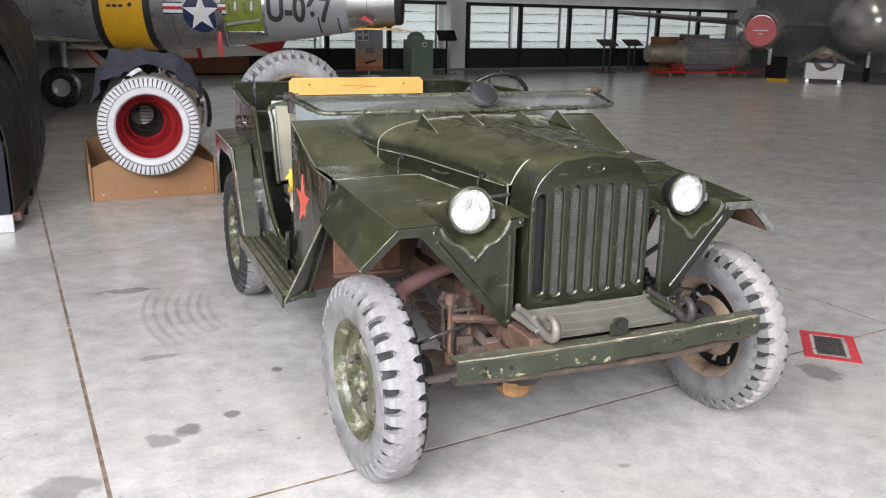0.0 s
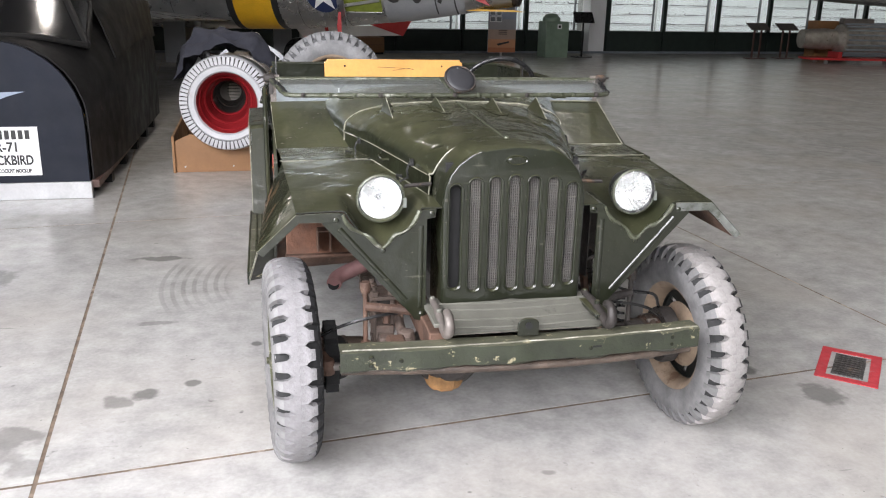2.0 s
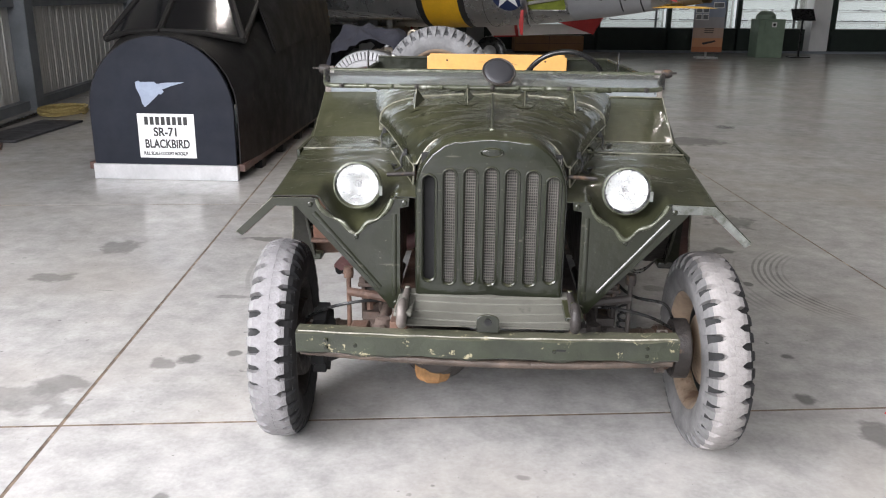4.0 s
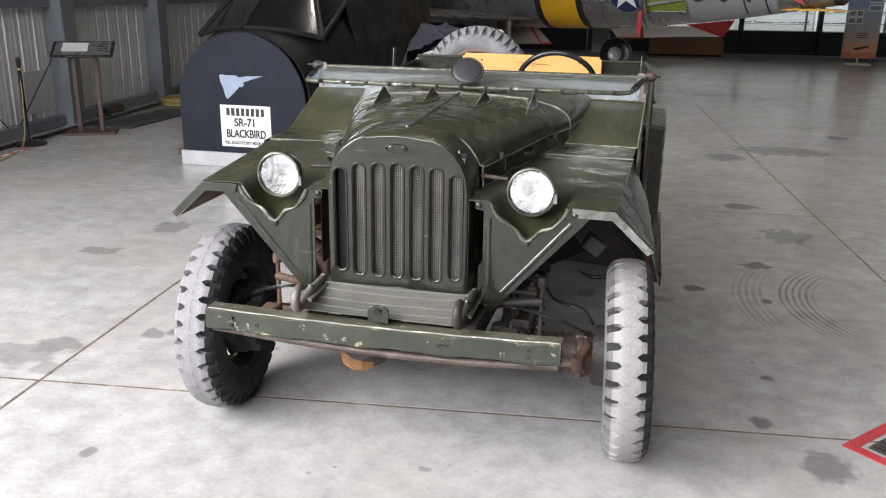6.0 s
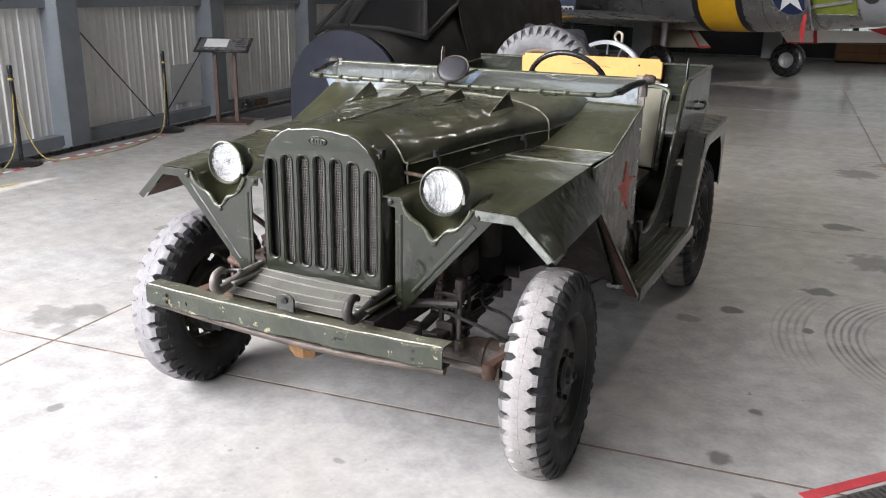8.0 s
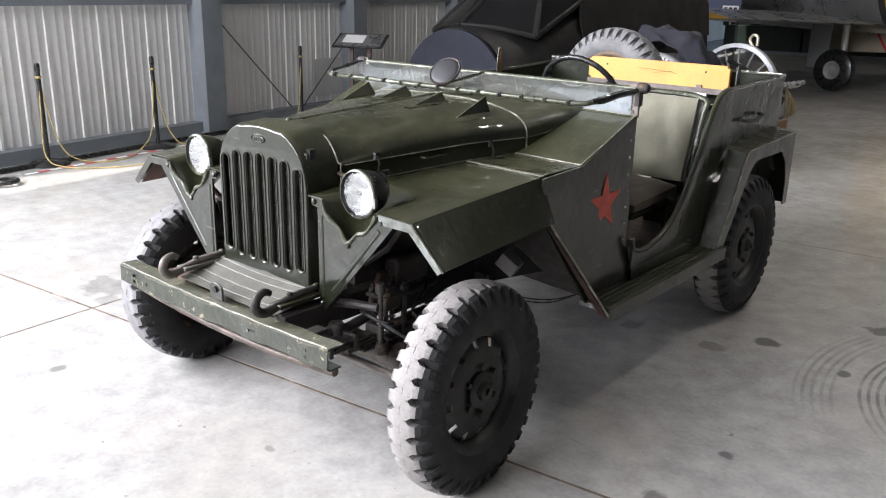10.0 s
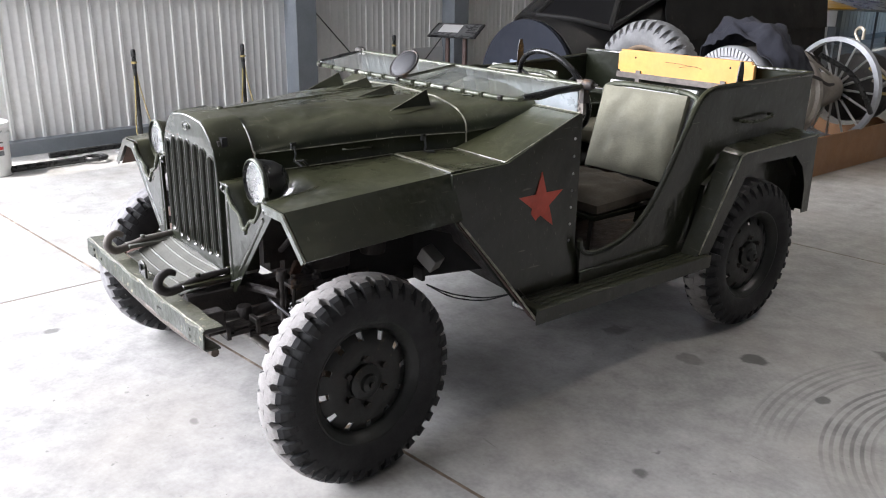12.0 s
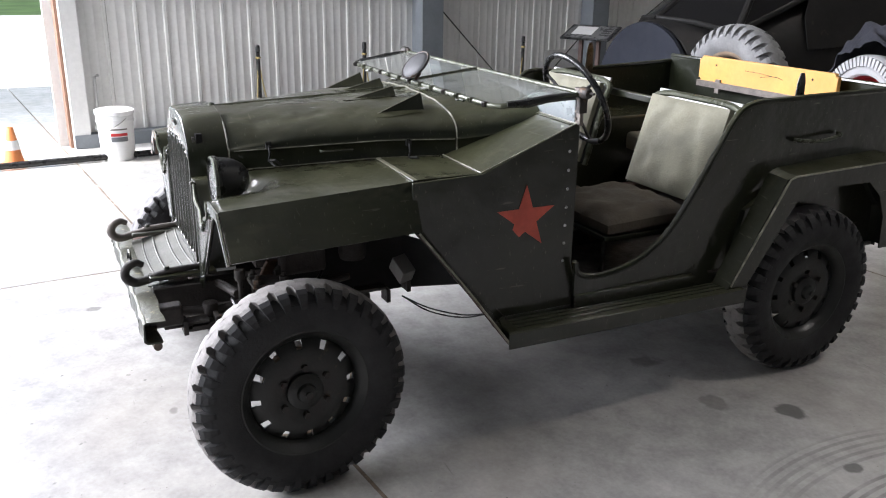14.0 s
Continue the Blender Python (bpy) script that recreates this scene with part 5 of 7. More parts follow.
bmesh.ops.bevel(en, geom=en.edges[:], offset=0.04, segments=2, affect="EDGES")
part("engine_block", en, M_grime, jeep, "grimy engine block")
part("exhaust_pipe", tube(smooth_line([(-0.22, 0.33, 0.66), (-0.34, 0.33, 0.625), (-0.43, 0.33, 0.595), (-0.50, 0.32, 0.570), (-0.535, 0.30, 0.558), (-0.550, 0.27, 0.545)], 6), 0.028, 14), mat("red_oxide_pipe", (0.20, 0.105, 0.10), 0.6, 0, 0.25), jeep, "faded red pipe")
part("pipe_mouth", lathe([(0.022, 0.0), (0.0, -0.012)], pose(-0.551, 0.268, 0.544, 62, 0, -27), 14), M_dark, jeep)
part("steering_box", box((-0.34, 0.12, 0.56), (0.07, 0.12, 0.14)), M_rust, jeep, bevel=0.015)
for k in range(5):
    part("spring_bolt", cyl((-0.40, -0.02 + 0.05 * k, 0.50), (-0.40, -0.02 + 0.05 * k, 0.545), 0.012, 6), M_rust, jeep)
part("inner_wing", sheet([[(-0.31, 0.0, 0.90), (-0.31, 0.56, 0.93)], [(-0.31, 0.0, 0.62), (-0.31, 0.66, 0.60)]]), M_rust, jeep, "rusty inner wing", thick=0.004)
part("inner_wing", sheet([[(0.31, 0.0, 0.90), (0.31, 0.56, 0.93)], [(0.31, 0.0, 0.62), (0.31, 0.66, 0.60)]]), M_grime, jeep, thick=0.004)
for k in range(2):
    part("loose_wire", tube(smooth_line([(0.55, 0.52, 0.50), (0.60, 0.60, 0.46 - 0.012 * k), (0.66, 0.70, 0.44 - 0.01 * k), (0.72, 0.78, 0.455)], 5), 0.003, 5), M_black, jeep)

# --- running boards
for s in (-1, 1):
    rb = part("running_board", box((0.795 * s, 1.30, 0.425), (0.135, 1.04, 0.030)), M_green_worn if s < 0 else M_green, jeep, "ribbed olive running board", bevel=0.006)
    part("board_edge", box((0.866 * s, 1.30, 0.410), (0.008, 1.05, 0.058)), M_green, rb, bevel=0.003)
    for k in range(4):
        part("board_rib", box(((0.755 + 0.026 * k) * s, 1.31, 0.442), (0.010, 0.98, 0.008)), M_green, rb, bevel=0.003)

# --- tub: body sides with curved entry, floor, rear
door = smooth_line([(1.085, 0.62, 0), (1.10, 0.575, 0), (1.16, 0.553, 0), (1.26, 0.560, 0), (1.38, 0.598, 0), (1.50, 0.690, 0), (1.60, 0.835, 0), (1.69, 0.985, 0), (1.745, 1.075, 0), (1.79, 1.118, 0), (1.86, 1.136, 0), (1.95, 1.138, 0)], 4)
def tuck(y):
    """How far the body sides close in towards the tail."""
    return 0.050 * min(1.0, max(0.0, (y - 1.80) / 0.86)) ** 1.2


for s in (-1, 1):
    sag = lambda y: 0.0 if s > 0 else 0.060 * min(1.0, max(0.0, (y - 1.5) / 0.4)) * (1 - 0.5 * max(0.0, y - 2.1) / 0.62)
    top_line = [(p.x, p.y - sag(p.x)) for p in door] + [(y, z - sag(y)) for y, z in ((2.14, 1.140), (2.42, 1.141), (2.72, 1.142))]
    o = top_line + [(2.70, 0.50), (2.40, 0.485), (2.10, 0.465), (1.75, 0.445), (1.085, 0.445)]
    bs = part("body_side", prism(o, lambda u, v, d: ((d - tuck(u)) * s, u, v), 0.764, 0.776), M_green, jeep, "olive body side with a curved entry cut")
    part("rolled_edge", tube([((0.770 - tuck(y)) * s, y, z) for y, z in top_line], 0.012, 8), M_green, bs)
    # grab handle
    part("grab_handle", tube(smooth_line([(0.760 * s, 2.08, 0.980), (0.788 * s, 2.10, 0.978), (0.790 * s, 2.20, 0.972), (0.780 * s, 2.31, 0.985), (0.748 * s, 2.33, 0.987)], 5), 0.008, 8), M_scuffed if s > 0 else M_green, bs)
    # rear fender: sloped front leg, top, outer skirt behind
    rf = part("rear_fender", sheet([[(0.776 * s, 1.735, 0.440), (0.852 * s, 1.745, 0.440)], [(0.764 * s, 1.968, 0.858), (0.848 * s, 1.980, 0.846)],
                                    [(0.760 * s, 2.005, 0.872), (0.856 * s, 2.010, 0.858)], [(0.735 * s, 2.30, 0.882), (0.862 * s, 2.30, 0.868)],
                                    [(0.715 * s, 2.60, 0.892), (0.862 * s, 2.60, 0.878)]]), M_green, jeep, "boxy rear fender", thick=0.004, sharp=12)
    sk = prism([(1.755, 0.44), (1.985, 0.846), (2.015, 0.857), (2.60, 0.876), (2.625, 0.50), (2.57, 0.50), (2.555, 0.64), (2.51, 0.735), (2.43, 0.80), (2.10, 0.800), (2.04, 0.765), (1.835, 0.44)], lambda u, v, d: (d * s + (0.02 * s) * (v - 0.44), u, v), 0.846, 0.851)
    part("fender_face", sk, M_green, rf)
    part("fender_crease", tube([(0.852 * s, 1.755, 0.45), (0.857 * s, 1.985, 0.850), (0.860 * s, 2.015, 0.861), (0.862 * s, 2.60, 0.880)], 0.004, 6), M_worn_seam, rf)
    part("inner_arch", sheet([[(0.775 * s, 1.80, 0.45), (0.45 * s, 1.80, 0.45)], [(0.775 * s, 1.86, 0.72), (0.45 * s, 1.86, 0.72)], [(0.775 * s, 2.0, 0.80), (0.45 * s, 2.0, 0.80)], [(0.775 * s, 2.5, 0.80), (0.45 * s, 2.5, 0.80)], [(0.775 * s, 2.65, 0.62), (0.45 * s, 2.65, 0.62)]]), M_green, rf, thick=0.003)
    part("tail_flap", sheet([[(0.715 * s, 2.598, 0.89), (0.858 * s, 2.598, 0.876)], [(0.715 * s, 2.612, 0.72), (0.855 * s, 2.612, 0.70)], [(0.715 * s, 2.625, 0.50), (0.851 * s, 2.625, 0.50)]]), M_green, rf, "olive rear end of the fender", thick=0.004)
    # added black sheet, painting the shade of the hollow tail
    part("tail_lining", sheet([[(0.45 * s, 2.645, 0.80), (0.775 * s, 2.645, 0.80)], [(0.45 * s, 2.645, 0.48), (0.775 * s, 2.645, 0.48)]]), M_dark, rf, "near-black sheet standing in for shade under the tail", thick=0.003)
    part("door_step_lip", box((0.772 * s, 1.36, 0.47), (0.024, 0.55, 0.05)), M_green, bs, bevel=0.004)
part("tub_floor", box((0, 1.85, 0.485), (1.52, 1.60, 0.012)), M_grime, jeep)
part("rear_panel", box((0, 2.712, 0.82), (1.44, 0.012, 0.64)), M_green, jeep)
part("rear_rail_edge", tube([(-0.72, 2.715, 1.142), (0.72, 2.715, 1.142)], 0.011, 8), M_green, jeep)
part("rear_bench", box((0, 2.42, 0.74), (1.0, 0.38, 0.09)), M_canvas, jeep, "rear bench cushion", bevel=0.02)
part("wheel_box", box((0.6, 2.25, 0.68), (0.30, 0.80, 0.38)), M_green, jeep, bevel=0.01)
part("wheel_box", box((-0.6, 2.25, 0.68), (0.30, 0.80, 0.38)), M_green, jeep, bevel=0.01)
part("cross_rail", box((0, 1.93, 1.045), (1.49, 0.03, 0.03)), M_green, jeep, bevel=0.004)

# --- seats
def cushion(w, d, h, puff=0.035, n=22):
    """Stuffed pad centred on the origin, lying flat."""
    b = bmesh.new()
    for sgn in (1, -1):
        rows = []
        for i in range(n + 1):
            r = []
            for j in range(n + 1):
                u, v = 2 * i / n - 1, 2 * j / n - 1
                e = (1 - abs(u) ** 5) * (1 - abs(v) ** 5)
                z = sgn * (h / 2 * (0.45 + 0.55 * e ** 0.5) + puff * 0.4 * e + 0.010 * noise.noise(Vector((u * 2.2, v * 2.2, sgn * 3))) * e + 0.009 * math.sin(11 * u + 4 * v + 5 * noise.noise(Vector((u, v * 2, 7)))) * e * (0.4 + 0.6 * abs(v)) + 0.004 * noise.noise(Vector((u * 7, v * 3, 2))) * e
                           + 0.010 * max(0.0, u + 0.2) * (0.5 - abs(noise.noise(Vector((u * 2.0 + v * 1.4, v * 5.5 - u * 2.5, 11))))) * e)
                r.append((u * w / 2 * (1 - 0.02 * (1 - e)), v * d / 2 * (1 - 0.02 * (1 - e)), z))
            rows.append(r)
        sheet(rows, b)
    edge = [v for v in b.verts if v.is_boundary]
    # close the rim
    bmesh.ops.bridge_loops(b, edges=[e for e in b.edges if e.is_boundary])
    return b


M_bare = mat("bare_seat_metal", (0.42, 0.42, 0.41), 0.4, 0.3, 0.3, 9, 70, 0.1, wear=(0.12, 0.11, 0.09), wear_amount=0.3, wear_scale=12, wear_soft=0.15)
for s in (-1, 1):
    seat = thing("seat", "folding seat with faded khaki canvas cushions", "")
    seat.parent = jeep
    mb = pose(0.42 * s, 1.80, 0.905, 74, 0, 0)
    part("seat_back", cushion(0.47, 0.39, 0.055), M_canvas, seat, "faded khaki canvas backrest", m=mb)
    fr = tube(smooth_line([(-0.245, -0.20, -0.03), (-0.248, 0.10, -0.03), (-0.235, 0.198, -0.03), (0.0, 0.212, -0.03), (0.235, 0.198, -0.03), (0.248, 0.10, -0.03), (0.245, -0.20, -0.03)], 5), 0.014, 8)
    part("back_frame", fr, M_scuffed, seat, "metal seat frame", m=mb)
    part("back_plate", box((0, 0.018, -0.036), (0.485, 0.415, 0.012)), M_bare, seat, "bare metal seat back plate", m=mb, bevel=0.004)
    part("seat_cushion", cushion(0.46, 0.40, 0.075), M_canvas_dark, seat, "brown stained canvas seat pad", m=pose(0.43 * s, 1.50, 0.685, 3, 0, 0))
    part("seat_pan", box((0.43 * s, 1.50, 0.635), (0.44, 0.40, 0.02)), M_green, seat, bevel=0.004)
    for dx in (-0.18, 0.18):
        part("seat_leg", tube([(0.43 * s + dx, 1.33, 0.63), (0.43 * s + dx, 1.32, 0.49)], 0.011, 6), M_grime, seat)
        part("seat_leg", tube([(0.43 * s + dx, 1.68, 0.63), (0.43 * s + dx, 1.70, 0.49)], 0.011, 6), M_grime, seat)

# --- steering wheel and column
sm = pose(0.335, 1.346, 1.112, -64, 0, 0)
sw = part("steering_wheel", tube([sm @ Vector((0.188 * math.cos(radians(a)), 0.188 * math.sin(radians(a)), 0)) for a in range(0, 360, 8)], 0.012, 10, closed=True), M_black, jeep, "black steering wheel")
for a in (90, 210, 330):
    part("spoke", tube([sm @ Vector((0.02 * math.cos(radians(a)), 0.02 * math.sin(radians(a)), -0.02)), sm @ Vector((0.188 * math.cos(radians(a)), 0.188 * math.sin(radians(a)), 0))], 0.006, 6), M_black, sw)
part("column", tube([sm @ Vector((0, 0, 0.01)), sm @ Vector((0, 0, -0.55))], 0.020, 10), M_green, sw)
part("horn_button", lathe([(0.0, 0.02), (0.02, 0.018), (0.03, 0.0)], sm, 16), M_black, sw)
part("gear_lever", tube(smooth_line([(0.05, 1.25, 0.50), (0.06, 1.28, 0.70), (0.08, 1.34, 0.84)], 4), 0.008, 6), M_grime, jeep)
for x, y in ((-0.703, 2.135), (0.703, 2.135)):
    part("hood_bracket", prism([(y - 0.026, 1.06), (y + 0.026, 1.06), (y + 0.022, 1.19), (y + 0.012, 1.226), (y - 0.008, 1.226), (y - 0.018, 1.19)], yz, x - 0.0035, x + 0.0035), M_black, jeep, "small black upright bracket", bevel=0.002)
rag = cushion(0.10, 0.09, 0.05, 0.06, 14)
for v in rag.verts:
    v.co += Vector((0.02, 0.018, 0.03)) * noise.noise(v.co * 30)
tagged(part("cleaning_rag", rag, mat("yellow_cloth", (0.55, 0.40, 0.04), 0.9, 0, 0.25, 18, 90, 0.3), m=pose(-0.70, 1.17, 0.83, 60, 20, 15)), "crumpled bright yellow cleaning rag on a canvas bag", "rag")
sack = cushion(0.09, 0.11, 0.07, 0.05, 18)
for v in sack.verts:
    v.co += Vector((0.02, 0.02, 0.02)) * noise.noise(v.co * 22)
tagged(part("canvas_bag", sack, mat("beige_cloth", (0.30, 0.26, 0.19), 0.9, 0, 0.25, 12, 90, 0.3), m=pose(-0.69, 1.18, 0.755, 70, 0, 10)), "crumpled beige canvas bag stuffed beside the seat", "bag")
# --- yellow backboard on its rail
bb = box((0.03, 2.645, 1.110), (0.868, 0.024, 0.130), m=None)
vert = [e for e in bb.edges if abs((e.verts[0].co - e.verts[1].co).y) > 0.01]
bmesh.ops.bevel(bb, geom=vert, offset=0.016, segments=3, affect="EDGES")
yb = part("backboard", bb, M_yellow_wood, jeep, "varnished yellow wooden backboard", bevel=0.004)
part("board_rail", box((0.03, 2.63, 1.035), (0.86, 0.020, 0.030)), M_hook, yb, "grey metal rail")
for k, (xa, za, xb, zb) in enumerate(((-0.08, 1.128, 0.10, 1.120), (0.10, 1.120, 0.16, 1.112), (0.02, 1.108, 0.13, 1.122))):
    part("crack", tube([(xa, 2.6325, za), ((xa + xb) / 2, 2.6325, (za + zb) / 2 + 0.003), (xb, 2.6325, zb)], 0.0012, 4), M_grime, yb)
for x in (-0.28, 0.33):
    part("board_hole", lathe([(0.006, 0.0), (0.0, 0.001)], pose(x, 2.632, 1.135, 90, 0, 0), 10), M_dark, yb)
for x in (-0.25, 0.30):
    part("board_strap", box((x, 2.628, 1.03), (0.03, 0.012, 0.07)), M_hook, yb)

# --- spare wheel on the tail
sp = thing("spare_wheel", "grey bar-tread spare wheel mounted upright on the tail", "")
sp.parent = jeep
m = pose(-0.345, 2.83, 0.985, 90, 0, 180) @ Matrix.Scale(0.955, 4)
lug_tyre(sp, m, M_spare, M_spare, bed=M_spare_bed_shade)
rim(sp, m, M_rim_in, M_rim_in)

# ---------------------------------------------------------------- materials of the exhibits
M_matt_black = mat("matt_black_paint", (0.0135, 0.0130, 0.0125), 0.55, 0, 0.35, 2.0, 35, 0.06, wear=(0.06, 0.045, 0.04), wear_amount=0.1, wear_scale=5)
M_slate = mat("slate_blue_board", (0.0155, 0.018, 0.026), 0.7, 0, 0.2, 2.5, 40, 0.03)
for dull in (M_slate, M_matt_black):
    dull.node_tree.nodes["Principled BSDF"].inputs["Specular IOR Level"].default_value = 0.22
M_slate_fig = mat("pale_blue_figure", (0.28, 0.33, 0.42), 0.6, 0, 0.12, 8, 50, 0.0)
M_white = mat("white_paint", (0.78, 0.78, 0.77), 0.5, 0, 0.05, 5, 40, 0.02)
M_ink = mat("black_ink", (0.03, 0.03, 0.03), 0.6, 0, 0.1, 20, 60, 0.0)
M_alu = mat("brushed_aluminium", (0.62, 0.62, 0.61), 0.35, 0.75, 0.12, 4, 60, 0.03)
M_skin = mat("aircraft_bare_skin", (0.46, 0.46, 0.45), 0.30, 0.85, 0.18, 1.6, 25, 0.04, rough_vary=0.12)
M_skin_grey = mat("aircraft_grey_paint", (0.33, 0.34, 0.35), 0.4, 0.1, 0.1, 1.5, 30, 0.02)
M_yellow = mat("chrome_yellow_band", (0.72, 0.40, 0.02), 0.4, 0, 0.12, 3, 40, 0.02)
M_band_black = mat("band_black", (0.02, 0.02, 0.02), 0.5, 0, 0.1, 5, 40, 0.0)
M_navy = mat("insignia_blue", (0.018, 0.03, 0.085), 0.45, 0, 0.12, 6, 40, 0.0)
M_red = mat("signal_red", (0.48, 0.03, 0.03), 0.45, 0, 0.15, 4, 40, 0.02)
M_zinc = mat("green_primer", (0.20, 0.24, 0.035), 0.5, 0, 0.25, 9, 50, 0.1)
M_tan = mat("tan_flap_skin", (0.52, 0.47, 0.37), 0.42, 0.55, 0.2, 2, 30, 0.03)
M_plywood = mat("varnished_plywood", (0.27, 0.135, 0.055), 0.5, 0, 0.2, 2.5, 45, 0.05)
M_nozzle_red = mat("nozzle_red", (0.26, 0.014, 0.018), 0.45, 0, 0.2, 5, 50, 0.05)
M_nozzle_white = mat("nozzle_white", (0.46, 0.46, 0.47), 0.5, 0, 0.1, 7, 50, 0.05, wear=(0.35, 0.3, 0.28), wear_amount=0.1, wear_scale=9)
M_cloth = mat("dark_blue_cloth", (0.020, 0.021, 0.030), 0.9, 0, 0.3, 6, 120, 0.3)
M_case = mat("aged_engine_casing", (0.34, 0.31, 0.27), 0.45, 0.5, 0.3, 5, 45, 0.1, wear=(0.12, 0.08, 0.06), wear_amount=0.25, wear_scale=7)
M_brownsteel = mat("brown_stand_paint", (0.085, 0.045, 0.035), 0.5, 0, 0.2, 6, 50, 0.05)
M_case_green = mat("dark_green_panel", (0.018, 0.028, 0.022), 0.55, 0, 0.15, 2, 30, 0.02)
M_sage = mat("sage_green_enamel", (0.20, 0.27, 0.20), 0.45, 0, 0.12, 5, 40, 0.02)
M_orange = mat("cone_orange", (0.70, 0.25, 0.08), 0.6, 0, 0.1, 8, 50, 0.03)
M_rope = mat("yellow_rope", (0.42, 0.33, 0.13), 0.8, 0, 0.2, 30, 120, 0.2)
M_tape = mat("red_floor_tape", (0.48, 0.045, 0.055), 0.55, 0, 0.15, 12, 60, 0.05, wear=(0.4, 0.36, 0.36), wear_amount=0.1, wear_scale=16)
M_checker = mat("dirty_steel_plate", (0.09, 0.085, 0.08), 0.5, 0.4, 0.35, 12, 60, 0.2)


def lit_panel(name, color, strength):
    m = bpy.data.materials.new(name)
    m.use_nodes = True
    b = m.node_tree.nodes["Principled BSDF"]
    b.inputs["Base Color"].default_value = (*color, 1)
    b.inputs["Emission Color"].default_value, b.inputs["Emission Strength"].default_value = (*color, 1), strength
    return m


# ---------------------------------------------------------------- cockpit mock-up with its arched front board
M_base = mat("dull_aluminium_strip", (0.50, 0.50, 0.50), 0.5, 0.4, 0.15, 6, 50, 0.05)
mock = thing("cockpit_mockup", "matt black full scale aircraft cockpit mock-up on a low skid", "mock-up", pose(-2.735, 4.145, 0, 0, 0, 0.5))


def arch_section(w, h, spring, n=14):
    """Upright sides and an elliptic top, from the right foot over to the left foot."""
    return [(w, 0.0), (w, spring * 0.5)] + [(w * math.cos(math.pi * i / n), spring + (h - spring) * math.sin(math.pi * i / n)) for i in range(n + 1)] + [(-w, spring * 0.5), (-w, 0.0)]


secs = [(0.03, 0.63, 1.06, 0.46), (0.16, 0.645, 1.09, 0.50), (0.45, 0.68, 1.17, 0.64), (1.0, 0.70, 1.27, 0.72), (1.7, 0.71, 1.40, 0.76), (2.4, 0.72, 1.52, 0.78), (3.3, 0.72, 1.60, 0.78), (3.95, 0.72, 1.62, 0.78)]
body = part("fuselage_shell", sheet([[(x, y, z + 0.135) for x, z in arch_section(w, h, sp)] for y, w, h, sp in secs]), M_matt_black, mock, "scuffed matt black shell", thick=-0.01)
part("rear_bulkhead", prism([(x, z + 0.135) for x, z in arch_section(0.70, 1.58, 0.76)], xz, 3.90, 3.93), M_matt_black, mock)
front = part("front_board", prism([(x, z + 0.13) for x, z in arch_section(0.605, 1.055, 0.44, 24)], xz, -0.015, 0.03), M_slate, mock, "slate blue arched board with a pale aircraft figure", bevel=0.003)
part("skid_front", box((0, -0.012, 0.065), (1.235, 0.05, 0.13)), M_base, mock, "bare aluminium base strip", bevel=0.004)
for s in (-1, 1):
    part("skid_rail", box((0.64 * s, 1.98, 0.105), (0.06, 3.95, 0.06)), M_brownsteel, mock, bevel=0.004)
    for y in (0.6, 1.4, 2.2, 3.0, 3.7):
        part("skid_foot", box((0.64 * s, y, 0.0375), (0.07, 0.12, 0.075)), M_matt_black, mock)
# pale delta-wing figure
fig = [(-0.20, 0.865), (-0.17, 0.875), (-0.155, 0.865), (-0.04, 0.868), (-0.02, 0.85), (0.05, 0.862), (0.215, 0.868), (0.10, 0.835), (0.02, 0.805), (0.035, 0.79), (0.01, 0.765), (-0.01, 0.772), (-0.03, 0.75), (-0.10, 0.685), (-0.135, 0.66), (-0.155, 0.69), (-0.165, 0.745), (-0.195, 0.815)]
part("aircraft_figure", prism([(x, z - 0.10 + 0.05) for x, z in fig], xz, -0.019, -0.015), M_slate_fig, mock, "pale blue delta aircraft silhouette")
sign = part("name_plate", box((0.030, -0.018, 0.372), (0.480, 0.006, 0.370)), M_white, mock, "white sign with black capital letters")
tm = lambda x, z: pose(0.030 + x, -0.0225, z, 90, 0, 0)
for i in range(8):
    part("letter_bar", box((0.030 - 0.165 + 0.0472 * i, -0.0225, 0.498), (0.032, 0.002, 0.068)), M_ink, sign)
text("sign_line", "SR-71", 0.100, M_ink, tm(-0.005, 0.402), sign, stretch=0.88)
text("sign_line", "BLACKBIRD", 0.100, M_ink, tm(0.0, 0.302), sign, stretch=0.73)
text("sign_line", "FULL SCALE COCKPIT MOCKUP", 0.040, M_ink, tm(-0.02, 0.222), sign, stretch=0.66)
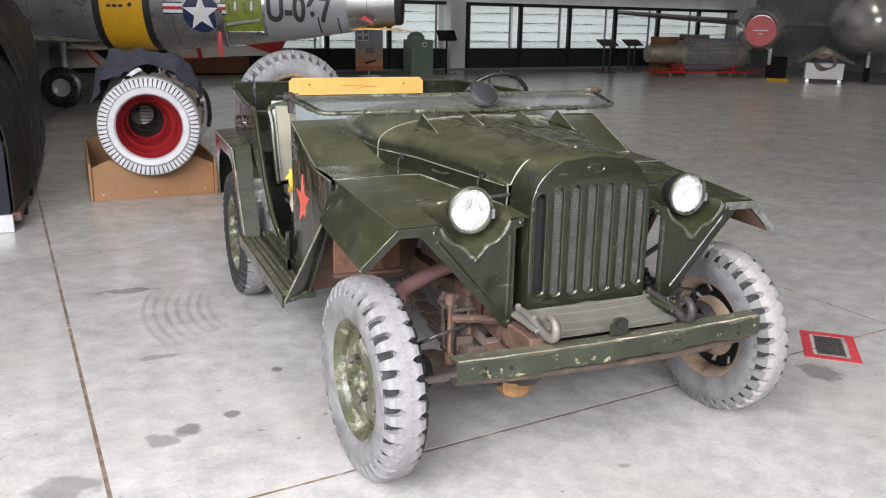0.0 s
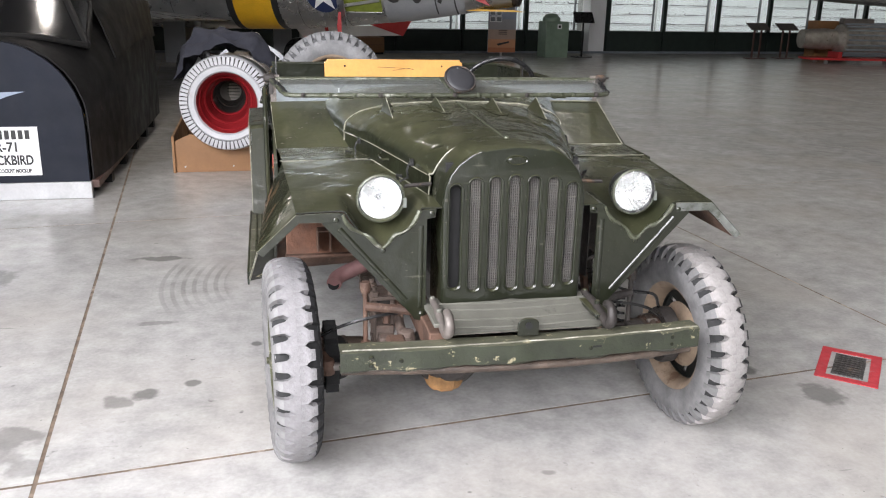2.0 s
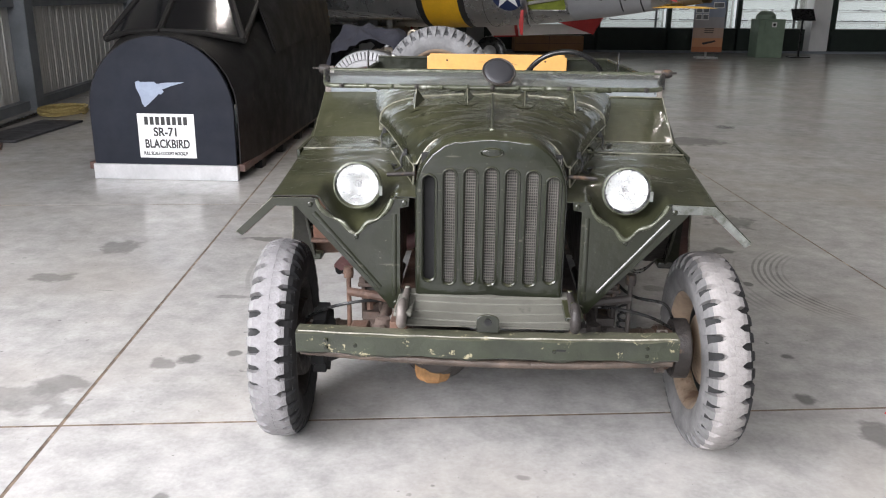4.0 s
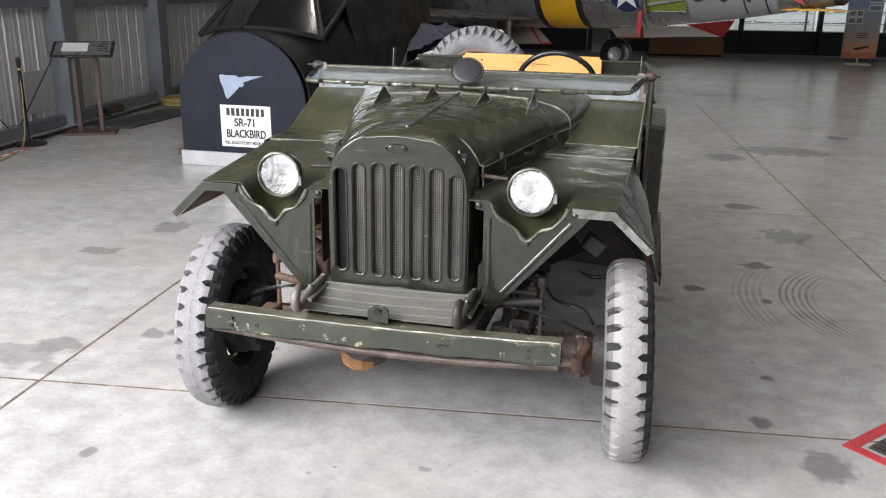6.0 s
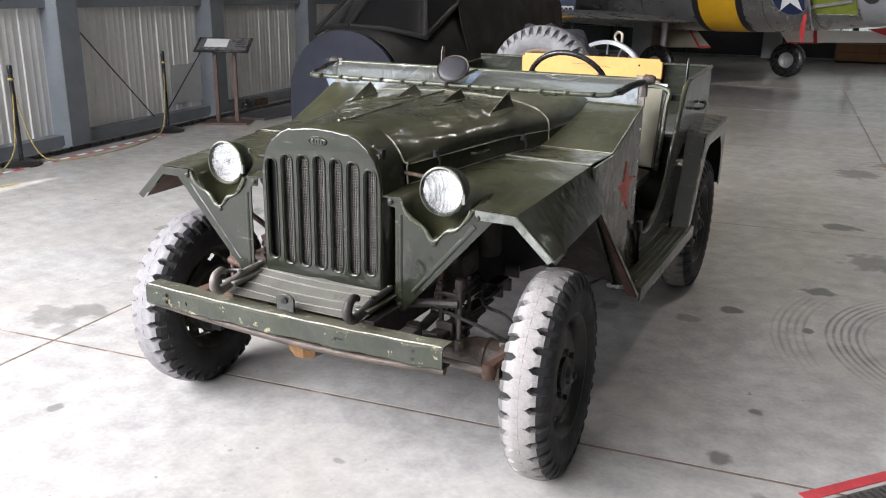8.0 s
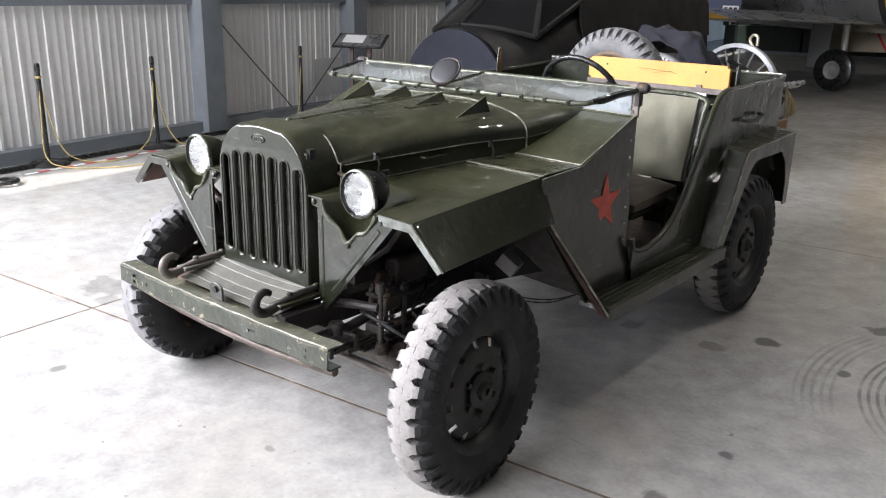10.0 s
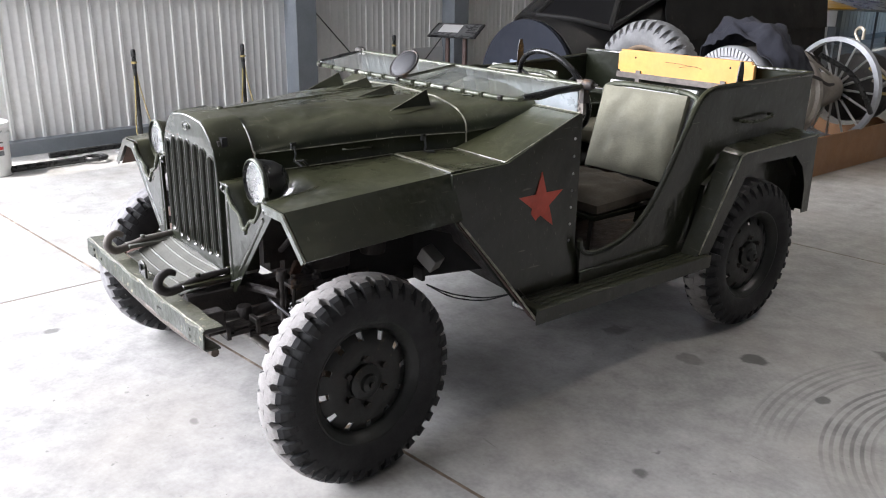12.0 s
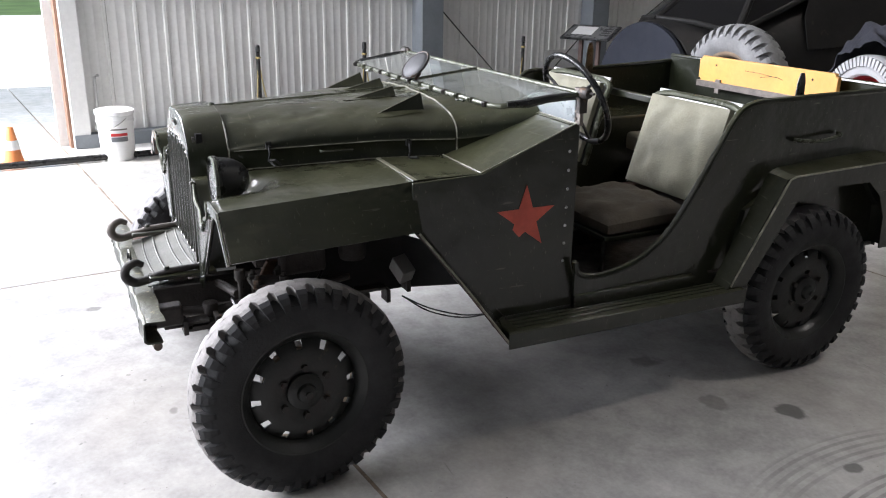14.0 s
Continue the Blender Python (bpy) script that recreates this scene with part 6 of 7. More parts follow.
# canopy with framed windows
M_perspex = mat("smoked_black_perspex", (0.006, 0.006, 0.0065), 0.10, 0, 0.2, 3, 40, 0.02, coat=0.6, rough_vary=0.06)
P = {"nose": (0.0, 0.10, 1.22), "brow": (0.0, 0.90, 1.76), "top": (0.0, 1.60, 2.00)}
can = part("canopy_frame", tube([P["nose"], P["brow"], P["top"], (0.0, 2.6, 2.02), (0.0, 3.9, 1.90)], 0.028, 8), M_matt_black, mock)
for s in (-1, 1):
    foot, knee, rear, high = (0.60 * s, 0.42, 1.13), (0.30 * s, 0.96, 1.68), (0.50 * s, 1.30, 1.42), (0.34 * s, 1.62, 1.86)
    part("canopy_sill", tube([P["nose"], (0.32 * s, 0.22, 1.20), foot], 0.024, 8), M_matt_black, can)
    part("canopy_post", tube([P["brow"], knee, foot], 0.032, 8), M_matt_black, can)
    part("canopy_sill", tube([foot, rear, high], 0.028, 8), M_matt_black, can)
    part("canopy_rail", tube([knee, high], 0.028, 8), M_matt_black, can)
    part("canopy_pane", sheet([[P["nose"], P["brow"]], [(0.32 * s, 0.22, 1.20), (0.17 * s, 0.93, 1.74)], [foot, knee]]), M_perspex, can, "smoked windshield pane", thick=0.006)
    part("canopy_pane", sheet([[foot, knee], [rear, high]]), M_perspex, can, "smoked side window pane", thick=0.006)
    # closed black deck behind and between the panes
    part("deck_side", sheet([[(0.0, 0.90, 1.76), (0.15 * s, 0.93, 1.75), (0.30 * s, 0.96, 1.68)], [(0.0, 1.60, 2.00), (0.18 * s, 1.61, 1.97), (0.34 * s, 1.62, 1.86)]]), M_matt_black, mock, thick=0.012)
    part("spine_side", sheet([[(0.34 * s, 1.62, 1.86), (0.50 * s, 1.30, 1.42), (0.60 * s, 1.16, 1.25), (0.69 * s, 1.15, 0.98)],
                              [(0.36 * s, 2.2, 1.90), (0.56 * s, 2.2, 1.62), (0.66 * s, 2.2, 1.38), (0.71 * s, 2.2, 1.05)],
                              [(0.38 * s, 3.2, 1.86), (0.58 * s, 3.2, 1.66), (0.68 * s, 3.2, 1.42), (0.725 * s, 3.2, 1.05)],
                              [(0.38 * s, 3.93, 1.78), (0.57 * s, 3.93, 1.62), (0.68 * s, 3.93, 1.40), (0.725 * s, 3.93, 1.05)]]), M_matt_black, mock, thick=0.012)
    part("spine_top", sheet([[(0.0, 1.60, 2.00), (0.18 * s, 1.61, 1.97), (0.34 * s, 1.62, 1.86)], [(0.0, 2.2, 2.03), (0.20 * s, 2.2, 2.00), (0.36 * s, 2.2, 1.90)],
                             [(0.0, 3.2, 1.98), (0.21 * s, 3.2, 1.95), (0.38 * s, 3.2, 1.86)], [(0.0, 3.93, 1.89), (0.21 * s, 3.93, 1.86), (0.38 * s, 3.93, 1.78)]]), M_matt_black, mock, thick=0.012)

# ---------------------------------------------------------------- jet engine on a plywood cradle
eng = thing("jet_engine", "old jet engine with a white slatted nozzle and red bore", "engine", pose(-1.105, 4.83, 0.640, 0, 0, -9))
NM = pose(0, 0, 0, 90, 0, 0)  # local +z points to the nozzle's mouth
casing = part("casing", lathe([(0.33, -0.10), (0.385, -0.14), (0.395, -0.30), (0.375, -0.36), (0.375, -0.62), (0.40, -0.64), (0.40, -0.68), (0.34, -0.72), (0.24, -0.88), (0.17, -1.05), (0.15, -1.20), (0.12, -1.33)], NM, 40), M_case, eng, "stained metal casing")
noz = part("nozzle_ring", lathe([(0.385, -0.16), (0.408, -0.10), (0.410, -0.03), (0.398, 0.0), (0.385, 0.004), (0.325, 0.0), (0.315, 0.012), (0.275, 0.004), (0.262, -0.02), (0.27, -0.06), (0.33, -0.12)], NM, 56, closed=True), M_nozzle_white, eng, "white nozzle ring")
for i in range(64):
    a = 2 * math.pi * i / 64
    part("slat", box((0.362, 0, 0.009), (0.066, 0.025, 0.016), m=NM @ pose(0, 0, 0, 0, 0, math.degrees(a))), M_nozzle_white, noz)
part("nozzle_gap_ring", lathe([(0.396, 0.006), (0.326, 0.004)], NM, 48), M_grime, noz)
part("bore", lathe([(0.263, -0.02), (0.255, -0.04), (0.242, -0.10), (0.225, -0.22), (0.195, -0.26)], NM, 44), M_nozzle_red, eng, "red painted exhaust bore")
part("inner_bore", lathe([(0.196, -0.26), (0.165, -0.45), (0.150, -0.52)], NM, 44), M_nozzle_red, eng, "red inner bore")
part("sooty_bore", lathe([(0.150, -0.52), (0.115, -0.75), (0.095, -1.02)], NM, 40), M_grime, eng, "dark end of the bore")
for r, h in ((0.242, -0.10), (0.205, -0.25), (0.158, -0.47), (0.120, -0.72)):
    part("bore_step", lathe([(r - 0.006, h), (r + 0.002, h + 0.012), (r + 0.012, h)], NM, 40), M_nozzle_red if h > -0.5 else M_grime, eng)
part("bore_end", lathe([(0.10, -1.02), (0.0, -1.03)], NM, 24), M_case, eng)
for k in range(6):
    part("turbine_blade", box((0, -0.07 + 0.03 * k, -1.01), (0.16, 0.006, 0.012), m=NM), M_grime, eng)
for k in range(3):
    h = -0.42 - 0.07 * k
    part("casing_band", lathe([(0.37, h), (0.386, h + 0.004), (0.386, h + 0.012), (0.37, h + 0.016)], NM, 36), M_case, casing)
# the tail pipe runs askew inside the casing
for ob in [o for o in eng.children if o.name.split(".")[0] in ("bore", "inner_bore", "sooty_bore", "bore_step", "bore_end", "turbine_blade")]:
    for v in ob.data.vertices:
        v.co.x -= 0.15 * max(0.0, v.co.y - 0.02)
M_pale_ring = mat("weathered_pale_alloy", (0.42, 0.43, 0.45), 0.5, 0.3, 0.2, 10, 60, 0.1)
M_dark_case = mat("oily_dark_casing", (0.020, 0.018, 0.016), 0.6, 0.3, 0.4, 9, 60, 0.25, wear=(0.13, 0.10, 0.06), wear_amount=0.3, wear_scale=12, wear_soft=0.12)
# front frame with struts, seen as a spoked ring
fy = 1.36
ff = part("front_frame", lathe([(0.412, -fy - 0.03), (0.45, -fy - 0.02), (0.45, -fy + 0.03), (0.412, -fy + 0.04)], NM, 44, closed=True), M_pale_ring, eng, "bare metal ring with struts")
for k in range(16):
    a = radians(22.5 * k)
    part("strut", tube([(0.08 * math.cos(a), fy, 0.08 * math.sin(a)), (0.42 * math.cos(a), fy, 0.42 * math.sin(a))], [0.012, 0.009], 6), M_alu, ff)
part("frame_hub", lathe([(0.0, -fy - 0.08), (0.06, -fy - 0.06), (0.10, -fy), (0.10, -fy + 0.05), (0, -fy + 0.05)], NM, 20), M_case, ff)
part("accessory_drum", lathe([(0.10, -fy - 0.04), (0.16, -fy - 0.10), (0.24, -fy - 0.16), (0.30, -fy - 0.20), (0.31, -fy - 0.42), (0.27, -fy - 0.52), (0.20, -fy - 0.58), (0, -fy - 0.6)], NM, 28), M_dark_case, eng, "oily dark accessory casing")
part("lifting_eye", tube(smooth_line([(0.02, fy + 0.22, 0.40), (-0.03, fy + 0.22, 0.47), (0.0, fy + 0.22, 0.52), (0.05, fy + 0.22, 0.50), (0.05, fy + 0.22, 0.42)], 4), 0.014, 8), M_tan, eng, "pale lifting eye")
for k in range(7):
    a = radians(20 + 24 * k)
    rr = 0.41
    part("fuel_pipe", tube(smooth_line([(rr * math.cos(a), 0.35 + 0.05 * k, rr * math.sin(a)), (rr * 1.03 * math.cos(a + 0.1), 0.55, rr * 1.03 * math.sin(a + 0.1)), (rr * 0.85 * math.cos(a - 0.05), 0.80, rr * 0.85 * math.sin(a - 0.05)), (0.55 * rr * math.cos(a), 1.05, 0.55 * rr * math.sin(a))], 4), 0.013, 6), M_case if k % 2 else M_grime, eng)
for k in range(5):
    part("igniter", cyl((0.33, 1.52 + 0.09 * k, 0.05), (0.42, 1.52 + 0.09 * k, 0.10), 0.022, 8), M_alu, eng)
for k in range(4):
    part("oil_pipe", tube(smooth_line([(0.20 + 0.05 * k, 1.45, 0.30 - 0.1 * k), (0.36, 1.6 + 0.06 * k, 0.10 - 0.05 * k), (0.34, 1.75 + 0.06 * k, -0.2), (0.22, 1.9, -0.28)], 4), 0.014, 6), M_rope if k % 2 else M_case, eng)
part("black_hose", tube(smooth_line([(0.26, 0.75, 0.34), (0.42, 0.95, 0.20), (0.45, 1.15, 0.0), (0.43, 1.3, -0.15)], 5), 0.022, 8), M_black, eng)
# cradle
cr = thing("engine_cradle", "varnished plywood engine cradle with a curved top edge", "cradle", pose(-1.08, 5.06, 0, 0, 0, 1))
cv = [(-0.50, 0.0), (0.50, 0.0), (0.50, 0.28), (0.36, 0.345)] + [(0.42 * math.cos(radians(a)), 0.640 + 0.42 * math.sin(radians(a))) for a in range(-48, -133, -8)] + [(-0.36, 0.345), (-0.50, 0.28)]
part("end_panel", prism(cv, xz, 0.0, 0.022), M_plywood, cr, bevel=0.003)
part("end_panel", prism(cv, xz, 1.75, 1.772), M_plywood, cr, bevel=0.003)
for s in (-1, 1):
    part("side_panel", box((0.512 * s, 0.90, 0.165), (0.022, 1.86, 0.33)), M_plywood, cr, bevel=0.003)
for x in (-0.42, 0.42, 0.0):
    part("screw", cyl((x, -0.004, 0.05), (x, 0.002, 0.05), 0.008, 8), M_steel, cr)
# cloth thrown over the engine
rows = []
for i in range(44):
    u = i / 43
    r = []
    for j in range(38):
        v = j / 37
        a = radians(28 + 128 * u)
        y = 0.03 + 0.46 * v + 0.05 * noise.noise(Vector((u * 5, 1.7, 0)))
        ridge = 1 - 2 * abs(noise.noise(Vector((u * 6, v * 4.5, 5.5))))
        fold = 0.06 * noise.noise(Vector((u * 7, v * 3.2, 3.1))) + 0.045 * ridge + 0.022 * noise.noise(Vector((u * 17, v * 11, 8.0)))
        fold *= max(0.15, math.sin(math.pi * u)) ** 0.7
        R = 0.425 + 0.035 + 1.25 * fold + 0.15 * math.sin(math.pi * u) ** 0.8 * math.sin(math.pi * min(1.0, v * 1.15))
        r.append((R * math.cos(a) , y, R * math.sin(a)))
    rows.append(r)
cl = part("cover_cloth", sheet(rows), M_cloth, None, thick=0.006, sharp=80, m=pose(-1.105, 4.83, 0.640, 0, 0, -9))
tagged(cl, "crumpled dark blue cloth thrown over the jet engine", "cloth")

# ---------------------------------------------------------------- jet fighter behind
jet = thing("jet_fighter", "bare metal jet fighter with a yellow black-edged fuselage band", "aircraft", pose(-0.04, 12.93, 0, 0, 0, -24))
JI = jet.matrix_basis.inverted()
stn = [(-9.0, 0.45, 1.72), (-7.5, 0.62, 1.72), (-5.5, 0.74, 1.72), (-3.0, 0.78, 1.72), (-1.5, 0.78, 1.72), (0.0, 0.75, 1.73), (1.2, 0.68, 1.76), (2.2, 0.60, 1.80), (3.1, 0.50, 1.84), (3.75, 0.43, 1.87)]


def fus_r(x):
    for a, b in zip(stn, stn[1:]):
        if a[0] <= x <= b[0]:
            t = (x - a[0]) / (b[0] - a[0])
            return a[1] + (b[1] - a[1]) * t, a[2] + (b[2] - a[2]) * t
    return stn[-1][1], stn[-1][2]


def hoop(x, grow=0.0, n=36, lo=0, hi=360):
    r, z = fus_r(x)
    return [(x, (r + grow) * math.cos(radians(lo + (hi - lo) * i / n)), z + (r + grow) * math.sin(radians(lo + (hi - lo) * i / n))) for i in range(n + 1)]


fus = part("fuselage", sheet([hoop(x) for x in [-9 + 0.25 * i for i in range(52)] if x < 3.76]), M_skin, jet, "polished bare metal fuselage", sharp=60)
part("grey_tail_section", sheet([hoop(x, 0.006) for x in (1.64, 1.9, 2.2, 2.6, 2.98)]), M_skin_grey, jet, "light grey painted tail section")
for xa, xb, mm, g in ((-1.02, -0.32, M_yellow, 0.006), (-1.14, -1.02, M_band_black, 0.007), (-0.32, -0.20, M_band_black, 0.007)):
    part("fuselage_band", sheet([hoop(xa, g), hoop((xa + xb) / 2, g), hoop(xb, g)]), mm, jet)
part("exhaust", lathe([(0.36, 0.0), (0.40, 0.02), (0.43, 0.0), (0.43, -0.1), (0.36, -0.2), (0.30, -0.9), (0, -1.0)], pose(3.85, 0, 1.875, 0, 90, 0), 32), M_grime, jet, "dark sooty exhaust pipe")
for x in (-4.5, -3.2, -2.2, 0.15, 0.95, 2.62, 3.3):
    part("panel_seam", tube(hoop(x, 0.002), 0.004, 4), M_grime, fus)


def on_side(x, z, out=0.012):
    """A place on the near side of the fuselage."""
    r, zc = fus_r(x)
    dz = max(-0.98 * r, min(0.98 * r, z - zc))
    return (x, -math.sqrt(max(0.0004, (r + out) ** 2 - dz ** 2)), z)


def decal(name, pts, material, out, label=""):
    """A painted marking that follows the fuselage."""
    b = bmesh.new()
    b.faces.new([b.verts.new((x, 0, z)) for x, z in pts])
    bmesh.ops.triangulate(b, faces=b.faces[:])
    bmesh.ops.subdivide_edges(b, edges=b.edges[:], cuts=3, use_grid_fill=True)
    for v in b.verts:
        v.co = on_side(v.co.x, v.co.z, out)
    return part(name, b, material, jet, label, thick=0.002)


decal("insignia_disc", [(0.62 + 0.30 * math.cos(radians(a)), 1.58 + 0.30 * math.sin(radians(a))) for a in range(0, 360, 15)], M_navy, 0.010, "dark blue roundel")
st5 = [(0.62 + (0.30 if k % 2 == 0 else 0.118) * math.cos(radians(90 + 36 * k)), 1.58 + (0.30 if k % 2 == 0 else 0.118) * math.sin(radians(90 + 36 * k))) for k in range(10)]
b = bmesh.new()
cvt = b.verts.new((*on_side(0.62, 1.58, 0.034),))
rim5 = [b.verts.new(on_side(x, z, 0.024)) for x, z in st5]
for k in range(10):
    b.faces.new((cvt, rim5[k], rim5[(k + 1) % 10]))
part("insignia_star", b, M_white, jet, "white five-pointed star", thick=0.002)
for zz, hh, mm in ((1.66, 0.19, M_navy), (1.66, 0.15, M_white), (1.66, 0.05, M_red)):
    for xa, xb in ((0.02, 0.33), (0.91, 1.05)):
        decal("insignia_bar", [(xa, zz - hh / 2), (xb, zz - hh / 2), (xb, zz + hh / 2), (xa, zz + hh / 2)], mm, 0.012 + 0.02 * (0.2 - hh))
part("open_bay", sheet([[on_side(x, z, 0.008) for x in (0.96, 1.16, 1.38, 1.60)] for z in (1.30, 1.45, 1.60, 1.80, 2.0)]), M_zinc, jet, "open equipment bay in yellow-green primer", thick=0.004)
part("bay_frame", tube([on_side(x, z, 0.02) for x, z in ((0.96, 1.30), (1.60, 1.30), (1.60, 2.0), (0.96, 2.0))], 0.015, 6, closed=True), M_skin, jet)
part("bay_ram", tube([(0.95, -0.66, 1.40), (1.58, -0.64, 1.50)], 0.028, 8), M_alu, jet, "bare metal actuator")
for k in range(4):
    part("bay_fitting", box(on_side(1.06 + 0.13 * k, 1.68 + 0.03 * (k % 2), 0.03), (0.05, 0.05, 0.16)), M_alu if k % 2 else M_zinc, jet, bevel=0.01)
part("speed_brake", sheet([[(0.84, -0.72, 1.62), (0.98, -0.86, 1.64)], [(0.86, -0.64, 1.30), (1.04, -0.82, 1.28)], [(0.94, -0.56, 1.12), (1.06, -0.70, 1.02)]]), M_skin, jet, "open metal air brake", thick=0.02)
part("ribbon", sheet([[(0.90, -0.74, 1.30), (0.95, -0.74, 1.30)], [(0.88, -0.76, 1.05), (0.96, -0.75, 1.05)], [(0.91, -0.74, 0.90), (0.95, -0.74, 0.88)]]), M_red, jet, "red safety ribbon", thick=0.003)
ct = text("buzz_number", "U-067", 0.58, M_ink, pose(2.20, -0.50, 1.66, 90, 0, 0), jet, stretch=0.72)
cb5 = bmesh.new()
cb5.from_mesh(ct.data)
for k in range(-6, 7):
    bmesh.ops.bisect_plane(cb5, geom=cb5.verts[:] + cb5.edges[:] + cb5.faces[:], plane_co=(0, 0.04 * k, 0), plane_no=(0, 1, 0))
cb5.to_mesh(ct.data)
cb5.free()
for v in ct.data.vertices:
    wx, wz = 2.20 + v.co.x, 1.66 + v.co.y
    py = on_side(wx, wz, 0.026 + 0.3 * v.co.z)[1]
    v.co.z = -(py + 0.50)
part("red_arrow", prism([(3.18, 1.53), (3.42, 1.45), (3.38, 1.50), (3.26, 1.60)], lambda u, v, d: (u, d, v), -0.46, -0.36), M_red, jet)
for x in (2.50, 2.82):
    part("panel_mark", tube([on_side(x + 0.08 * (1.55 - z), z, 0.01) for z in (1.55, 1.45, 1.36, 1.30)], 0.012, 5), M_ink, jet)
part("vent_fin", prism([(2.95, 0.0), (3.95, 0.0), (3.75, 0.16), (3.2, 0.16)], lambda u, v, d: (u, d, 1.36 + v * 0.2), -0.2, 0.2), M_yellow, jet)
bm_ring = [on_side(-0.76 + 0.09 * math.cos(radians(a)), 1.86 + 0.09 * math.sin(radians(a)), 0.016) for a in range(0, 360, 20)]
part("band_ring", tube(bm_ring, 0.010, 5, closed=True), M_band_black, jet)
decal("band_spot", [(-0.52 + 0.035 * math.cos(radians(a)), 1.70 + 0.035 * math.sin(radians(a))) for a in range(0, 360, 30)], M_band_black, 0.012)
for k in range(3):
    decal("band_mark", [(-0.90 + 0.10 * k, 1.66), (-0.83 + 0.10 * k, 1.66), (-0.83 + 0.10 * k, 1.70), (-0.90 + 0.10 * k, 1.70)], M_band_black, 0.012)
# wings: swept, with yellow tip and drooped flap
for s in (-1, 1):
    wing = []
    for t in (0.0, 0.35, 0.7, 0.86):
        yy = (0.50 + 4.45 * t) * s
        xl, xr, zc = -4.6 + 3.1 * t, -1.15 + 0.75 * t, 1.10 + 0.14 * t
        c = xr - xl
        th = 0.23 - 0.06 * t
        up = [(xl + c * q, yy, zc + th * (1.6 * q ** 0.5 * (1 - q) + 0.02)) for q in (0, 0.05, 0.15, 0.35, 0.6, 0.85, 1.0)]
        dn = [(xl + c * q, yy, zc - th * (0.7 * q ** 0.5 * (1 - q) + 0.02)) for q in (1.0, 0.85, 0.6, 0.35, 0.15, 0.05, 0)]
        wing.append(up + dn + [up[0]])
    w = part("wing", sheet(wing), M_skin, jet, "bare metal wing")
    tip = [wing[-1], [(p[0] * 0.94 - 0.03, p[1] + 0.50 * s, 1.26 + (p[2] - 1.26) * 0.85) for p in wing[-1]], [(p[0] * 0.88 - 0.07, p[1] + 0.85 * s, 1.26 + (p[2] - 1.26) * 0.3) for p in wing[-1]]]
    part("wing_tip", sheet(tip), M_yellow, w, "yellow wing tip")
    part("tip_cap", box((-0.93, 5.235 * s, 1.26), (0.80, 0.02, 0.03)), M_yellow, w)
    # main gear
    gx, gy, _z = JI @ Vector((-1.90, 13.2, 0) if s < 0 else (0.05, 16.1, 0))
    leg = part("gear_leg", tube([(gx, gy, 1.15), (gx, gy + 0.03, 0.36)], [0.06, 0.045], 10), M_alu, jet)
    part("gear_tyre", lathe([(0.15, -0.08), (0.27, -0.095), (0.335, -0.06), (0.345, 0.0), (0.335, 0.06), (0.27, 0.095), (0.15, 0.08)], pose(gx, gy - 0.14, 0.345, 90, 0, 8), 30, closed=True), M_black, leg, "black aircraft tyre")
    part("gear_hub", lathe([(0.0, 0.07), (0.05, 0.075), (0.06, 0.05), (0.13, 0.06), (0.155, 0.08), (0.155, -0.08), (0.0, -0.06)], pose(gx, gy - 0.14, 0.345, 90, 0, 8), 24), M_bare, leg, "dull grey wheel hub")
    part("gear_door", box((gx - 0.40, gy - 0.1, 0.72), (0.42, 0.025, 0.75)), M_skin_grey, leg, bevel=0.01)
fb = bmesh.new()
fb.faces.new([fb.verts.new(JI @ Vector(p)) for p in ((-2.32, 13.60, 0.62), (-1.13, 13.60, 0.66), (-1.58, 13.85, 1.08), (-2.64, 13.85, 1.05))])
fl = part("flap", fb, M_tan, jet, "lowered tan flap", thick=0.03)
part("flap_edge", tube([JI @ Vector((-1.33, 13.59, 0.66)), JI @ Vector((-1.66, 13.83, 1.08))], 0.018, 6), M_red, fl)
part("flap_edge", tube([JI @ Vector((-1.33, 13.59, 0.65)), JI @ Vector((-1.13, 13.59, 0.66))], 0.018, 6), M_red, fl)
yj = lambda u, v, d: JI @ Vector((u, d, v))
lp = part("low_tail_panel", prism([(-0.15, 0.97), (2.10, 0.99), (2.05, 0.80), (1.2, 0.78), (0.05, 0.72)], yj, 14.88, 14.92), M_white, jet, "white lower panel", bevel=0.003)
part("panel_red_end", prism([(1.35, 1.02), (2.25, 1.12), (2.06, 0.79)], yj, 14.82, 14.87), M_red, lp)
part("panel_red_edge", prism([(0.45, 1.0), (0.52, 1.0), (0.56, 0.73), (0.50, 0.73)], yj, 14.83, 14.87), M_red, lp)
part("panel_red_edge", prism([(0.05, 0.745), (0.55, 0.755), (0.55, 0.735), (0.05, 0.72)], yj, 14.83, 14.87), M_red, lp)

# ---------------------------------------------------------------- display cases along the far wall
CW = pose(-4.80, -0.40, 0, 0, 0, 6.5) @ pose(0, 21.75, 0)
M_lit = lit_panel("lit_case_back", (0.92, 0.97, 1.0), 0.55)
M_model = mat("model_grey", (0.16, 0.17, 0.18), 0.5, 0, 0.3, 9, 60, 0.0)


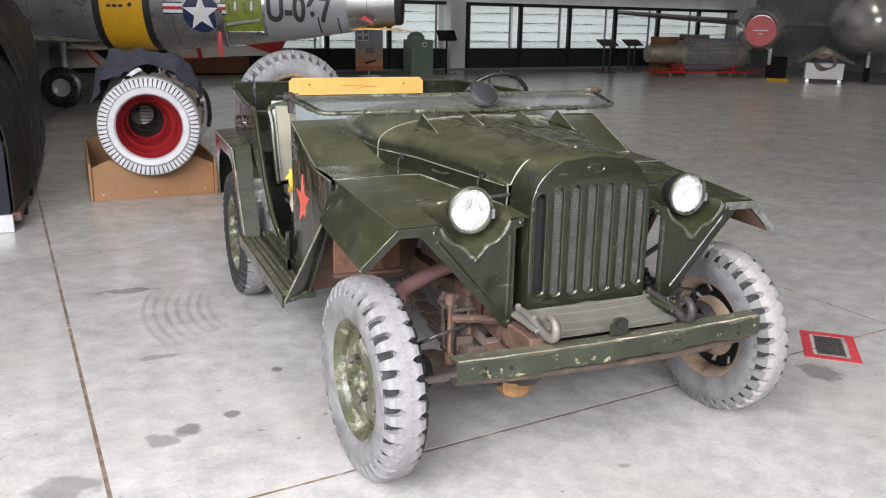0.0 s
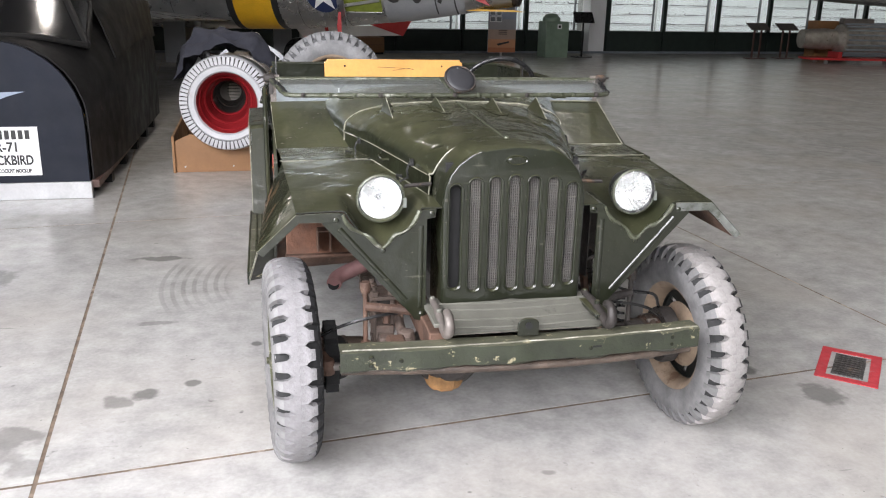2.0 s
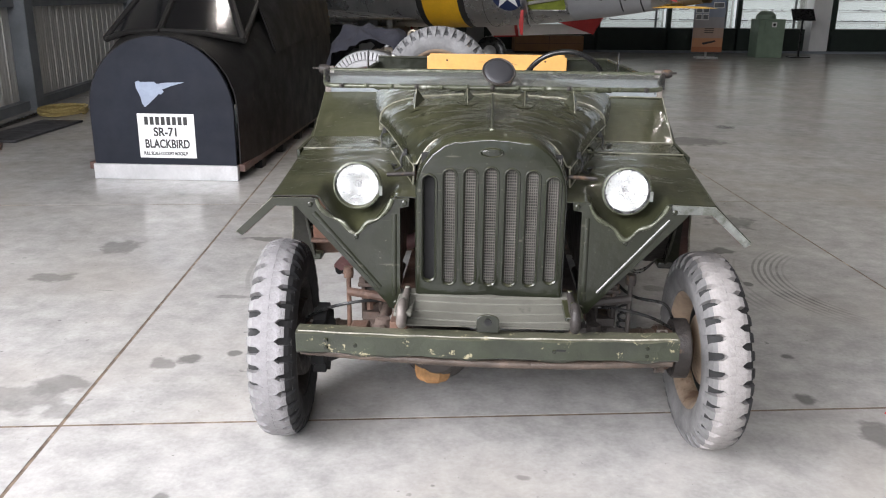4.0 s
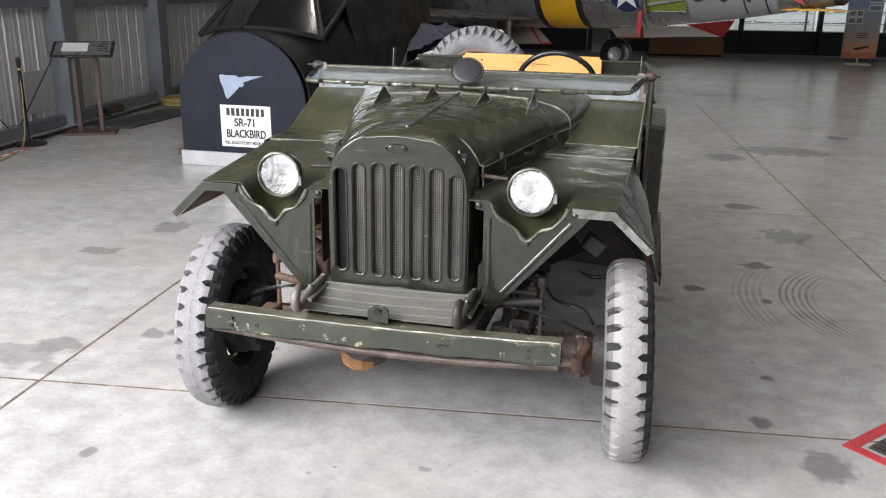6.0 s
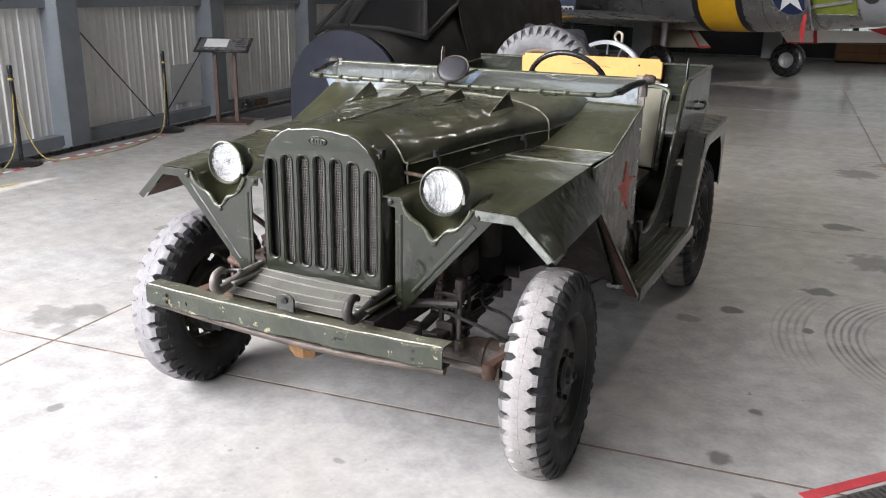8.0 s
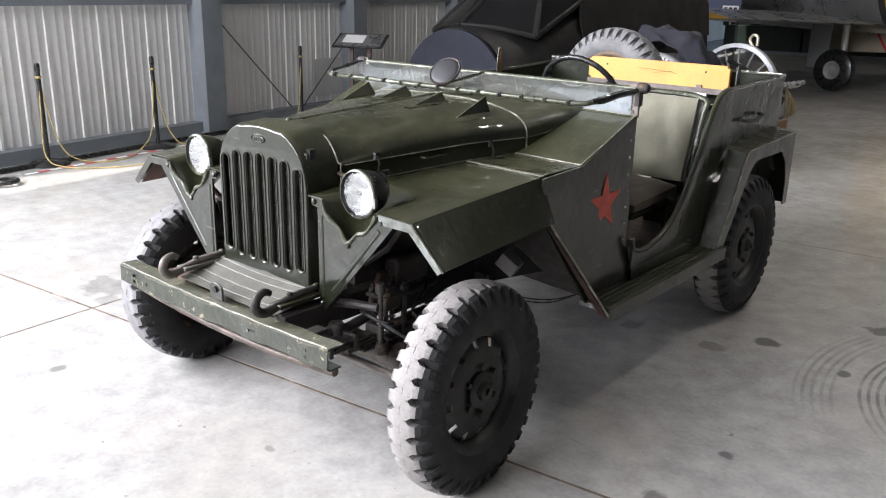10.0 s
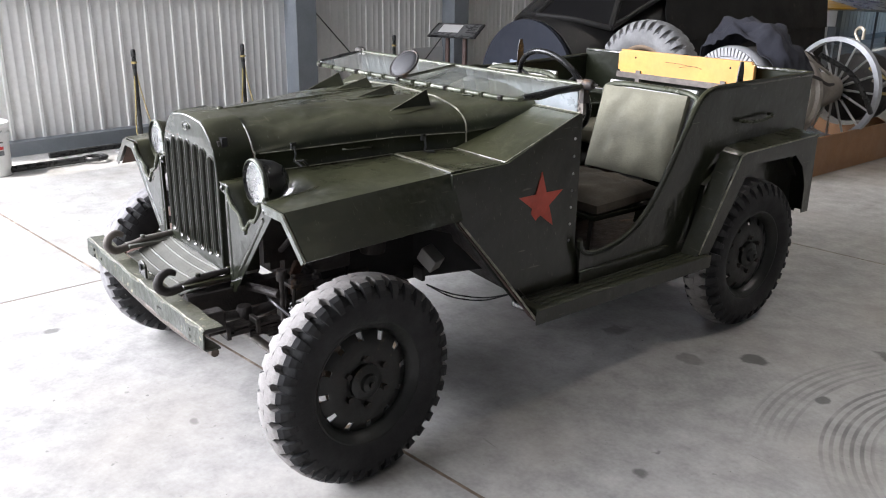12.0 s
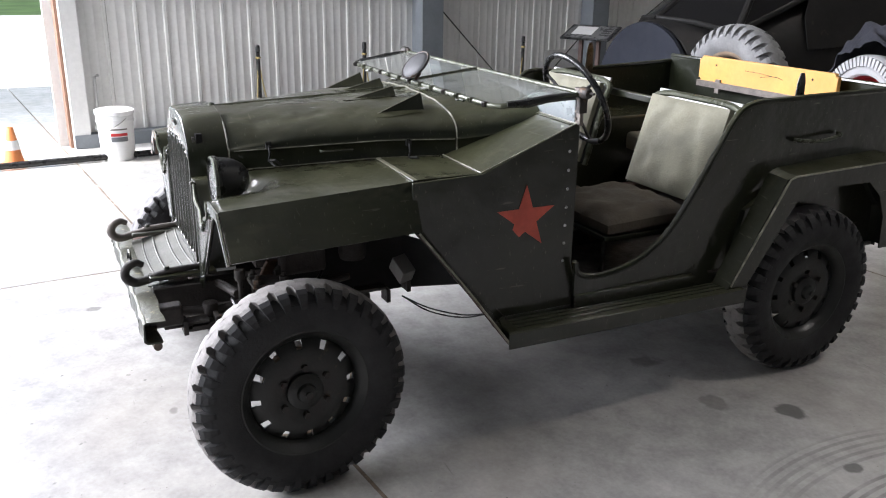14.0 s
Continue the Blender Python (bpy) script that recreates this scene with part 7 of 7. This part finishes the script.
def model_plane(sz):
    b = tube([(-0.5 * sz, 0, 0), (-0.4 * sz, 0, 0), (0.35 * sz, 0, 0), (0.5 * sz, 0, 0.01)], [0.02 * sz, 0.05 * sz, 0.045 * sz, 0.015 * sz], 6)
    box((-0.05 * sz, 0, 0), (0.18 * sz, 0.9 * sz, 0.015 * sz), b)
    box((0.42 * sz, 0, 0.01), (0.10 * sz, 0.32 * sz, 0.012 * sz), b)
    box((0.43 * sz, 0, 0.08 * sz), (0.10 * sz, 0.012 * sz, 0.14 * sz), b)
    return b


plane_mesh = None
rng = random.Random(4)
CASES = [6.25 + 2.055 * i for i in range(5)] + [17.3 + 2.055 * i for i in range(6)]
for cx in CASES:
    case = thing("display_case", "lit glass display case with small model aircraft on shelves", "display case", CW @ pose(cx, 0, 0), "display cases along the far wall")
    part("plinth", box((1.0, 0.0, 0.34), (2.0, 0.55, 0.68)), M_case_green, case, "dark green panelled plinth", bevel=0.006)
    part("back_panel", box((1.0, 0.24, 1.37), (1.98, 0.02, 1.36)), M_lit, case, "bright lit white back")
    part("head_rail", box((1.0, 0.0, 2.09), (2.0, 0.55, 0.10)), M_case_green, case)
    part("end_post", box((0.0, -0.22, 1.37), (0.13, 0.12, 1.40)), M_case_green, case)
    part("mid_post", box((1.72, -0.10, 1.37), (0.05, 0.05, 1.36)), M_girt, case)
    for k in range(4):
        part("shelf", box((1.0, 0.10, 0.86 + 0.30 * k), (1.86, 0.24, 0.012)), M_white, case)
        for q in range(6):
            if plane_mesh is None:
                mp = part("model_aircraft", model_plane(0.26), M_model, case)
                plane_mesh = mp.data
            else:
                mp = new("model_aircraft", plane_mesh)
                mp.parent = case
            sc = 0.7 + 0.6 * rng.random()
            mp.matrix_basis = pose(0.22 + 0.29 * q + 0.04 * rng.random(), 0.07, 0.905 + 0.30 * k, 0, 0, 180 * rng.random()) @ Matrix.Scale(sc, 4)
    gl = part("glass_front", box((0.98, -0.25, 1.37), (1.84, 0.006, 1.34)), M_glass, case)
    gl.visible_shadow = False
for k in range(3):
    low = thing("low_cabinet", "dark green panelled cabinet along the far wall", "cabinet", CW @ pose(0.085 + 2.055 * k, 0, 0), "dark cabinets along the far wall")
    part("plinth", box((1.0, 0.0, 0.34), (2.0, 0.55, 0.68)), M_case_green, low, bevel=0.006)
    part("back_panel", box((1.0, 0.24, 1.37), (1.98, 0.02, 1.36)), M_case_green, low)
    part("head_rail", box((1.0, 0.0, 2.09), (2.0, 0.55, 0.10)), M_case_green, low)
    part("end_post", box((0.0, -0.22, 1.37), (0.13, 0.12, 1.40)), M_case_green, low)
tagged(part("pillar", box((16.92, -0.05, 2.2), (0.55, 0.45, 4.4)), M_wall, m=CW), "pale grey boxed pillar between display cases", "pillar", kind="structure")
tagged(part("wall_skirting", box((15.5, -0.35, 0.03), (30, 0.12, 0.06)), M_girt, m=CW), "pale floor strip before the cases", "skirting", kind="structure")

# ---------------------------------------------------------------- things on the far floor
desk = thing("wooden_chest", "long low orange-brown wooden chest", "chest", pose(1.6, 21.6, 0, 0, 0, 6))
part("body", box((0, 0, 0.26), (1.95, 0.6, 0.42)), M_plywood, desk, bevel=0.008)
part("base", box((0, 0, 0.025), (1.9, 0.55, 0.05)), M_matt_black, desk)
part("front_seam", box((0, -0.302, 0.26), (0.012, 0.006, 0.40)), M_brownsteel, desk)
part("front_seam", box((0, -0.302, 0.26), (1.9, 0.006, 0.010)), M_brownsteel, desk)

pb = thing("poster_stand", "upright information poster with photos and a sunset", "poster", pose(5.65, 20.0, 0, 0, 0, 4))
part("foot", box((0, 0, 0.02), (0.55, 0.35, 0.04)), M_alu, pb, bevel=0.005)
part("post", box((0, 0.02, 0.12), (0.05, 0.03, 0.2)), M_alu, pb)
brd = part("board", box((0, 0, 0.92), (0.80, 0.025, 1.50)), M_slate_fig, pb, "pale blue poster board")
skyb = [(1.67, (0.20, 0.26, 0.36)), (1.35, (0.27, 0.31, 0.38)), (1.05, (0.34, 0.33, 0.34)), (0.78, (0.45, 0.33, 0.26)), (0.52, (0.56, 0.28, 0.15)), (0.30, (0.45, 0.17, 0.08))]
for k, (z, c) in enumerate(skyb):
    z2 = skyb[k + 1][0] if k + 1 < len(skyb) else 0.17
    part("printed_sky", box((0, -0.015, (z + z2) / 2), (0.80, 0.004, z - z2)), mat("print_tone", c, 0.5, 0, 0.08), brd)
for x, z, w in ((-0.28, 1.22, 0.16), (-0.10, 1.22, 0.16), (-0.28, 1.05, 0.16), (-0.10, 1.05, 0.16), (0.22, 1.55, 0.30), (0.22, 1.35, 0.28)):
    part("photo", box((x, -0.019, z), (w, 0.004, 0.15)), M_white, brd)
    part("photo_print", box((x, -0.022, z), (w - 0.03, 0.004, 0.11)), M_model, brd)
for z in (0.76, 0.71, 0.66):
    part("caption_bar", box((0.02, -0.019, z), (0.24, 0.004, 0.018)), M_ink, brd)
part("silhouette", prism([(-0.15, 0.40), (0.20, 0.47), (0.22, 0.43), (-0.10, 0.35)], xz, -0.021, -0.017), M_ink, brd)

gm = thing("green_cabinet", "sage green metal machine cabinet with a round top", "cabinet", pose(7.45, 20.9, 0, 0, 0, 6))
part("body", box((0, 0, 0.50), (0.72, 0.55, 1.00)), M_sage, gm, bevel=0.015)
part("dome", lathe([(0.26, 0.0), (0.25, 0.10), (0.15, 0.20), (0.0, 0.22)], pose(-0.08, 0, 1.0), 20), M_sage, gm)
part("panel", box((0.05, -0.28, 0.82), (0.5, 0.02, 0.26)), M_sage, gm, bevel=0.004)
part("dial", box((0.05, -0.295, 0.86), (0.13, 0.01, 0.13)), M_white, gm)
part("dial_face", lathe([(0.04, 0), (0.04, 0.006), (0, 0.006)], pose(0.05, -0.30, 0.86, 90, 0, 0), 14), M_ink, gm)


def lectern(name, m, label, w, h, top_mat, leg_mat, two=False, tilt=32):
    t = thing(name, label, "lectern", m)
    part("base", box((0, 0, 0.012), (w * 0.85, 0.34, 0.024)), leg_mat, t, bevel=0.004)
    for x in ((-w * 0.18, w * 0.18) if two else (0.0,)):
        part("leg", box((x, 0, h / 2), (0.045, 0.045, h - 0.04)), leg_mat, t, bevel=0.004)
    p = part("top", box((0, 0, 0), (w, 0.36, 0.022)), top_mat, t, bevel=0.004, m=pose(0, 0, h, tilt, 0, 0))
    return t, p


lectern("lectern", pose(8.35, 20.9, 0, 0, 0, 6), "black lectern with a tilted top", 0.62, 1.12, M_black, M_black, tilt=55)
for x, y in ((14.0, 20.9), (15.1, 21.1)):
    lectern("information_stand", pose(x, y, 0, 0, 0, 6), "brown metal information stand with a tilted panel", 0.7, 0.95, M_hook, M_brownsteel, True)

# turbojet on a red trolley
tj = thing("engine_trolley", "red steel trolley on castors under a jet engine", "trolley", pose(16.3, 18.95, 0, 0, 0, -8))
part("bed", box((0, 0, 0.14), (3.6, 0.75, 0.06)), M_red, tj, bevel=0.008)
for x in (-1.3, 1.3, 0.8):
    for y in (-0.3, 0.3):
        part("castor", lathe([(0.0, -0.02), (0.055, -0.02), (0.055, 0.02), (0, 0.02)], pose(x, y, 0.055, 90, 0, 0), 14), M_alu, tj)
for x in (-0.9, 0.9):
    part("saddle", box((x, 0, 0.25), (0.12, 0.6, 0.18)), M_red, tj, bevel=0.01)
te = thing("turbojet", "grey finned turbojet engine lying on the trolley", "engine", pose(16.3, 18.95, 0.68, 0, 0, -8))
XM = pose(0, 0, 0, 0, 90, 0)
part("core", lathe([(0.0, -2.0), (0.26, -1.98), (0.30, -1.3), (0.27, -1.0), (0.42, -0.85), (0.45, 0.9), (0.47, 0.95), (0.47, 1.25), (0.40, 1.30), (0.38, 1.25), (0.0, 1.15)], XM, 32), M_case, te)
for k in range(20):
    a = 2 * math.pi * k / 20
    part("can_fin", box((0.05, 0.455 * math.cos(a), 0.455 * math.sin(a)), (1.7, 0.05, 0.05)), M_girt, te, bevel=0.01)
part("intake", lathe([(0.36, 1.255), (0.10, 1.20), (0, 1.26)], XM, 24), M_grime, te)
part("gearbox", box((-0.4, 0, 0.50), (0.9, 0.3, 0.16)), M_hook, te, bevel=0.03)
tagged(part("wooden_box", box((16.3, 20.7, 0.58), (1.2, 0.5, 1.16)), M_plywood, bevel=0.01), "brown plywood crate behind the turbojet", "crate")

M_silver = mat("silver_aircraft_paint", (0.62, 0.62, 0.60), 0.26, 0.70, 0.15, 1.4, 30, 0.03, rough_vary=0.0)
# twin-engined jet standing at the back
tw = thing("twin_jet", "polished metal twin-engined jet with a pink intake cover", "aircraft", pose(17.75, 18.2, -0.10, 0, 0, -43))
part("nacelle", lathe([(0.0, 0.84), (0.42, 0.86), (0.455, 0.93), (0.53, 0.82), (0.66, 0.45), (0.73, -0.2), (0.70, -1.2), (0.5, -2.6), (0.3, -3.4), (0, -3.5)], pose(0, 0, 1.55, 90, 0, 0), 36), M_silver, tw, "round polished engine nacelle")
cov = part("intake_cover", lathe([(0.0, 0.985), (0.43, 0.98), (0.45, 0.94)], pose(0, 0, 1.50, 90, 0, 0), 30), mat("faded_pink_cover", (0.62, 0.14, 0.15), 0.6, 0, 0.1), tw, "faded pink intake cover")
part("cover_bar", box((0, -0.992, 1.52), (0.42, 0.004, 0.03)), M_white, cov)
part("cover_bar", box((0, -0.992, 1.42), (0.14, 0.004, 0.03)), M_white, cov)
rows = []
for x, ch, z, y0 in ((-4.6, 1.1, 2.02, 1.0), (-2.6, 1.7, 1.88, 0.6), (0.0, 2.3, 1.72, 0.2), (2.2, 2.7, 1.66, 0.0)):
    rows.append([(x, y0 + ch * q, z + s * (0.06 + 0.05 * ch) * (q ** 0.5 * (1 - q) * 1.6 + 0.01)) for q, s in ((0, 1), (0.1, 1), (0.35, 1), (0.7, 1), (1, 1), (0.7, -1), (0.35, -1), (0.1, -1), (0, -1))])
part("wing", sheet(rows), M_silver, tw, "polished metal wing")
part("nose", lathe([(0.0, 2.4), (0.35, 2.25), (0.72, 1.6), (0.98, 0.6), (1.05, -0.6), (0.95, -3.0), (0.4, -6.0), (0, -6.2)], pose(3.0, 0, 1.85, 90, 0, 0), 36), M_silver, tw, "polished metal fuselage nose")
for x, z in ((2.62, 1.50), (2.85, 1.25), (3.5, 1.5), (3.4, 1.2)):
    part("gun_port", lathe([(0.05, 0.02), (0.05, -0.3), (0, -0.3)], pose(x, -1.75, z + 0.2, 90, 0, 0), 12), M_dark, tw)
for x in (0.35, 3.1):
    lg = part("gear_leg", tube([(x, -0.2, 1.2), (x, -0.25, 0.3)], 0.05, 8), M_white, tw)
    part("gear_tyre", lathe([(0.10, -0.07), (0.24, -0.08), (0.29, 0.0), (0.24, 0.08), (0.10, 0.07)], pose(x, -0.1, 0.29, 0, 90, 0), 24, closed=True), M_black, lg)
wc = thing("white_stand", "white wooden display stand carrying an engine part", "stand", pose(17.9, 15.7, 0, 0, 0, -43))
part("box_body", box((0, 0, 0.34), (1.0, 0.6, 0.44)), M_white, wc, bevel=0.008)
for x in (-0.42, 0.42):
    part("castor", lathe([(0, -0.02), (0.055, -0.02), (0.055, 0.02), (0, 0.02)], pose(x, -0.2, 0.06, 90, 0, 0), 12), M_alu, wc)
M_wreck = mat("crumpled_dull_alloy", (0.26, 0.24, 0.21), 0.45, 0.6, 0.35, 6, 50, 0.3, wear=(0.10, 0.09, 0.08), wear_amount=0.3, wear_scale=7, wear_soft=0.2)
wr = thing("wrecked_intake", "crumpled bare metal engine part on the white stand", "engine part", pose(17.9, 15.7, 0.56, 0, 0, -43))
b = lathe([(0.20, 0.35), (0.30, 0.30), (0.34, 0.0), (0.30, -0.3)], pose(0, 0, 0.05, 90, 0, 0), 24)
for v in b.verts:
    v.co += Vector((noise.noise(v.co * 3), noise.noise(v.co * 3 + Vector((5, 0, 0))), noise.noise(v.co * 3 + Vector((0, 9, 0))))) * 0.08
part("ring", b, M_wreck, wr, thick=0.01)
part("torn_skin", sheet([[(-0.74, -0.1, 0.02), (-0.36, 0.0, 0.30), (-0.10, 0.0, 0.46), (0.16, 0.0, 0.36), (0.40, 0.0, 0.24), (0.76, -0.1, 0.04)], [(-0.70, -0.38, -0.02), (-0.30, -0.35, 0.16), (-0.06, -0.45, 0.10), (0.14, -0.42, 0.22), (0.36, -0.36, 0.12), (0.72, -0.38, -0.02)]]), M_wreck, wr, thick=0.01)
bd2 = thing("yellow_base_post", "dark post on a yellow base", "post", pose(17.1, 16.6, 0))
part("post", box((0, 0, 0.35), (0.3, 0.3, 0.7)), M_matt_black, bd2)
part("foot", box((0, 0, 0.04), (0.42, 0.42, 0.08)), M_yellow, bd2)

# ---------------------------------------------------------------- along the side wall
_, top = lectern("information_stand", pose(-5.18, 5.32, 0, 0, 0, 28), "brown metal stand with a tilted information panel", 0.62, 0.90, M_black, M_brownsteel, True, tilt=22)
part("panel_sheet", box((0, 0, 0.013), (0.56, 0.31, 0.003)), mat("grey_print", (0.13, 0.13, 0.13), 0.3, 0, 0.2), top)
part("panel_photo", box((-0.08, 0.02, 0.0165), (0.26, 0.20, 0.003)), M_white, top)
for k in range(4):
    part("print_bar", box((0.20, 0.08 - 0.05 * k, 0.0165), (0.11, 0.018, 0.003)), M_ink, top)


def stanchion(x, y, lean=0.0):
    s = thing("stanchion", "black rope barrier post on a heavy round base", "barrier post", pose(x, y, 0, lean, lean * 0.6, 0), "rope barrier posts")
    part("base", lathe([(0.0, 0.05), (0.04, 0.048), (0.15, 0.03), (0.17, 0.012), (0.17, 0.0), (0, 0)], None, 24), M_black, s)
    part("pole", tube([(0, 0, 0.04), (0, 0, 0.84)], 0.019, 10), M_black, s)
    part("cap", lathe([(0.0, 0.87), (0.018, 0.865), (0.022, 0.85), (0.022, 0.80), (0.018, 0.795)], None, 12), M_black, s)
    part("rope_ring", lathe([(0.024, 0.74), (0.028, 0.75), (0.024, 0.76)], None, 12), M_rope, s)
    return s


POSTS = [(-4.98, 1.37), (-5.05, 2.47), (-5.32, 4.50)]
for x, y in POSTS:
    stanchion(x, y)
for (xa, ya), (xb, yb) in zip(POSTS, POSTS[1:]):
    line = [(xa, ya, 0.76), (xa + 0.02, ya + 0.04, 0.45), (xa + 0.06, ya + 0.12, 0.12), (xa + 0.16, ya + 0.28, 0.012), ((xa + xb) / 2 + 0.30, (ya + yb) / 2, 0.012), (xb + 0.16, yb - 0.32, 0.012), (xb + 0.05, yb - 0.10, 0.14), (xb + 0.02, yb - 0.03, 0.45), (xb, yb, 0.76)]
    tagged(part("barrier_rope", tube(smooth_line(line, 6), 0.006, 6), M_rope), "slack yellow rope trailing on the floor between posts", "rope")
tagged(part("barrier_rope", tube(smooth_line([(-4.98, 1.37, 0.76), (-4.95, 1.34, 0.4), (-4.86, 1.30, 0.1), (-4.72, 1.40, 0.012), (-4.45, 1.70, 0.012), (-4.40, 1.95, 0.012)], 6), 0.006, 6), M_rope), "slack yellow rope end lying on the floor", "rope")
# striped tape on the floor along the barrier
tape = thing("floor_tape", "red and white striped tape on the floor", "tape", pose(-4.78, 1.5, 0.003, 0, 0, 8))
for k in range(30):
    part("stripe", box((0, -0.4 + 0.11 * k, 0.001), (0.045, 0.11, 0.002)), M_tape if k % 2 else M_white, tape)
pipe = tagged(part("floor_pole", tube([(-4.25, -1.3, 0.035), (-4.36, -0.1, 0.035), (-4.44, 0.70, 0.035)], 0.028, 10), M_black), "long black pole lying on the floor", "pole")
part("pole_ring", tube([(-4.45 + 0.07 * math.cos(radians(a)), 0.79 + 0.085 * math.sin(radians(a)), 0.035) for a in range(0, 360, 20)], 0.02, 8, closed=True), M_black, pipe, "ring end")
for x, y, sx in ((-5.72, 3.30, 0.34), (-5.95, 6.50, 0.34)):
    b = lathe([(0.0, 0.13), (0.07, 0.12), (0.13, 0.07), (0.16, 0.0)], pose(x, y, 0), 18)
    for v in b.verts:
        v.co.z = max(0.0, v.co.z * (1 + 0.25 * noise.noise(v.co * 9)))
    tagged(part("sandbag", b, M_black), "small black weight bag by the wall", "bag")
    tagged(part("brick_block", box((x + 0.02, y + 0.32, 0.045), (0.12, 0.22, 0.09)), M_rust, bevel=0.006), "red-brown brick lying by the wall", "brick")
# bracing cables on the wall
for a, c in (((0.12, 3.98, 1.16), (0.10, 5.10, 0.12)), ((0.12, 6.15, 0.88), (0.10, 5.27, 0.09))):
    ob = part("brace_cable", tube([a, c], 0.007, 6), M_grime, m=WALL)
    tagged(ob, "thin steel bracing cable across the wall", "cable")
tagged(part("wall_patch", box((0.0185, 5.94, 0.42), (0.006, 0.70, 0.46)), mat("grey_patch_sheet", (0.56, 0.56, 0.55), 0.5, 0, 0.1, 3, 40, 0.03), m=WALL, bevel=0.001), "grey repair sheet fixed on the white ribbed wall", "wall panel")
tagged(part("cable_duct", tube([(0.36, 0.9, 0.022), (0.33, 3.0, 0.022), (0.36, 5.0, 0.022), (0.40, 8.4, 0.022)], 0.024, 8), M_black, m=WALL), "thin black rubber cable duct along the wall base", "cable duct")
# yellow coil and dark mats in the corner
tagged(part("hose_coil", tube([(-5.50 + (0.26 + 0.01 * (a % 5)) * math.cos(radians(a)), 7.80 + (0.34 + 0.012 * (a % 7)) * math.sin(radians(a)), 0.02 + 0.00006 * a) for a in range(0, 1440, 15)], 0.014, 6), M_rope), "coil of yellow hose on the floor", "hose")
tagged(part("floor_mat", box((-5.20, 6.45, 0.012), (0.50, 1.5, 0.024)), M_rubbergrey, bevel=0.006, m=None), "black rubber mat on the floor", "mat")

# bucket and cone by the door
bk = thing("bucket", "white plastic bucket with a red and grey label", "bucket", pose(-4.43, 0.0, 0) @ Matrix.Diagonal((0.97, 0.97, 1.10, 1)))
part("tub", lathe([(0.0, 0.01), (0.130, 0.01), (0.132, 0.0), (0.138, 0.0), (0.150, 0.29), (0.158, 0.29), (0.158, 0.31), (0.151, 0.31), (0.153, 0.345), (0.160, 0.35), (0.160, 0.375), (0.150, 0.375), (0.145, 0.33), (0.130, 0.02)], None, 36), M_white, bk)
part("lid", lathe([(0.162, 0.352), (0.164, 0.378), (0.150, 0.384), (0.0, 0.380)], None, 36), M_white, bk)
part("bail", tube([(0.162 * math.cos(radians(a)), 0.162 * math.sin(radians(a)), 0.33 - 0.10 * math.sin(radians(max(0, min(180, a + 150))))) for a in range(-150, 31, 12)], 0.004, 5), M_steel, bk)
for z, hgt, mm in ((0.205, 0.022, M_red), (0.170, 0.035, M_model), (0.245, 0.010, M_hook)):
    part("label_bar", sheet([[(0.1485 * math.cos(radians(a)), 0.1485 * math.sin(radians(a)), zz) for a in range(-22, 33, 6)] for zz in (z - hgt / 2, z + hgt / 2)]), mm, bk, thick=0.001)
cone = thing("traffic_cone", "faded orange traffic cone", "cone", pose(-4.48, -0.80, 0) @ Matrix.Scale(0.76, 4))
part("foot", box((0, 0, 0.015), (0.26, 0.26, 0.03)), M_orange, cone, bevel=0.008)
part("shell", lathe([(0.10, 0.03), (0.095, 0.05), (0.035, 0.40), (0.028, 0.41), (0.022, 0.40)], None, 24), M_orange, cone)
part("collar", lathe([(0.0765, 0.17), (0.0585, 0.27)], None, 24), M_white, cone, thick=0.002)
part("wall_hook", tube([(0.06, 0.33, 0.08), (0.07, 0.33, 0.62), (0.13, 0.35, 0.64)], 0.014, 8), M_alu, wall_w, "bare metal door stay")

# ---------------------------------------------------------------- marked plate in the floor
fr = thing("floor_marking", "red tape square round a dirty steel floor plate", "floor marking", pose(1.745, 0.368, 0.0, 0, 0, -41.5))
for cx, cy, sx, sy in ((0, 0.166, 0.252, 0.042), (0, -0.166, 0.252, 0.042), (-0.105, 0, 0.042, 0.290), (0.105, 0, 0.042, 0.290)):
    part("tape_strip", box((cx, cy, 0.0025), (sx, sy, 0.003)), M_tape, fr)
plate = part("floor_plate", box((0, 0, 0.003), (0.128, 0.245, 0.004)), M_checker, fr, "dirty ribbed steel plate")
for k in range(9):
    part("plate_rib", box((-0.004 + 0.008 * (k % 2), -0.104 + 0.026 * k, 0.006), (0.105, 0.008, 0.004)), M_grime, plate)

# display boards standing behind the fighter's wing
db = thing("display_board", "white and navy display panels on thin metal legs", "display board", pose(-3.62, 11.05, 0, 0, 0, 18))
part("white_panel", box((-0.32, 0, 1.55), (0.95, 0.02, 1.32)), M_white, db, bevel=0.003)
navy = part("navy_panel", box((0.45, 0, 1.66), (0.52, 0.02, 0.92)), M_navy, db, bevel=0.003)
part("label_plate", box((0.56, -0.012, 1.29), (0.24, 0.004, 0.11)), M_white, navy)
for k in range(3):
    part("label_bar", box((0.49 + 0.07 * k, -0.015, 1.29), (0.05, 0.002, 0.06)), M_ink, navy)
for x in (-0.75, 0.16, 0.68):
    part("panel_leg", box((x, 0.014, 0.88), (0.03, 0.012, 1.76)), M_girt, db)
for x in (-0.75, 0.16, 0.68):
    part("panel_foot", box((x, 0.014, 0.015), (0.05, 0.45, 0.03)), M_girt, db)
